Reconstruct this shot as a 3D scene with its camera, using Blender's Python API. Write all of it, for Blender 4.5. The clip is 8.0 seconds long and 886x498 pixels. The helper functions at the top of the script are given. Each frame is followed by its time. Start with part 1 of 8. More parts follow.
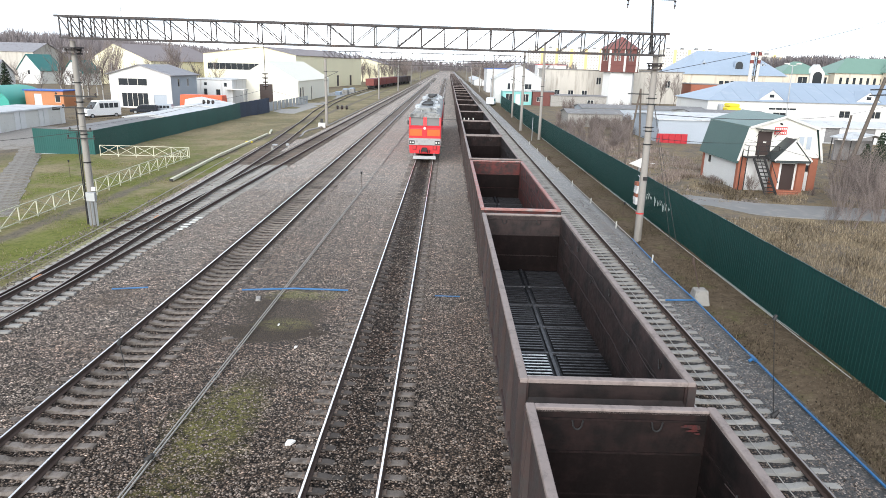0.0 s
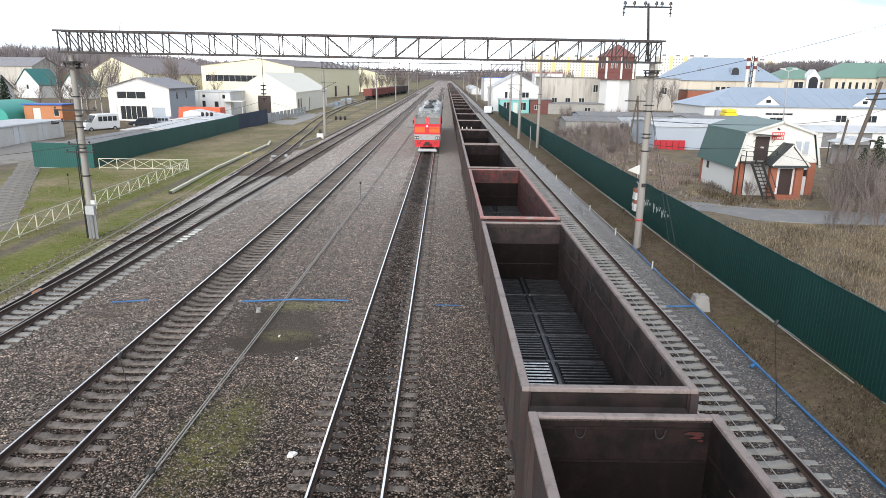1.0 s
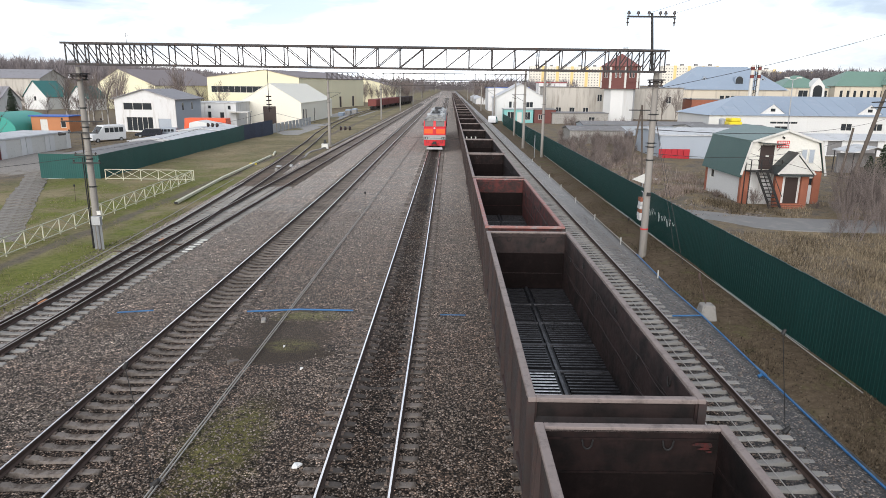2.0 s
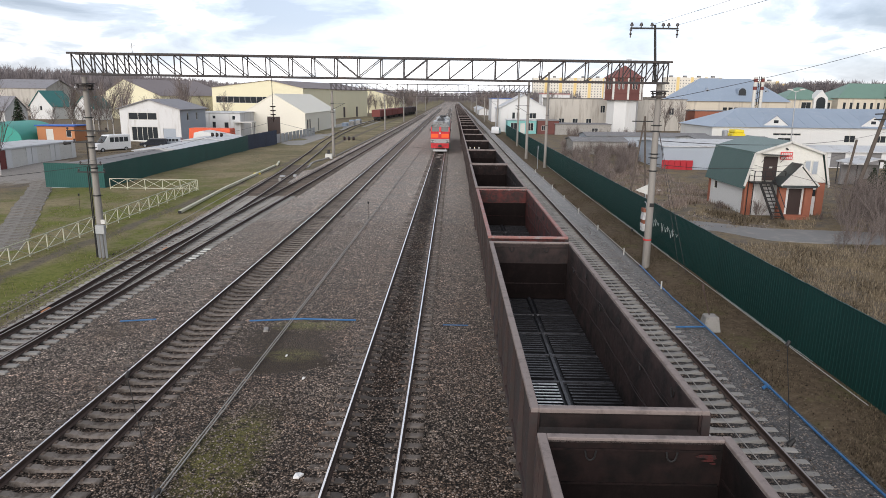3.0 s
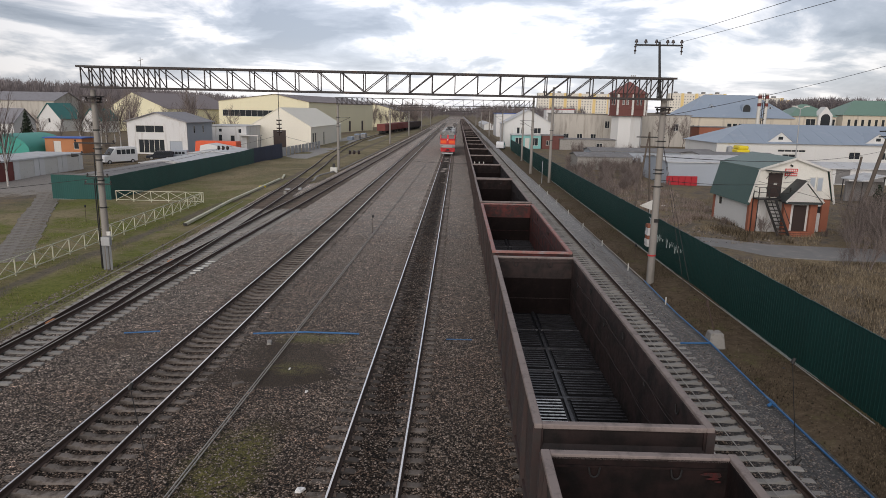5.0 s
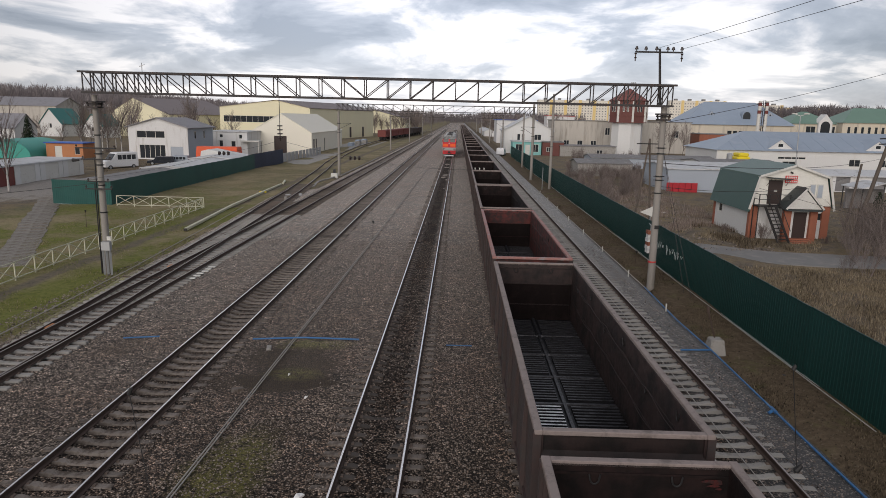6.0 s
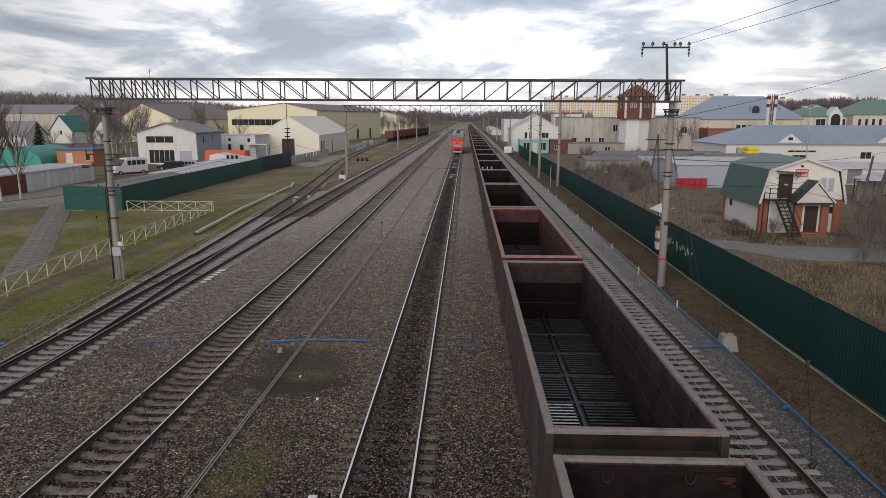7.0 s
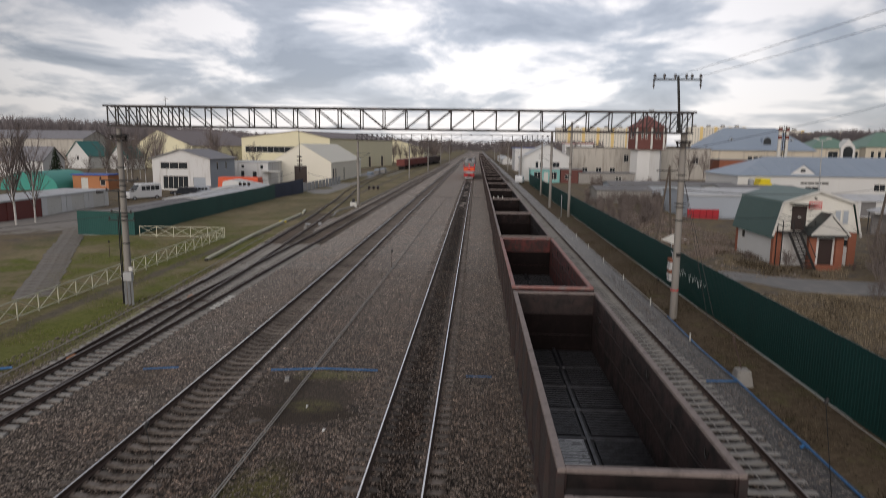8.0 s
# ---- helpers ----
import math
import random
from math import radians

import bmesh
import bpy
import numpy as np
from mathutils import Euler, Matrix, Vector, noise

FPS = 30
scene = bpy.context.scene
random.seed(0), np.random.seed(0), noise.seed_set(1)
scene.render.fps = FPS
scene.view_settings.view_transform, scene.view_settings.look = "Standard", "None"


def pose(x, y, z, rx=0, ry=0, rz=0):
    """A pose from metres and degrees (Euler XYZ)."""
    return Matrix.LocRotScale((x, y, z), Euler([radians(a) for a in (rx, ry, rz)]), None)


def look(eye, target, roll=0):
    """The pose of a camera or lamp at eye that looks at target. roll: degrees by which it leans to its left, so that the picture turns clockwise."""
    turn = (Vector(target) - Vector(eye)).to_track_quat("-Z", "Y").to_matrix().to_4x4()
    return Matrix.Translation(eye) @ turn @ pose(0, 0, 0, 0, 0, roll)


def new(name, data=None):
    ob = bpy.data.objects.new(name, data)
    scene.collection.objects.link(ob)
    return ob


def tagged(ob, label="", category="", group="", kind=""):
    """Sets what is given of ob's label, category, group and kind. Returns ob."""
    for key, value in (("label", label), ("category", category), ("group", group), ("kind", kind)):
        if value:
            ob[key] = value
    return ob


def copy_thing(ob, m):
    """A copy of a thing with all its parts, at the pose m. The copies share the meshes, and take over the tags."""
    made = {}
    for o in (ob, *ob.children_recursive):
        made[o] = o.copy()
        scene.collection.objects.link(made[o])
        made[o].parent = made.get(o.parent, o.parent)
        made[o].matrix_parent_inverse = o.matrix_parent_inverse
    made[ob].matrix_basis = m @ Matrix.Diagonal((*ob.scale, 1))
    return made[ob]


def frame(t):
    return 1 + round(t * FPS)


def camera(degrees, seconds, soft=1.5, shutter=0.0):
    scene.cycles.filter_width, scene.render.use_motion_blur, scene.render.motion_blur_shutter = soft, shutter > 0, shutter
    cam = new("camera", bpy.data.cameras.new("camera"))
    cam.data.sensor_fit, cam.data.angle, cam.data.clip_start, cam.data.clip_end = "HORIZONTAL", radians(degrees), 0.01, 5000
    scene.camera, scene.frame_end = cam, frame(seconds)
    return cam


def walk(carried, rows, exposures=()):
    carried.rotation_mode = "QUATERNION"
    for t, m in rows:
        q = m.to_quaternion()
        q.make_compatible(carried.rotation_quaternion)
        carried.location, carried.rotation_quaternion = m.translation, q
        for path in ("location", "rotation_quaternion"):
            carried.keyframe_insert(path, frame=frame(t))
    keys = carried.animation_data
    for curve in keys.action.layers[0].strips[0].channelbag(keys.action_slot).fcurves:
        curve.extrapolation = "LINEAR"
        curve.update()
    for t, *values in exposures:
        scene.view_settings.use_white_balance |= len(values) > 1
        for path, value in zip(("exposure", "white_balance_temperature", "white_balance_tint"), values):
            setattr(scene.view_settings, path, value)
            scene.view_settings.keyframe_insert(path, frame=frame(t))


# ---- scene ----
cam = camera(68.5, 8.0, 0.3, 0.35)
PATH = [
    (0, (0.054, 0.001, 8.597), (0.052, 1.926, 8.056), 1.5),
    (0.5, (0.038, -0.004, 8.606), (0.036, 1.926, 8.078), 1.3),
    (1, (0.04, 0.001, 8.61), (0.039, 1.933, 8.095), 0.8),
    (2.5, (0.027, 0.033, 8.597), (0.006, 1.977, 8.126), 0.6),
    (3, (0.031, 0.026, 8.589), (0.006, 1.973, 8.133), 0.7),
    (3.5, (0.034, 0.036, 8.595), (0.0, 1.985, 8.147), 0.5),
    (4, (0.022, 0.018, 8.592), (-0.018, 1.969, 8.154), 0.3),
    (4.5, (0.026, 0.008, 8.607), (-0.012, 1.962, 8.179), 0.7),
    (6, (0.024, 0.023, 8.584), (-0.015, 1.983, 8.188), 1.2),
    (6.5, (0.023, 0.029, 8.591), (-0.024, 1.988, 8.192), 0.6),
    (7, (0.033, 0.035, 8.587), (-0.034, 1.994, 8.19), 0.1),
    (7.5, (0.032, 0.052, 8.585), (-0.056, 2.012, 8.194), -0.2),
    (7.7, (0.027, 0.053, 8.578), (-0.064, 2.013, 8.194), -0.1),
    (7.8, (0.032, 0.079, 8.584), (-0.062, 2.041, 8.207), 0.1),
    (7.9, (0.03, 0.132, 8.602), (-0.066, 2.096, 8.236), 0.2),
    (8, (0.025, 0.197, 8.621), (-0.074, 2.17, 8.308), 0.6),
]
EXPOSURES = [(0.0, 0.6, 6050, 9), (0.5, 0.52, 6050, 9), (1.0, 0.36, 6100, 10), (2.5, -0.08, 6250, 12), (3.5, -0.36, 6350, 14), (4.5, -0.64, 6450, 14.5), (6.0, -0.85, 6500, 15), (7.5, -0.92, 6550, 15), (8.0, -1.04, 6600, 15)]
walk(cam, [(t, look(eye, target, roll)) for t, eye, target, roll in PATH], EXPOSURES)


# ---- sky and sun: a closed cloud deck, brighter low ahead ----
world = bpy.data.worlds.new("sky")
scene.world = world
world.use_nodes = True
wt = world.node_tree
wt.nodes.clear()


def wnode(kind, **values):
    n = wt.nodes.new(kind)
    for key, value in values.items():
        n.inputs[key].default_value = value
    return n


sky = wnode("ShaderNodeTexSky")
sky.sky_type, sky.sun_disc = "NISHITA", False
sky.sun_elevation, sky.sun_rotation = radians(18), radians(198)
coord = wnode("ShaderNodeTexCoord")
split = wnode("ShaderNodeSeparateXYZ")
wt.links.new(coord.outputs["Generated"], split.inputs[0])
lift = wnode("ShaderNodeMath")
lift.operation = "ADD"
lift.inputs[1].default_value = 0.2
wt.links.new(split.outputs["Z"], lift.inputs[0])
floor_ = wnode("ShaderNodeMath")
floor_.operation = "MAXIMUM"
floor_.inputs[1].default_value = 0.05
wt.links.new(lift.outputs[0], floor_.inputs[0])
deck = wnode("ShaderNodeVectorMath")
deck.operation = "DIVIDE"
wt.links.new(coord.outputs["Generated"], deck.inputs[0])
wt.links.new(floor_.outputs[0], deck.inputs[1])
clouds = wnode("ShaderNodeTexNoise", Scale=1.5, Detail=9.0, Roughness=0.57, Distortion=0.35)
wt.links.new(deck.outputs[0], clouds.inputs["Vector"])
ramp = wnode("ShaderNodeValToRGB")
ramp.color_ramp.elements[0].position, ramp.color_ramp.elements[0].color = 0.37, (0.41, 0.465, 0.55, 1)
ramp.color_ramp.elements[1].position, ramp.color_ramp.elements[1].color = 0.57, (1.2, 1.2, 1.2, 1)
mid = ramp.color_ramp.elements.new(0.475)
mid.color = (0.6, 0.66, 0.745, 1)
wt.links.new(clouds.outputs["Fac"], ramp.inputs[0])
low = wnode("ShaderNodeMapRange")
low.inputs["From Min"].default_value, low.inputs["From Max"].default_value = 0.0, 0.10
low.inputs["To Min"].default_value, low.inputs["To Max"].default_value = 0.3, 0.0
wt.links.new(split.outputs["Z"], low.inputs["Value"])
pale = wnode("ShaderNodeMixRGB")
pale.inputs[2].default_value = (1.0, 0.98, 0.95, 1)
wt.links.new(low.outputs[0], pale.inputs[0])
wt.links.new(ramp.outputs[0], pale.inputs[1])
ahead = wnode("ShaderNodeMapRange")
ahead.inputs["From Min"].default_value, ahead.inputs["From Max"].default_value = 0.72, 0.99
ahead.inputs["To Min"].default_value, ahead.inputs["To Max"].default_value = 0.69, 1.72
wt.links.new(split.outputs["Y"], ahead.inputs["Value"])
deck_light = wnode("ShaderNodeBackground")
wt.links.new(pale.outputs[0], deck_light.inputs[0])
wt.links.new(ahead.outputs[0], deck_light.inputs[1])
blue_light = wnode("ShaderNodeBackground", Strength=0.03)
wt.links.new(sky.outputs[0], blue_light.inputs[0])
both = wnode("ShaderNodeAddShader")
wt.links.new(deck_light.outputs[0], both.inputs[0])
wt.links.new(blue_light.outputs[0], both.inputs[1])
wout = wnode("ShaderNodeOutputWorld")
wt.links.new(both.outputs[0], wout.inputs[0])

sun_data = bpy.data.lights.new("sun", "SUN")
sun_data.energy, sun_data.angle, sun_data.color = 3.7, radians(60), (1.0, 0.95, 0.875)
sun = new("sun", sun_data)
sun.matrix_world = look((-26, -82, 29), (0, 0, 0))

# ---- materials ----
def shader(name):
    m = bpy.data.materials.new(name)
    m.use_nodes = True
    nt = m.node_tree
    return m, nt, nt.nodes["Principled BSDF"]


def put(nt, kind, **values):
    n = nt.nodes.new(kind)
    for key, value in values.items():
        n.inputs[key].default_value = value
    return n


def tone(c, k):
    return (min(c[0] * k, 1), min(c[1] * k, 1), min(c[2] * k, 1), 1)


def mixed(nt, fac, a, b, mode="MIX"):
    n = nt.nodes.new("ShaderNodeMixRGB")
    n.blend_type = mode
    for socket, value in zip(n.inputs, (fac, a, b)):
        if hasattr(value, "is_linked"):
            nt.links.new(value, socket)
        else:
            socket.default_value = value
    return n.outputs[0]


def maths(nt, op, a, b=0.0):
    n = nt.nodes.new("ShaderNodeMath")
    n.operation = op
    for socket, value in zip(n.inputs, (a, b)):
        if hasattr(value, "is_linked"):
            nt.links.new(value, socket)
        else:
            socket.default_value = value
    return n.outputs[0]


def span(nt, value, a, b, lo=0.0, hi=1.0):
    n = nt.nodes.new("ShaderNodeMapRange")
    for key, v in (("From Min", a), ("From Max", b), ("To Min", lo), ("To Max", hi)):
        n.inputs[key].default_value = v
    nt.links.new(value, n.inputs["Value"])
    return n.outputs[0]


def surface(name, col, rough=0.8, var=0.35, big=0.7, fine=14.0, bump=0.15, metal=0.0, dirt=None, dirt_at=0.58, streak=False, each=0.0, spec=0.4):
    """A worn surface: two scales of tone, dirt in patches, fine relief."""
    m, nt, bsdf = shader(name)
    place = put(nt, "ShaderNodeTexCoord").outputs["Object"]
    if streak:
        mp = put(nt, "ShaderNodeMapping")
        mp.inputs["Scale"].default_value = (1.0, 1.0, 0.12)
        nt.links.new(place, mp.inputs[0])
        coarse_at = mp.outputs[0]
    else:
        coarse_at = place
    n1 = put(nt, "ShaderNodeTexNoise", Scale=big, Detail=4.0, Roughness=0.6)
    n2 = put(nt, "ShaderNodeTexNoise", Scale=fine, Detail=5.0, Roughness=0.65)
    nt.links.new(coarse_at, n1.inputs["Vector"])
    nt.links.new(place, n2.inputs["Vector"])
    c = mixed(nt, n1.outputs["Fac"], tone(col, 1 - var), tone(col, 1 + var))
    c = mixed(nt, 0.35, c, mixed(nt, n2.outputs["Fac"], tone(col, 0.45), tone(col, 1.5)))
    if dirt:
        n3 = put(nt, "ShaderNodeTexNoise", Scale=big * 2.3, Detail=6.0, Roughness=0.7)
        nt.links.new(coarse_at, n3.inputs["Vector"])
        c = mixed(nt, span(nt, n3.outputs["Fac"], dirt_at - 0.06, dirt_at + 0.1), c, (*dirt, 1))
    if each:
        info = put(nt, "ShaderNodeObjectInfo")
        c = mixed(nt, 1.0, c, mixed(nt, info.outputs["Random"], tone((1, 1, 1), 1 - each), (1, 1, 1, 1)), "MULTIPLY")
    nt.links.new(c, bsdf.inputs["Base Color"])
    nt.links.new(span(nt, n2.outputs["Fac"], 0.3, 0.7, max(rough - 0.12, 0.03), min(rough + 0.1, 1)), bsdf.inputs["Roughness"])
    bsdf.inputs["Metallic"].default_value = metal
    bsdf.inputs["Specular IOR Level"].default_value = spec
    if bump:
        b = put(nt, "ShaderNodeBump", Strength=bump, Distance=0.02)
        nt.links.new(n2.outputs["Fac"], b.inputs["Height"])
        nt.links.new(b.outputs[0], bsdf.inputs["Normal"])
    return m


def patch(nt, pos, x, y, rx, ry, soft, wob):
    """A ragged patch of the ground round (x, y)."""
    n = put(nt, "ShaderNodeVectorMath")
    n.operation = "SUBTRACT"
    nt.links.new(pos, n.inputs[0])
    n.inputs[1].default_value = (x, y, -0.3)
    d = put(nt, "ShaderNodeVectorMath")
    d.operation = "DIVIDE"
    nt.links.new(n.outputs[0], d.inputs[0])
    d.inputs[1].default_value = (rx, ry, 50)
    ln = put(nt, "ShaderNodeVectorMath")
    ln.operation = "LENGTH"
    nt.links.new(d.outputs[0], ln.inputs[0])
    far = maths(nt, "ADD", ln.outputs["Value"], maths(nt, "MULTIPLY", maths(nt, "SUBTRACT", wob, 0.5), 1.6))
    return span(nt, far, 1.0, 1.0 - soft)


def ballast_material(name, light=1.0, patches=True):
    m, nt, bsdf = shader(name)
    pos = put(nt, "ShaderNodeNewGeometry").outputs["Position"]
    v = put(nt, "ShaderNodeTexVoronoi", Scale=19.0)
    nt.links.new(pos, v.inputs["Vector"])
    grey = put(nt, "ShaderNodeSeparateColor")
    nt.links.new(v.outputs["Color"], grey.inputs[0])
    ramp = put(nt, "ShaderNodeValToRGB")
    e = ramp.color_ramp.elements
    e[0].position, e[0].color = 0.0, (0.03 * light, 0.027 * light, 0.024 * light, 1)
    e[1].position, e[1].color = 1.0, (0.48 * light, 0.45 * light, 0.42 * light, 1)
    for p, c in ((0.35, (0.1, 0.09, 0.08)), (0.7, (0.225, 0.2, 0.18)), (0.9, (0.37, 0.335, 0.3))):
        k = e.new(p)
        k.color = (c[0] * light, c[1] * light, c[2] * light, 1)
    nt.links.new(grey.outputs[0], ramp.inputs[0])
    large = put(nt, "ShaderNodeTexVoronoi", Scale=8.5)
    nt.links.new(pos, large.inputs["Vector"])
    tint = put(nt, "ShaderNodeSeparateColor")
    nt.links.new(large.outputs["Color"], tint.inputs[0])
    gap = span(nt, v.outputs["Distance"], 0.22, 0.7, 1.2, 0.1)
    c = mixed(nt, 1.0, ramp.outputs[0], gap, "MULTIPLY")
    c = mixed(nt, 1.0, c, span(nt, tint.outputs[0], 0.0, 1.0, 0.45, 1.75), "MULTIPLY")
    slow = put(nt, "ShaderNodeTexNoise", Scale=0.35, Detail=5.0, Roughness=0.65)
    wob = put(nt, "ShaderNodeTexNoise", Scale=0.9, Detail=6.0, Roughness=0.7)
    spots = put(nt, "ShaderNodeTexNoise", Scale=3.5, Detail=5.0, Roughness=0.7)
    for n in (slow, wob, spots):
        nt.links.new(pos, n.inputs["Vector"])
    c = mixed(nt, span(nt, slow.outputs["Fac"], 0.35, 0.62, 0.0, 0.6), c, mixed(nt, 1.0, c, (0.88, 0.67, 0.55, 1), "MULTIPLY"))
    c = mixed(nt, span(nt, wob.outputs["Fac"], 0.35, 0.68, 0.0, 0.75), c, mixed(nt, 1.0, c, (0.5, 0.48, 0.46, 1), "MULTIPLY"))
    c = mixed(nt, 1.0, c, span(nt, spots.outputs["Fac"], 0.32, 0.68, 0.5, 1.55), "MULTIPLY")
    gravel = put(nt, "ShaderNodeTexNoise", Scale=11.0, Detail=3.0, Roughness=0.8)
    nt.links.new(pos, gravel.inputs["Vector"])
    c = mixed(nt, 1.0, c, span(nt, gravel.outputs["Fac"], 0.3, 0.7, 0.35, 1.7), "MULTIPLY")
    if patches:
        w = wob.outputs["Fac"]
        silt = mixed(nt, span(nt, gravel.outputs["Fac"], 0.32, 0.68), (0.008, 0.006, 0.0045, 1), (0.045, 0.033, 0.021, 1))
        moss = mixed(nt, span(nt, gravel.outputs["Fac"], 0.3, 0.7), (0.02, 0.023, 0.007, 1), (0.15, 0.155, 0.05, 1))
        for x, y, rx, ry, soft, k in ((-5.7, 22.3, 2.0, 2.5, 0.45, 0.9), (-5.6, 20.6, 1.9, 1.0, 0.25, 1.0), (-8.0, 20.4, 1.3, 0.9, 0.4, 0.7), (-4.9, 17.0, 0.9, 0.9, 0.6, 0.5), (-7.4, 23.0, 1.3, 1.4, 0.6, 0.5), (-12.6, 23.4, 0.9, 1.3, 0.5, 0.6)):
            c = mixed(nt, maths(nt, "MULTIPLY", patch(nt, pos, x, y, rx, ry, soft, w), k), c, silt)
        for x, y, rx, ry, k in ((-5.6, 14.6, 1.3, 3.1, 0.9), (-5.9, 10.8, 1.2, 2.2, 0.9), (-5.6, 21.3, 1.2, 0.6, 0.6), (-5.5, 24.3, 1.7, 0.7, 0.75), (-17.6, 30, 0.7, 9, 0.9)):
            c = mixed(nt, maths(nt, "MULTIPLY", maths(nt, "MULTIPLY", patch(nt, pos, x, y, rx, ry, 0.6, w), span(nt, spots.outputs["Fac"], 0.36, 0.52)), k), c, moss)
    c = mixed(nt, 1.0, c, (1.2, 1.05, 0.93, 1), "MULTIPLY")
    along = put(nt, "ShaderNodeSeparateXYZ")
    nt.links.new(pos, along.inputs[0])
    if patches:
        fresh = span(nt, maths(nt, "ADD", along.outputs["X"], maths(nt, "MULTIPLY", wob.outputs["Fac"], 4.0)), -6.0, -9.0, 0.0, 1.0)
        c = mixed(nt, maths(nt, "MULTIPLY", fresh, span(nt, along.outputs["Y"], 60, 20, 0.6, 1.0)), c, mixed(nt, 1.0, c, (1.36, 1.43, 1.48, 1), "MULTIPLY"))
    grey = span(nt, maths(nt, "ADD", along.outputs["X"], maths(nt, "MULTIPLY", wob.outputs["Fac"], 0.6)), 7.9, 8.5)
    c = mixed(nt, grey, c, mixed(nt, 0.45, mixed(nt, 1.0, c, (0.86, 1.0, 1.13, 1), "MULTIPLY"), (0.115, 0.117, 0.12, 1)))
    # bed paler and bluer with distance: haze and grazing light put into the colour
    far_haze = span(nt, maths(nt, "ADD", along.outputs["Y"], maths(nt, "MULTIPLY", slow.outputs["Fac"], 14.0)), 19.0, 66.0)
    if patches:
        c = mixed(nt, far_haze, c, mixed(nt, 1.0, mixed(nt, 0.25, c, (0.26, 0.235, 0.21, 1)), (2.55, 2.68, 2.79, 1), "MULTIPLY"))
    nt.links.new(c, bsdf.inputs["Base Color"])
    bsdf.inputs["Roughness"].default_value = 0.93
    bsdf.inputs["Specular IOR Level"].default_value = 0.2
    b = put(nt, "ShaderNodeBump", Strength=0.9, Distance=0.03)
    nt.links.new(maths(nt, "SUBTRACT", 1.0, v.outputs["Distance"]), b.inputs["Height"])
    nt.links.new(b.outputs[0], bsdf.inputs["Normal"])
    return m


def earth_material():
    """Late-autumn ground: green turf along the verge, straw-dry grass and trodden dirt elsewhere."""
    m, nt, bsdf = shader("earth")
    pos = put(nt, "ShaderNodeNewGeometry").outputs["Position"]
    xyz = put(nt, "ShaderNodeSeparateXYZ")
    nt.links.new(pos, xyz.inputs[0])
    slow = put(nt, "ShaderNodeTexNoise", Scale=0.11, Detail=6.0, Roughness=0.65)
    wob = put(nt, "ShaderNodeTexNoise", Scale=0.5, Detail=7.0, Roughness=0.7)
    fine = put(nt, "ShaderNodeTexNoise", Scale=7.0, Detail=9.0, Roughness=0.82)
    for n in (slow, wob, fine):
        nt.links.new(pos, n.inputs["Vector"])
    straw = mixed(nt, fine.outputs["Fac"], (0.08, 0.06, 0.034, 1), (0.34, 0.265, 0.16, 1))
    dirt = mixed(nt, fine.outputs["Fac"], (0.055, 0.046, 0.036, 1), (0.23, 0.195, 0.16, 1))
    turf = mixed(nt, fine.outputs["Fac"], (0.04, 0.055, 0.01, 1), (0.25, 0.265, 0.06, 1))
    c = mixed(nt, span(nt, wob.outputs["Fac"], 0.4, 0.6), straw, dirt)
    verge = maths(nt, "MULTIPLY", span(nt, xyz.outputs["X"], -17.5, -18.6), span(nt, xyz.outputs["X"], -42, -36))
    ochre = mixed(nt, fine.outputs["Fac"], (0.14, 0.11, 0.065, 1), (0.45, 0.37, 0.215, 1))
    c = mixed(nt, maths(nt, "MULTIPLY", verge, span(nt, slow.outputs["Fac"], 0.38, 0.58, 0.85, 0.1)), c, ochre)
    verge = maths(nt, "MULTIPLY", verge, span(nt, xyz.outputs["Y"], 92, 50, 0.3, 1.0))
    keep = maths(nt, "ADD", slow.outputs["Fac"], maths(nt, "MULTIPLY", wob.outputs["Fac"], 0.6))
    c = mixed(nt, maths(nt, "MULTIPLY", verge, span(nt, keep, 0.72, 0.88, 0.12, 1.0)), c, turf)
    edge = maths(nt, "MULTIPLY", span(nt, xyz.outputs["X"], 9.6, 10.4), span(nt, xyz.outputs["X"], 13.6, 13.0))
    damp = mixed(nt, fine.outputs["Fac"], (0.018, 0.0125, 0.0075, 1), (0.205, 0.152, 0.1, 1))
    damp = mixed(nt, span(nt, wob.outputs["Fac"], 0.53, 0.66), damp, mixed(nt, fine.outputs["Fac"], (0.035, 0.04, 0.014, 1), (0.18, 0.165, 0.07, 1)))
    c = mixed(nt, edge, c, damp)
    clods = put(nt, "ShaderNodeTexNoise", Scale=2.6, Detail=6.0, Roughness=0.75)
    nt.links.new(pos, clods.inputs["Vector"])
    trail = patch(nt, pos, -52, 74, 17, 14, 0.3, wob.outputs["Fac"])
    c = mixed(nt, maths(nt, "MULTIPLY", trail, 0.95), c, mixed(nt, fine.outputs["Fac"], (0.2, 0.185, 0.17, 1), (0.4, 0.375, 0.345, 1)))
    lush = patch(nt, pos, -19.9, 29, 2.6, 9, 0.5, wob.outputs["Fac"])
    c = mixed(nt, maths(nt, "MULTIPLY", lush, 0.85), c, turf)
    trod = span(nt, maths(nt, "ABSOLUTE", maths(nt, "ADD", maths(nt, "SUBTRACT", xyz.outputs["X"], -22.2), maths(nt, "MULTIPLY", maths(nt, "SUBTRACT", wob.outputs["Fac"], 0.5), 1.5))), 0.6, 0.25)
    c = mixed(nt, maths(nt, "MULTIPLY", trod, 0.85), c, dirt)
    c = mixed(nt, span(nt, clods.outputs["Fac"], 0.5, 0.64, 0.0, 0.45), c, mixed(nt, fine.outputs["Fac"], (0.03, 0.024, 0.016, 1), (0.16, 0.125, 0.08, 1)))
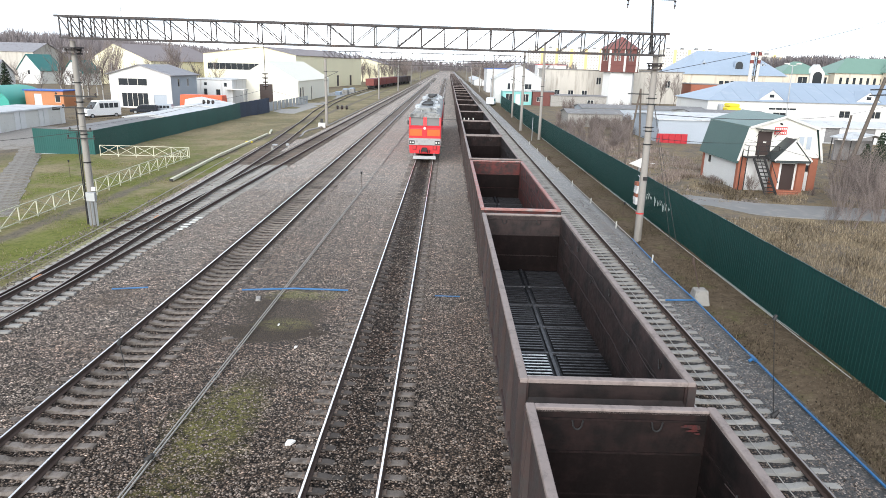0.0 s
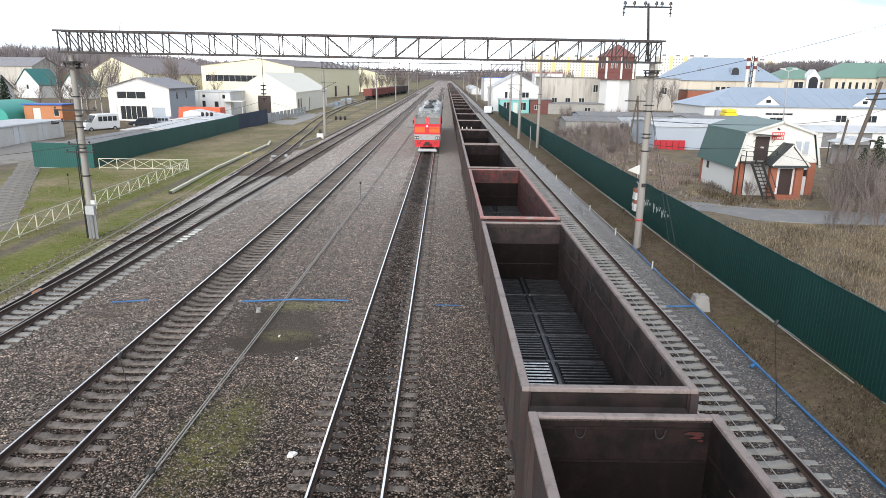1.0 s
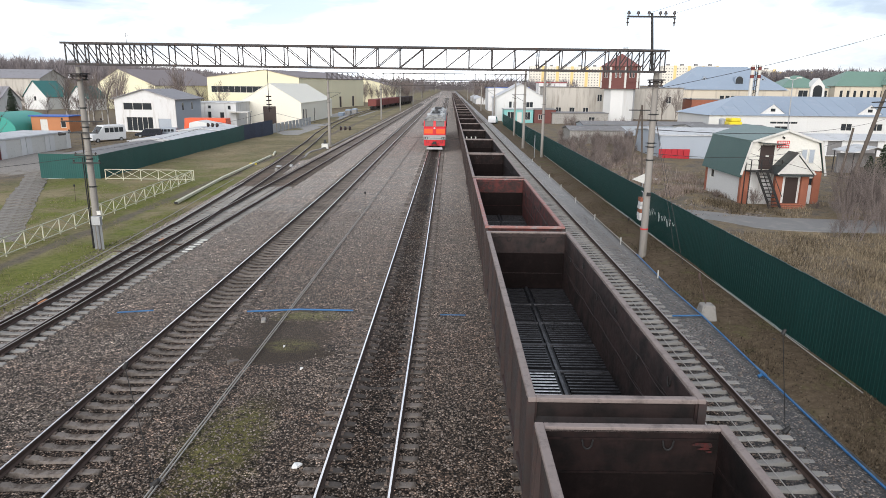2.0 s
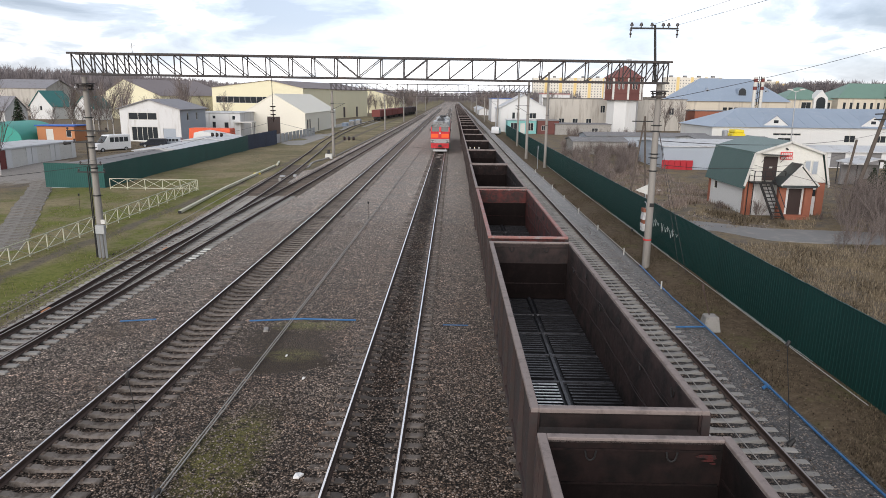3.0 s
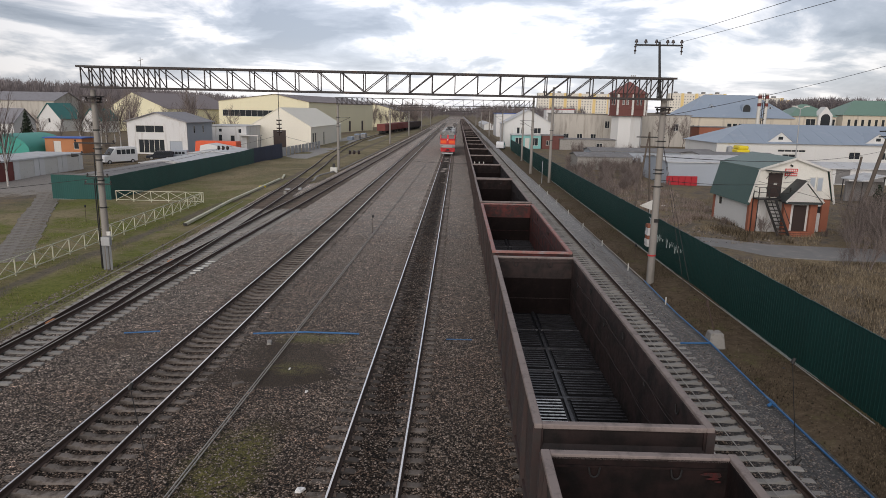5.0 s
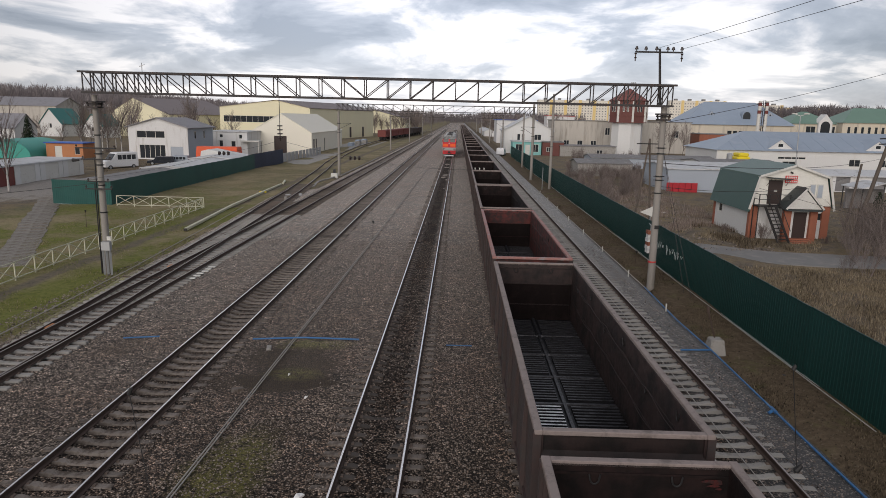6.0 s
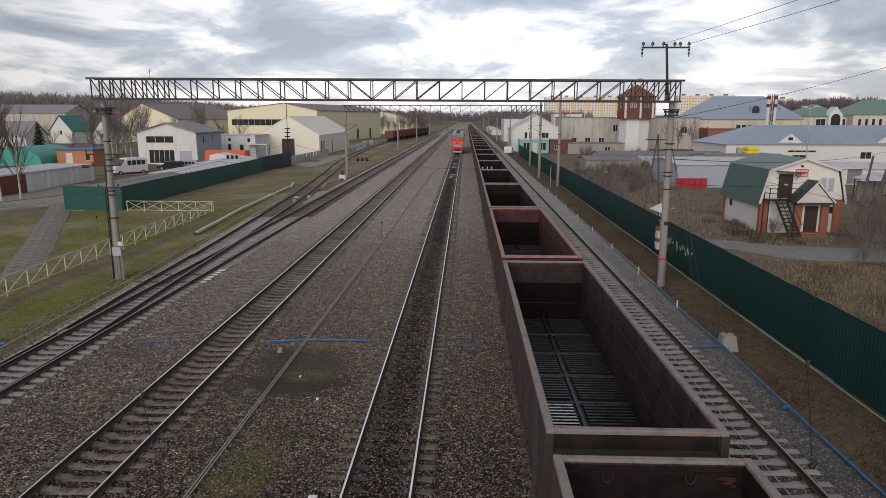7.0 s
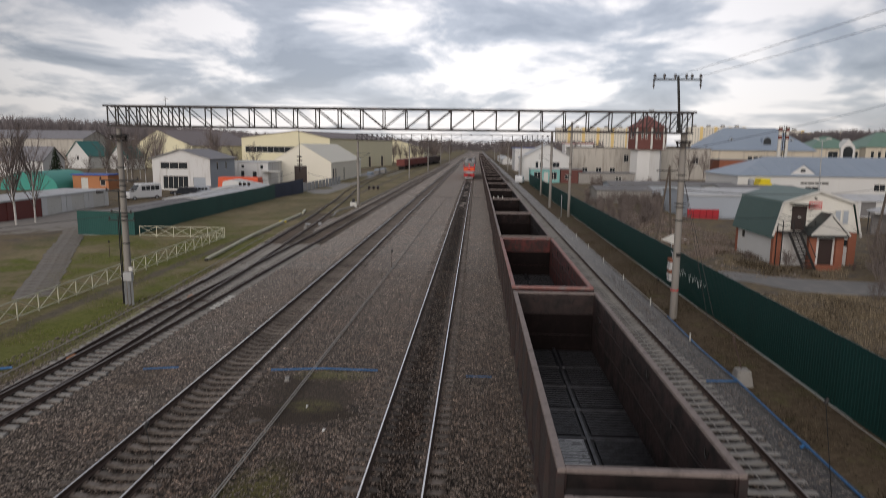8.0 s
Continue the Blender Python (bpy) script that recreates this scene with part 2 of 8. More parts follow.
    c = mixed(nt, 1.0, c, span(nt, clods.outputs["Fac"], 0.3, 0.7, 0.55, 1.5), "MULTIPLY")
    nt.links.new(c, bsdf.inputs["Base Color"])
    bsdf.inputs["Roughness"].default_value = 0.95
    bsdf.inputs["Specular IOR Level"].default_value = 0.15
    b = put(nt, "ShaderNodeBump", Strength=0.6, Distance=0.06)
    nt.links.new(fine.outputs["Fac"], b.inputs["Height"])
    nt.links.new(b.outputs[0], bsdf.inputs["Normal"])
    return m


def island_material(name, a, b, rough=0.9):
    """For what grows or lies in thousands: each piece has its own tone."""
    m, nt, bsdf = shader(name)
    g = put(nt, "ShaderNodeNewGeometry")
    nt.links.new(mixed(nt, g.outputs["Random Per Island"], (*a, 1), (*b, 1)), bsdf.inputs["Base Color"])
    bsdf.inputs["Roughness"].default_value = rough
    bsdf.inputs["Specular IOR Level"].default_value = 0.2
    return m


def glass_material(name, col=(0.03, 0.035, 0.04)):
    m, nt, bsdf = shader(name)
    bsdf.inputs["Base Color"].default_value = (*col, 1)
    bsdf.inputs["Roughness"].default_value = 0.06
    bsdf.inputs["Specular IOR Level"].default_value = 0.45
    return m


M = {
    "ballast": ballast_material("ballast", 0.76),
    "ballast_dark": ballast_material("oily_ballast", 0.42, False),
    "ballast_worn": ballast_material("worn_ballast", 0.55, False),
    "earth": earth_material(),
    "clod": island_material("earth_clod", (0.025, 0.019, 0.012), (0.17, 0.135, 0.095)),
    "stone": island_material("ballast_stone", (0.03, 0.024, 0.02), (0.32, 0.27, 0.235)),
    "turf_blade": island_material("turf_blade", (0.05, 0.07, 0.01), (0.27, 0.28, 0.07)),
    "straw": island_material("dry_straw", (0.1, 0.075, 0.05), (0.4, 0.325, 0.22)),
    "red_weed": island_material("red_brown_weeds", (0.15, 0.115, 0.098), (0.4, 0.325, 0.28)),
    "litter": island_material("dead_stalks", (0.025, 0.019, 0.012), (0.19, 0.15, 0.1)),
    "twig": island_material("bare_twigs", (0.1, 0.08, 0.072), (0.28, 0.235, 0.215)),
    "far_wood": island_material("far_woods", (0.14, 0.125, 0.13), (0.29, 0.26, 0.262)),
    "birch": surface("birch_bark", (0.5, 0.48, 0.45), 0.8, 0.3, 3.0, 12, dirt=(0.06, 0.05, 0.05), dirt_at=0.6),
    "needle": island_material("spruce_needles", (0.012, 0.022, 0.012), (0.035, 0.05, 0.028)),
    "concrete": surface("old_concrete", (0.34, 0.325, 0.3), 0.88, 0.25, 1.2, 20, 0.3, dirt=(0.16, 0.145, 0.125), dirt_at=0.6, each=0.25),
    "sleeper_oily": surface("oily_sleeper_concrete", (0.1, 0.085, 0.075), 0.85, 0.35, 1.5, 16, 0.35, dirt=(0.045, 0.038, 0.033), dirt_at=0.5, each=0.4),
    "sleeper": surface("sleeper_concrete", (0.225, 0.195, 0.172), 0.9, 0.45, 1.5, 16, 0.35, dirt=(0.1, 0.078, 0.062), dirt_at=0.5, each=0.4),
    "timber": surface("tarred_timber", (0.15, 0.122, 0.1), 0.85, 0.4, 1.5, 16, 0.3, each=0.5),
    "pole": surface("pole_concrete", (0.29, 0.27, 0.245), 0.85, 0.2, 0.8, 18, 0.2, dirt=(0.2, 0.18, 0.155), dirt_at=0.58, streak=True),
    "plate": surface("rusty_tie_plate", (0.15, 0.115, 0.095), 0.85, 0.35, 2.0, 30, 0.2),
    "rail": surface("rusty_rail", (0.075, 0.05, 0.04), 0.8, 0.35, 2.0, 30, 0.2),
    "railtop": surface("polished_rail_head", (0.8, 0.79, 0.78), 0.3, 0.08, 0.6, 8, 0.0, metal=1.0),
    "railtop_dull": surface("dull_rail_head", (0.33, 0.3, 0.28), 0.42, 0.3, 0.8, 8, 0.05, metal=0.8),
    "truss": surface("painted_dark_steel", (0.05, 0.045, 0.045), 0.7, 0.35, 1.5, 18, 0.1, dirt=(0.1, 0.055, 0.035), dirt_at=0.6),
    "dark": surface("black_steel", (0.025, 0.024, 0.024), 0.6, 0.3, 2.0, 15, 0.1),
    "insulator": surface("brown_glaze", (0.03, 0.02, 0.018), 0.25, 0.2, 3, 10, 0.0),
    "galv": surface("galvanised_steel", (0.42, 0.43, 0.44), 0.5, 0.2, 1.0, 14, 0.08, metal=0.5),
    "wagon": surface("wagon_brown_paint", (0.068, 0.043, 0.04), 0.75, 0.35, 0.8, 10, 0.2, dirt=(0.055, 0.047, 0.045), dirt_at=0.5, each=0.25),
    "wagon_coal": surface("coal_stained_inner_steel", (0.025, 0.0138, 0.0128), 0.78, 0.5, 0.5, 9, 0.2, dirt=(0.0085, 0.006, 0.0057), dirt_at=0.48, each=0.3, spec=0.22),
    "wagon_in": surface("wagon_inner_steel", (0.044, 0.027, 0.025), 0.7, 0.5, 0.5, 9, 0.2, dirt=(0.014, 0.0105, 0.01), dirt_at=0.5, each=0.3),
    "wagon_red": surface("wagon_red_oxide", (0.11, 0.025, 0.022), 0.75, 0.4, 0.9, 9, 0.2, dirt=(0.036, 0.02, 0.019), dirt_at=0.46),
    "rim": surface("scuffed_wagon_rim", (0.25, 0.205, 0.188), 0.72, 0.3, 1.6, 12, 0.2, dirt=(0.15, 0.12, 0.11), dirt_at=0.56),
    "rim_red": surface("scuffed_red_rim", (0.33, 0.16, 0.14), 0.72, 0.35, 1.6, 12, 0.2, dirt=(0.3, 0.28, 0.27), dirt_at=0.55),
    "paint_smear": surface("faded_red_smear", (0.07, 0.012, 0.011), 0.75, 0.5, 6.0, 30, 0.2, dirt=(0.025, 0.0145, 0.0135), dirt_at=0.5),
    "dark_sheet": surface("near_black_sheet", (0.0085, 0.0055, 0.0052), 0.85, 0.5, 0.8, 9, 0.2, dirt=(0.016, 0.0098, 0.0092), dirt_at=0.56, spec=0.15),
    "hatch": surface("dark_hatch_steel", (0.022, 0.022, 0.025), 0.55, 0.4, 1.5, 12, 0.2, metal=0.6),
    "hatch_top": surface("pale_hatch_steel", (0.062, 0.062, 0.07), 0.4, 0.5, 2.0, 14, 0.1, metal=0.3, dirt=(0.016, 0.015, 0.016), dirt_at=0.5),
    "hatch_bright": surface("bright_hatch_rib", (0.78, 0.8, 0.84), 0.45, 0.25, 1.5, 12, 0.08, metal=0.1, dirt=(0.2, 0.2, 0.22), dirt_at=0.55),
    "cab_glass": glass_material("cab_window_glass", (0.05, 0.046, 0.044)),
    "loco_red": surface("red_locomotive_paint", (0.56, 0.02, 0.028), 0.45, 0.15, 0.8, 12, 0.04, dirt=(0.3, 0.04, 0.03), dirt_at=0.66),
    "loco_orange": surface("orange_panel_paint", (0.92, 0.11, 0.015), 0.45, 0.1, 0.8, 12, 0.03),
    "loco_grey": surface("grey_band_paint", (0.34, 0.34, 0.34), 0.5, 0.15, 1.2, 12, 0.04, dirt=(0.16, 0.15, 0.14), dirt_at=0.6),
    "loco_roof": surface("sooty_roof_paint", (0.27, 0.275, 0.27), 0.6, 0.3, 0.7, 10, 0.08, dirt=(0.07, 0.07, 0.07), dirt_at=0.52),
    "silver": surface("silver_roof_paint", (0.42, 0.43, 0.43), 0.5, 0.15, 1.0, 10, 0.05),
    "green_fence": surface("dark_green_profiled_sheet", (0.006, 0.046, 0.041), 0.5, 0.12, 0.35, 10, 0.03, dirt=(0.01, 0.044, 0.039), dirt_at=0.6, each=0.12),
    "fence_edge": surface("bare_sheet_edge", (0.35, 0.4, 0.38), 0.5, 0.2, 1.0, 10, 0.0),
    "teal_fence": surface("green_profiled_sheet", (0.012, 0.085, 0.075), 0.5, 0.15, 0.35, 10, 0.03, dirt=(0.01, 0.06, 0.055), dirt_at=0.6, each=0.15),
    "navy_fence": surface("navy_profiled_sheet", (0.03, 0.045, 0.085), 0.5, 0.15, 0.4, 10, 0.03, each=0.2),
    "white": surface("white_render", (0.66, 0.66, 0.645), 0.8, 0.1, 0.3, 8, 0.08, dirt=(0.6, 0.58, 0.54), dirt_at=0.64, streak=True),
    "plaster": surface("shabby_beige_plaster", (0.5, 0.47, 0.42), 0.85, 0.2, 0.4, 7, 0.1, dirt=(0.34, 0.31, 0.27), dirt_at=0.55, streak=True),
    "roof_verdigris": surface("weathered_green_roof_sheet", (0.15, 0.25, 0.2), 0.5, 0.12, 0.4, 8, 0.04),
    "white_grey": surface("stained_white_blockwork", (0.68, 0.68, 0.67), 0.85, 0.12, 0.5, 8, 0.12, dirt=(0.5, 0.48, 0.45), dirt_at=0.6, streak=True),
    "cream": surface("pale_yellow_siding", (0.83, 0.76, 0.52), 0.7, 0.08, 0.15, 6, 0.04, dirt=(0.72, 0.65, 0.44), dirt_at=0.66, streak=True),
    "cream_pale": surface("cream_tent_fabric", (0.86, 0.81, 0.66), 0.7, 0.06, 0.12, 5, 0.03),
    "beige": surface("beige_render", (0.6, 0.54, 0.44), 0.85, 0.12, 0.25, 7, 0.06, dirt=(0.42, 0.37, 0.31), dirt_at=0.6, streak=True),
    "siding": surface("ivory_vinyl_siding", (0.76, 0.74, 0.66), 0.6, 0.06, 0.4, 8, 0.03),
    "grey_wall": surface("blue_grey_cladding", (0.37, 0.41, 0.46), 0.7, 0.1, 0.3, 8, 0.04),
    "brick_red": surface("orange_red_brick", (0.31, 0.115, 0.07), 0.85, 0.3, 1.5, 22, 0.25),
    "brick_dark": surface("dark_red_tower_brick", (0.155, 0.062, 0.054), 0.85, 0.3, 0.8, 12, 0.2),
    "roof_red": surface("brown_red_roof_sheet", (0.2, 0.075, 0.065), 0.6, 0.2, 0.5, 8, 0.05),
    "roof_green": surface("dull_green_roof_sheet", (0.105, 0.165, 0.15), 0.5, 0.12, 0.5, 10, 0.04),
    "roof_green_dark": surface("dark_green_roof_sheet", (0.045, 0.095, 0.083), 0.5, 0.12, 0.5, 10, 0.04),
    "roof_dark": surface("dark_porch_roof_sheet", (0.05, 0.06, 0.06), 0.5, 0.15, 0.5, 10, 0.04),
    "roof_teal": surface("teal_roof_sheet", (0.03, 0.16, 0.15), 0.5, 0.12, 0.4, 8, 0.04),
    "roof_blue": surface("pale_blue_roof_sheet", (0.28, 0.34, 0.42), 0.45, 0.1, 0.2, 6, 0.04, dirt=(0.32, 0.37, 0.44), dirt_at=0.6),
    "roof_grey": surface("grey_slate_roof", (0.26, 0.255, 0.27), 0.7, 0.15, 0.3, 8, 0.08, dirt=(0.2, 0.18, 0.19), dirt_at=0.58),
    "roof_mauve": surface("weathered_mauve_roof", (0.22, 0.19, 0.19), 0.75, 0.15, 0.2, 6, 0.06),
    "roof_pale": surface("pale_flat_roofing", (0.55, 0.56, 0.57), 0.75, 0.2, 0.3, 7, 0.06, dirt=(0.36, 0.35, 0.34), dirt_at=0.58),
    "felt": surface("grey_roof_felt", (0.2, 0.195, 0.195), 0.85, 0.25, 0.4, 9, 0.1, dirt=(0.33, 0.32, 0.31), dirt_at=0.6),
    "tent_green": surface("mint_green_tarpaulin", (0.05, 0.32, 0.26), 0.55, 0.1, 0.4, 8, 0.05),
    "blue_paint": surface("bright_blue_paint", (0.03, 0.11, 0.42), 0.5, 0.1, 0.6, 8, 0.03),
    "blue_pipe": surface("blue_plastic_pipe", (0.035, 0.14, 0.32), 0.45, 0.2, 1.5, 10, 0.05, dirt=(0.09, 0.22, 0.42), dirt_at=0.58),
    "orange_wall": surface("orange_plank_wall", (0.47, 0.2, 0.09), 0.75, 0.2, 0.5, 9, 0.08),
    "orange_tarp": surface("orange_red_tarpaulin", (0.7, 0.1, 0.03), 0.55, 0.1, 0.5, 8, 0.03),
    "red": surface("crimson_sheet", (0.42, 0.025, 0.035), 0.5, 0.15, 0.5, 9, 0.04),
    "sign_red": surface("sign_red", (0.6, 0.05, 0.05), 0.45, 0.05, 1, 9, 0.0),
    "yellow": surface("bright_yellow_panel", (0.78, 0.6, 0.03), 0.5, 0.1, 0.5, 9, 0.02),
    "teal_shop": surface("turquoise_shopfront", (0.22, 0.5, 0.48), 0.6, 0.1, 0.6, 9, 0.03),
    "maroon": surface("maroon_wagon_paint", (0.17, 0.045, 0.038), 0.7, 0.25, 0.6, 9, 0.1),
    "white_paint": surface("chipped_white_paint", (0.62, 0.61, 0.57), 0.65, 0.15, 1.0, 14, 0.05, dirt=(0.42, 0.38, 0.32), dirt_at=0.64),
    "car_white": surface("white_car_paint", (0.75, 0.76, 0.77), 0.3, 0.05, 0.8, 9, 0.0),
    "car_dark": surface("dark_car_paint", (0.03, 0.034, 0.045), 0.25, 0.1, 0.8, 9, 0.0),
    "rubber": surface("tyre_rubber", (0.02, 0.02, 0.02), 0.85, 0.2, 3, 20, 0.1),
    "door_brown": surface("dark_brown_door", (0.045, 0.03, 0.027), 0.55, 0.15, 1.5, 14, 0.05),
    "far_glass": glass_material("pale_far_glass", (0.2, 0.205, 0.215)),
    "glass": glass_material("dark_window_glass"),
    "lamp_glass": glass_material("headlamp_glass", (0.6, 0.6, 0.58)),
    "asphalt": surface("grey_asphalt", (0.21, 0.205, 0.2), 0.9, 0.2, 0.4, 18, 0.2, dirt=(0.27, 0.255, 0.235), dirt_at=0.56),
    "flat_cream": surface("cream_panel_block", (0.74, 0.69, 0.6), 0.85, 0.08, 0.05, 2, 0.0),
    "flat_yellow": surface("yellow_panel_strip", (0.78, 0.57, 0.26), 0.85, 0.08, 0.05, 2, 0.0),
    "paper": surface("white_litter", (0.85, 0.85, 0.83), 0.7, 0.05, 5, 20, 0.0),
    "chalk": surface("white_spray_paint", (0.55, 0.62, 0.6), 0.8, 0.2, 3, 20, 0.0),
    "path_slab": surface("dirty_path_concrete", (0.26, 0.24, 0.215), 0.9, 0.35, 0.8, 12, 0.3, dirt=(0.16, 0.135, 0.105), dirt_at=0.5, each=0.12),
    "cream_rail": surface("yellowed_white_paint", (0.55, 0.54, 0.41), 0.65, 0.15, 1.0, 14, 0.05, dirt=(0.36, 0.33, 0.24), dirt_at=0.62),
    "rope": surface("pale_cable_sheath", (0.36, 0.34, 0.31), 0.75, 0.2, 1.0, 10, 0.0),
}


# ---- mesh helpers ----
def face(bm, pts):
    return bm.faces.new([bm.verts.new(p) for p in pts])


def box(bm, x0, x1, y0, y1, z0, z1, taper=0.0):
    """A block between the given planes; taper draws the top in."""
    t = taper
    v = [bm.verts.new(p) for p in (
        (x0, y0, z0), (x1, y0, z0), (x1, y1, z0), (x0, y1, z0),
        (x0 + t, y0 + t, z1), (x1 - t, y0 + t, z1), (x1 - t, y1 - t, z1), (x0 + t, y1 - t, z1))]
    return [bm.faces.new([v[i] for i in q]) for q in ((3, 2, 1, 0), (4, 5, 6, 7), (0, 1, 5, 4), (1, 2, 6, 5), (2, 3, 7, 6), (3, 0, 4, 7))]


def ring(centre, along, r, n, turn=0.0):
    along = along.normalized()
    side = along.orthogonal().normalized()
    other = along.cross(side)
    return [centre + r * (math.cos(a) * side + math.sin(a) * other) for a in (turn + 2 * math.pi * k / n for k in range(n))]


def tube(bm, p, q, r0, r1=None, n=8):
    """A round bar, tapered where r1 differs."""
    p, q = Vector(p), Vector(q)
    r1 = r0 if r1 is None else r1
    a = [bm.verts.new(c) for c in ring(p, q - p, r0, n)]
    b = [bm.verts.new(c) for c in ring(q, q - p, r1, n)]
    for k in range(n):
        bm.faces.new((a[k], a[(k + 1) % n], b[(k + 1) % n], b[k]))
    bm.faces.new(a[::-1])
    bm.faces.new(b)


def bar(bm, p, q, w, h=None):
    """A square bar from p to q, its width level."""
    p, q, h = Vector(p), Vector(q), h or w
    d = (q - p).normalized()
    side = d.cross(Vector((0, 0, 1)))
    side = side.normalized() if side.length > 1e-3 else Vector((1, 0, 0))
    up = side.cross(d)
    o = [(-w / 2, -h / 2), (w / 2, -h / 2), (w / 2, h / 2), (-w / 2, h / 2)]
    a = [bm.verts.new(p + s * side + u * up) for s, u in o]
    b = [bm.verts.new(q + s * side + u * up) for s, u in o]
    for k in range(4):
        bm.faces.new((a[k], a[(k + 1) % 4], b[(k + 1) % 4], b[k]))
    bm.faces.new(a[::-1])
    bm.faces.new(b)


def slab(bm, outline, y0, y1):
    """A prism: an outline of (x, z) drawn out along y."""
    a = [bm.verts.new((x, y0, z)) for x, z in outline]
    b = [bm.verts.new((x, y1, z)) for x, z in outline]
    n = len(a)
    fs = [bm.faces.new((a[k], a[(k + 1) % n], b[(k + 1) % n], b[k])) for k in range(n)]
    return fs + [bm.faces.new(a[::-1]), bm.faces.new(b)]


def sweep(bm, line, outline, closed=True):
    """An outline of (across, up) carried along a level line of points."""
    rows = []
    for i, p in enumerate(line):
        d = (Vector(line[min(i + 1, len(line) - 1)]) - Vector(line[max(i - 1, 0)]))
        d.z = 0
        d.normalize()
        side = Vector((d.y, -d.x, 0))
        rows.append([bm.verts.new(Vector(p) + s * side + Vector((0, 0, u))) for s, u in outline])
    n = len(outline)
    fs = []
    for a, b in zip(rows, rows[1:]):
        fs += [bm.faces.new((a[k], a[(k + 1) % n], b[(k + 1) % n], b[k])) for k in range(n if closed else n - 1)]
    if closed:
        bm.faces.new(rows[0][::-1])
        bm.faces.new(rows[-1])
    return fs


def bent(bm, pts, r, n=5):
    """One bent round bar through the points."""
    pts = [Vector(p) for p in pts]
    rows = []
    for i, p in enumerate(pts):
        d = pts[min(i + 1, len(pts) - 1)] - pts[max(i - 1, 0)]
        side = d.cross(Vector((1, 0, 0))).normalized()
        rows.append([bm.verts.new(p + r * (math.cos(a) * side + math.sin(a) * Vector((1, 0, 0)))) for a in (2 * math.pi * k / n for k in range(n))])
    for a, b in zip(rows, rows[1:]):
        for k in range(n):
            bm.faces.new((a[k], a[(k + 1) % n], b[(k + 1) % n], b[k]))
    bm.faces.new(rows[0][::-1])
    bm.faces.new(rows[-1])


def made(name, bm, *mats, smooth=False, bevel=0.0):
    """A mesh out of a bmesh."""
    if bevel:
        bmesh.ops.bevel(bm, geom=bm.edges[:], offset=bevel, segments=1, affect="EDGES", clamp_overlap=True)
    bmesh.ops.recalc_face_normals(bm, faces=bm.faces[:])
    me = bpy.data.meshes.new(name)
    bm.to_mesh(me)
    bm.free()
    for m in mats:
        me.materials.append(M[m] if isinstance(m, str) else m)
    if smooth:
        me.shade_smooth()
        me.set_sharp_from_angle(angle=radians(40))
    return me


def hang(name, me, parent=None, m=None, label=""):
    """One more object on a mesh, under a thing."""
    ob = new(name, me)
    ob.parent = parent
    if m is not None:
        ob.matrix_basis = m
    if label:
        ob["label"] = label
    return ob


def part(name, bm, mat, parent, label="", smooth=False, bevel=0.0, m=None):
    return hang(name, made(name, bm, mat, smooth=smooth, bevel=bevel), parent, m, label)


def thing(name, label, category, m=None, group="", kind=""):
    ob = tagged(new(name), label, category, group, kind)
    ob.empty_display_size = 0.1
    if m is not None:
        ob.matrix_basis = m
    return ob


def single(name, bm, mat, label, category="", group="", kind="", smooth=False, bevel=0.0, m=None):
    ob = new(name, made(name, bm, mat, smooth=smooth, bevel=bevel))
    if m is not None:
        ob.matrix_basis = m
    return tagged(ob, label, category, group, kind)


def raw(name, verts, faces, mat):
    me = bpy.data.meshes.new(name)
    me.from_pydata([tuple(v) for v in verts], [], faces)
    me.materials.append(M[mat])
    return me


def strand(p, q, sag, r, n=14, sides=5):
    """A hanging wire from p to q."""
    bm = bmesh.new()
    p, q = Vector(p), Vector(q)
    pts = [p.lerp(q, k / n) - Vector((0, 0, 4 * sag * (k / n) * (1 - k / n))) for k in range(n + 1)]
    rows = [[bm.verts.new(c) for c in ring(a, q - p, r, sides)] for a in pts]
    for a, b in zip(rows, rows[1:]):
        for k in range(sides):
            bm.faces.new((a[k], a[(k + 1) % sides], b[(k + 1) % sides], b[k]))
    return bm


rng = np.random.default_rng(5)


TRACKS = {"A": -9.37, "B": -1.985, "W": 2.93, "D": 7.7}
BRANCH = [(-20, -15.62), (16, -15.55), (22.8, -15.62), (28, -15.92), (33, -16.25), (45, -16.85), (58.5, -17.75), (75, -18.95), (104, -21.8), (122, -23.9), (150, -26.3), (190, -28.2), (235, -28.2), (280, -25), (330, -20.5), (420, -19)]


def main_x(y):
    """The straight road of the turnout."""
    return np.interp(y, [-20, 20, 37, 59, 219, 900], [-15.6, -15.53, -15.35, -15.15, -14.3, -12.5])


def branch_x(y):
    return np.interp(y, [p[0] for p in BRANCH], [p[1] for p in BRANCH])


# ---- ground ----
def hills(x, y):
    """Level by the line, rising to wooded hills far to both sides."""
    far = np.clip((np.abs(x) - 110) / 260, 0, 1) * np.clip((np.hypot(x, y) - 260) / 300, 0, 1)
    return far * far * (3 - 2 * far) * 13.0


def ground_z(x, y):
    side = np.clip((np.abs(x + 4.2) - 14.0) / 3.0, 0, 1)
    left = -0.75 + 0.37 * np.clip((-x - 17.2) / 0.8, 0, 1)
    right = -0.75 + 0.27 * np.clip((x - 10.2) / 0.8, 0, 1)
    by = np.clip((y - 66) / 8, 0, 1) * np.clip((1.9 - np.abs(x - branch_x(y))) / 0.6, 0, 1)
    base = np.maximum(np.maximum(left, right), -0.75 + 0.53 * by)
    rough = 0.05 * np.sin(x * 0.7 + 1.3 * np.sin(y * 0.31)) + 0.04 * np.sin(y * 0.53 + x * 0.21)
    return base + rough * side + hills(x, y)


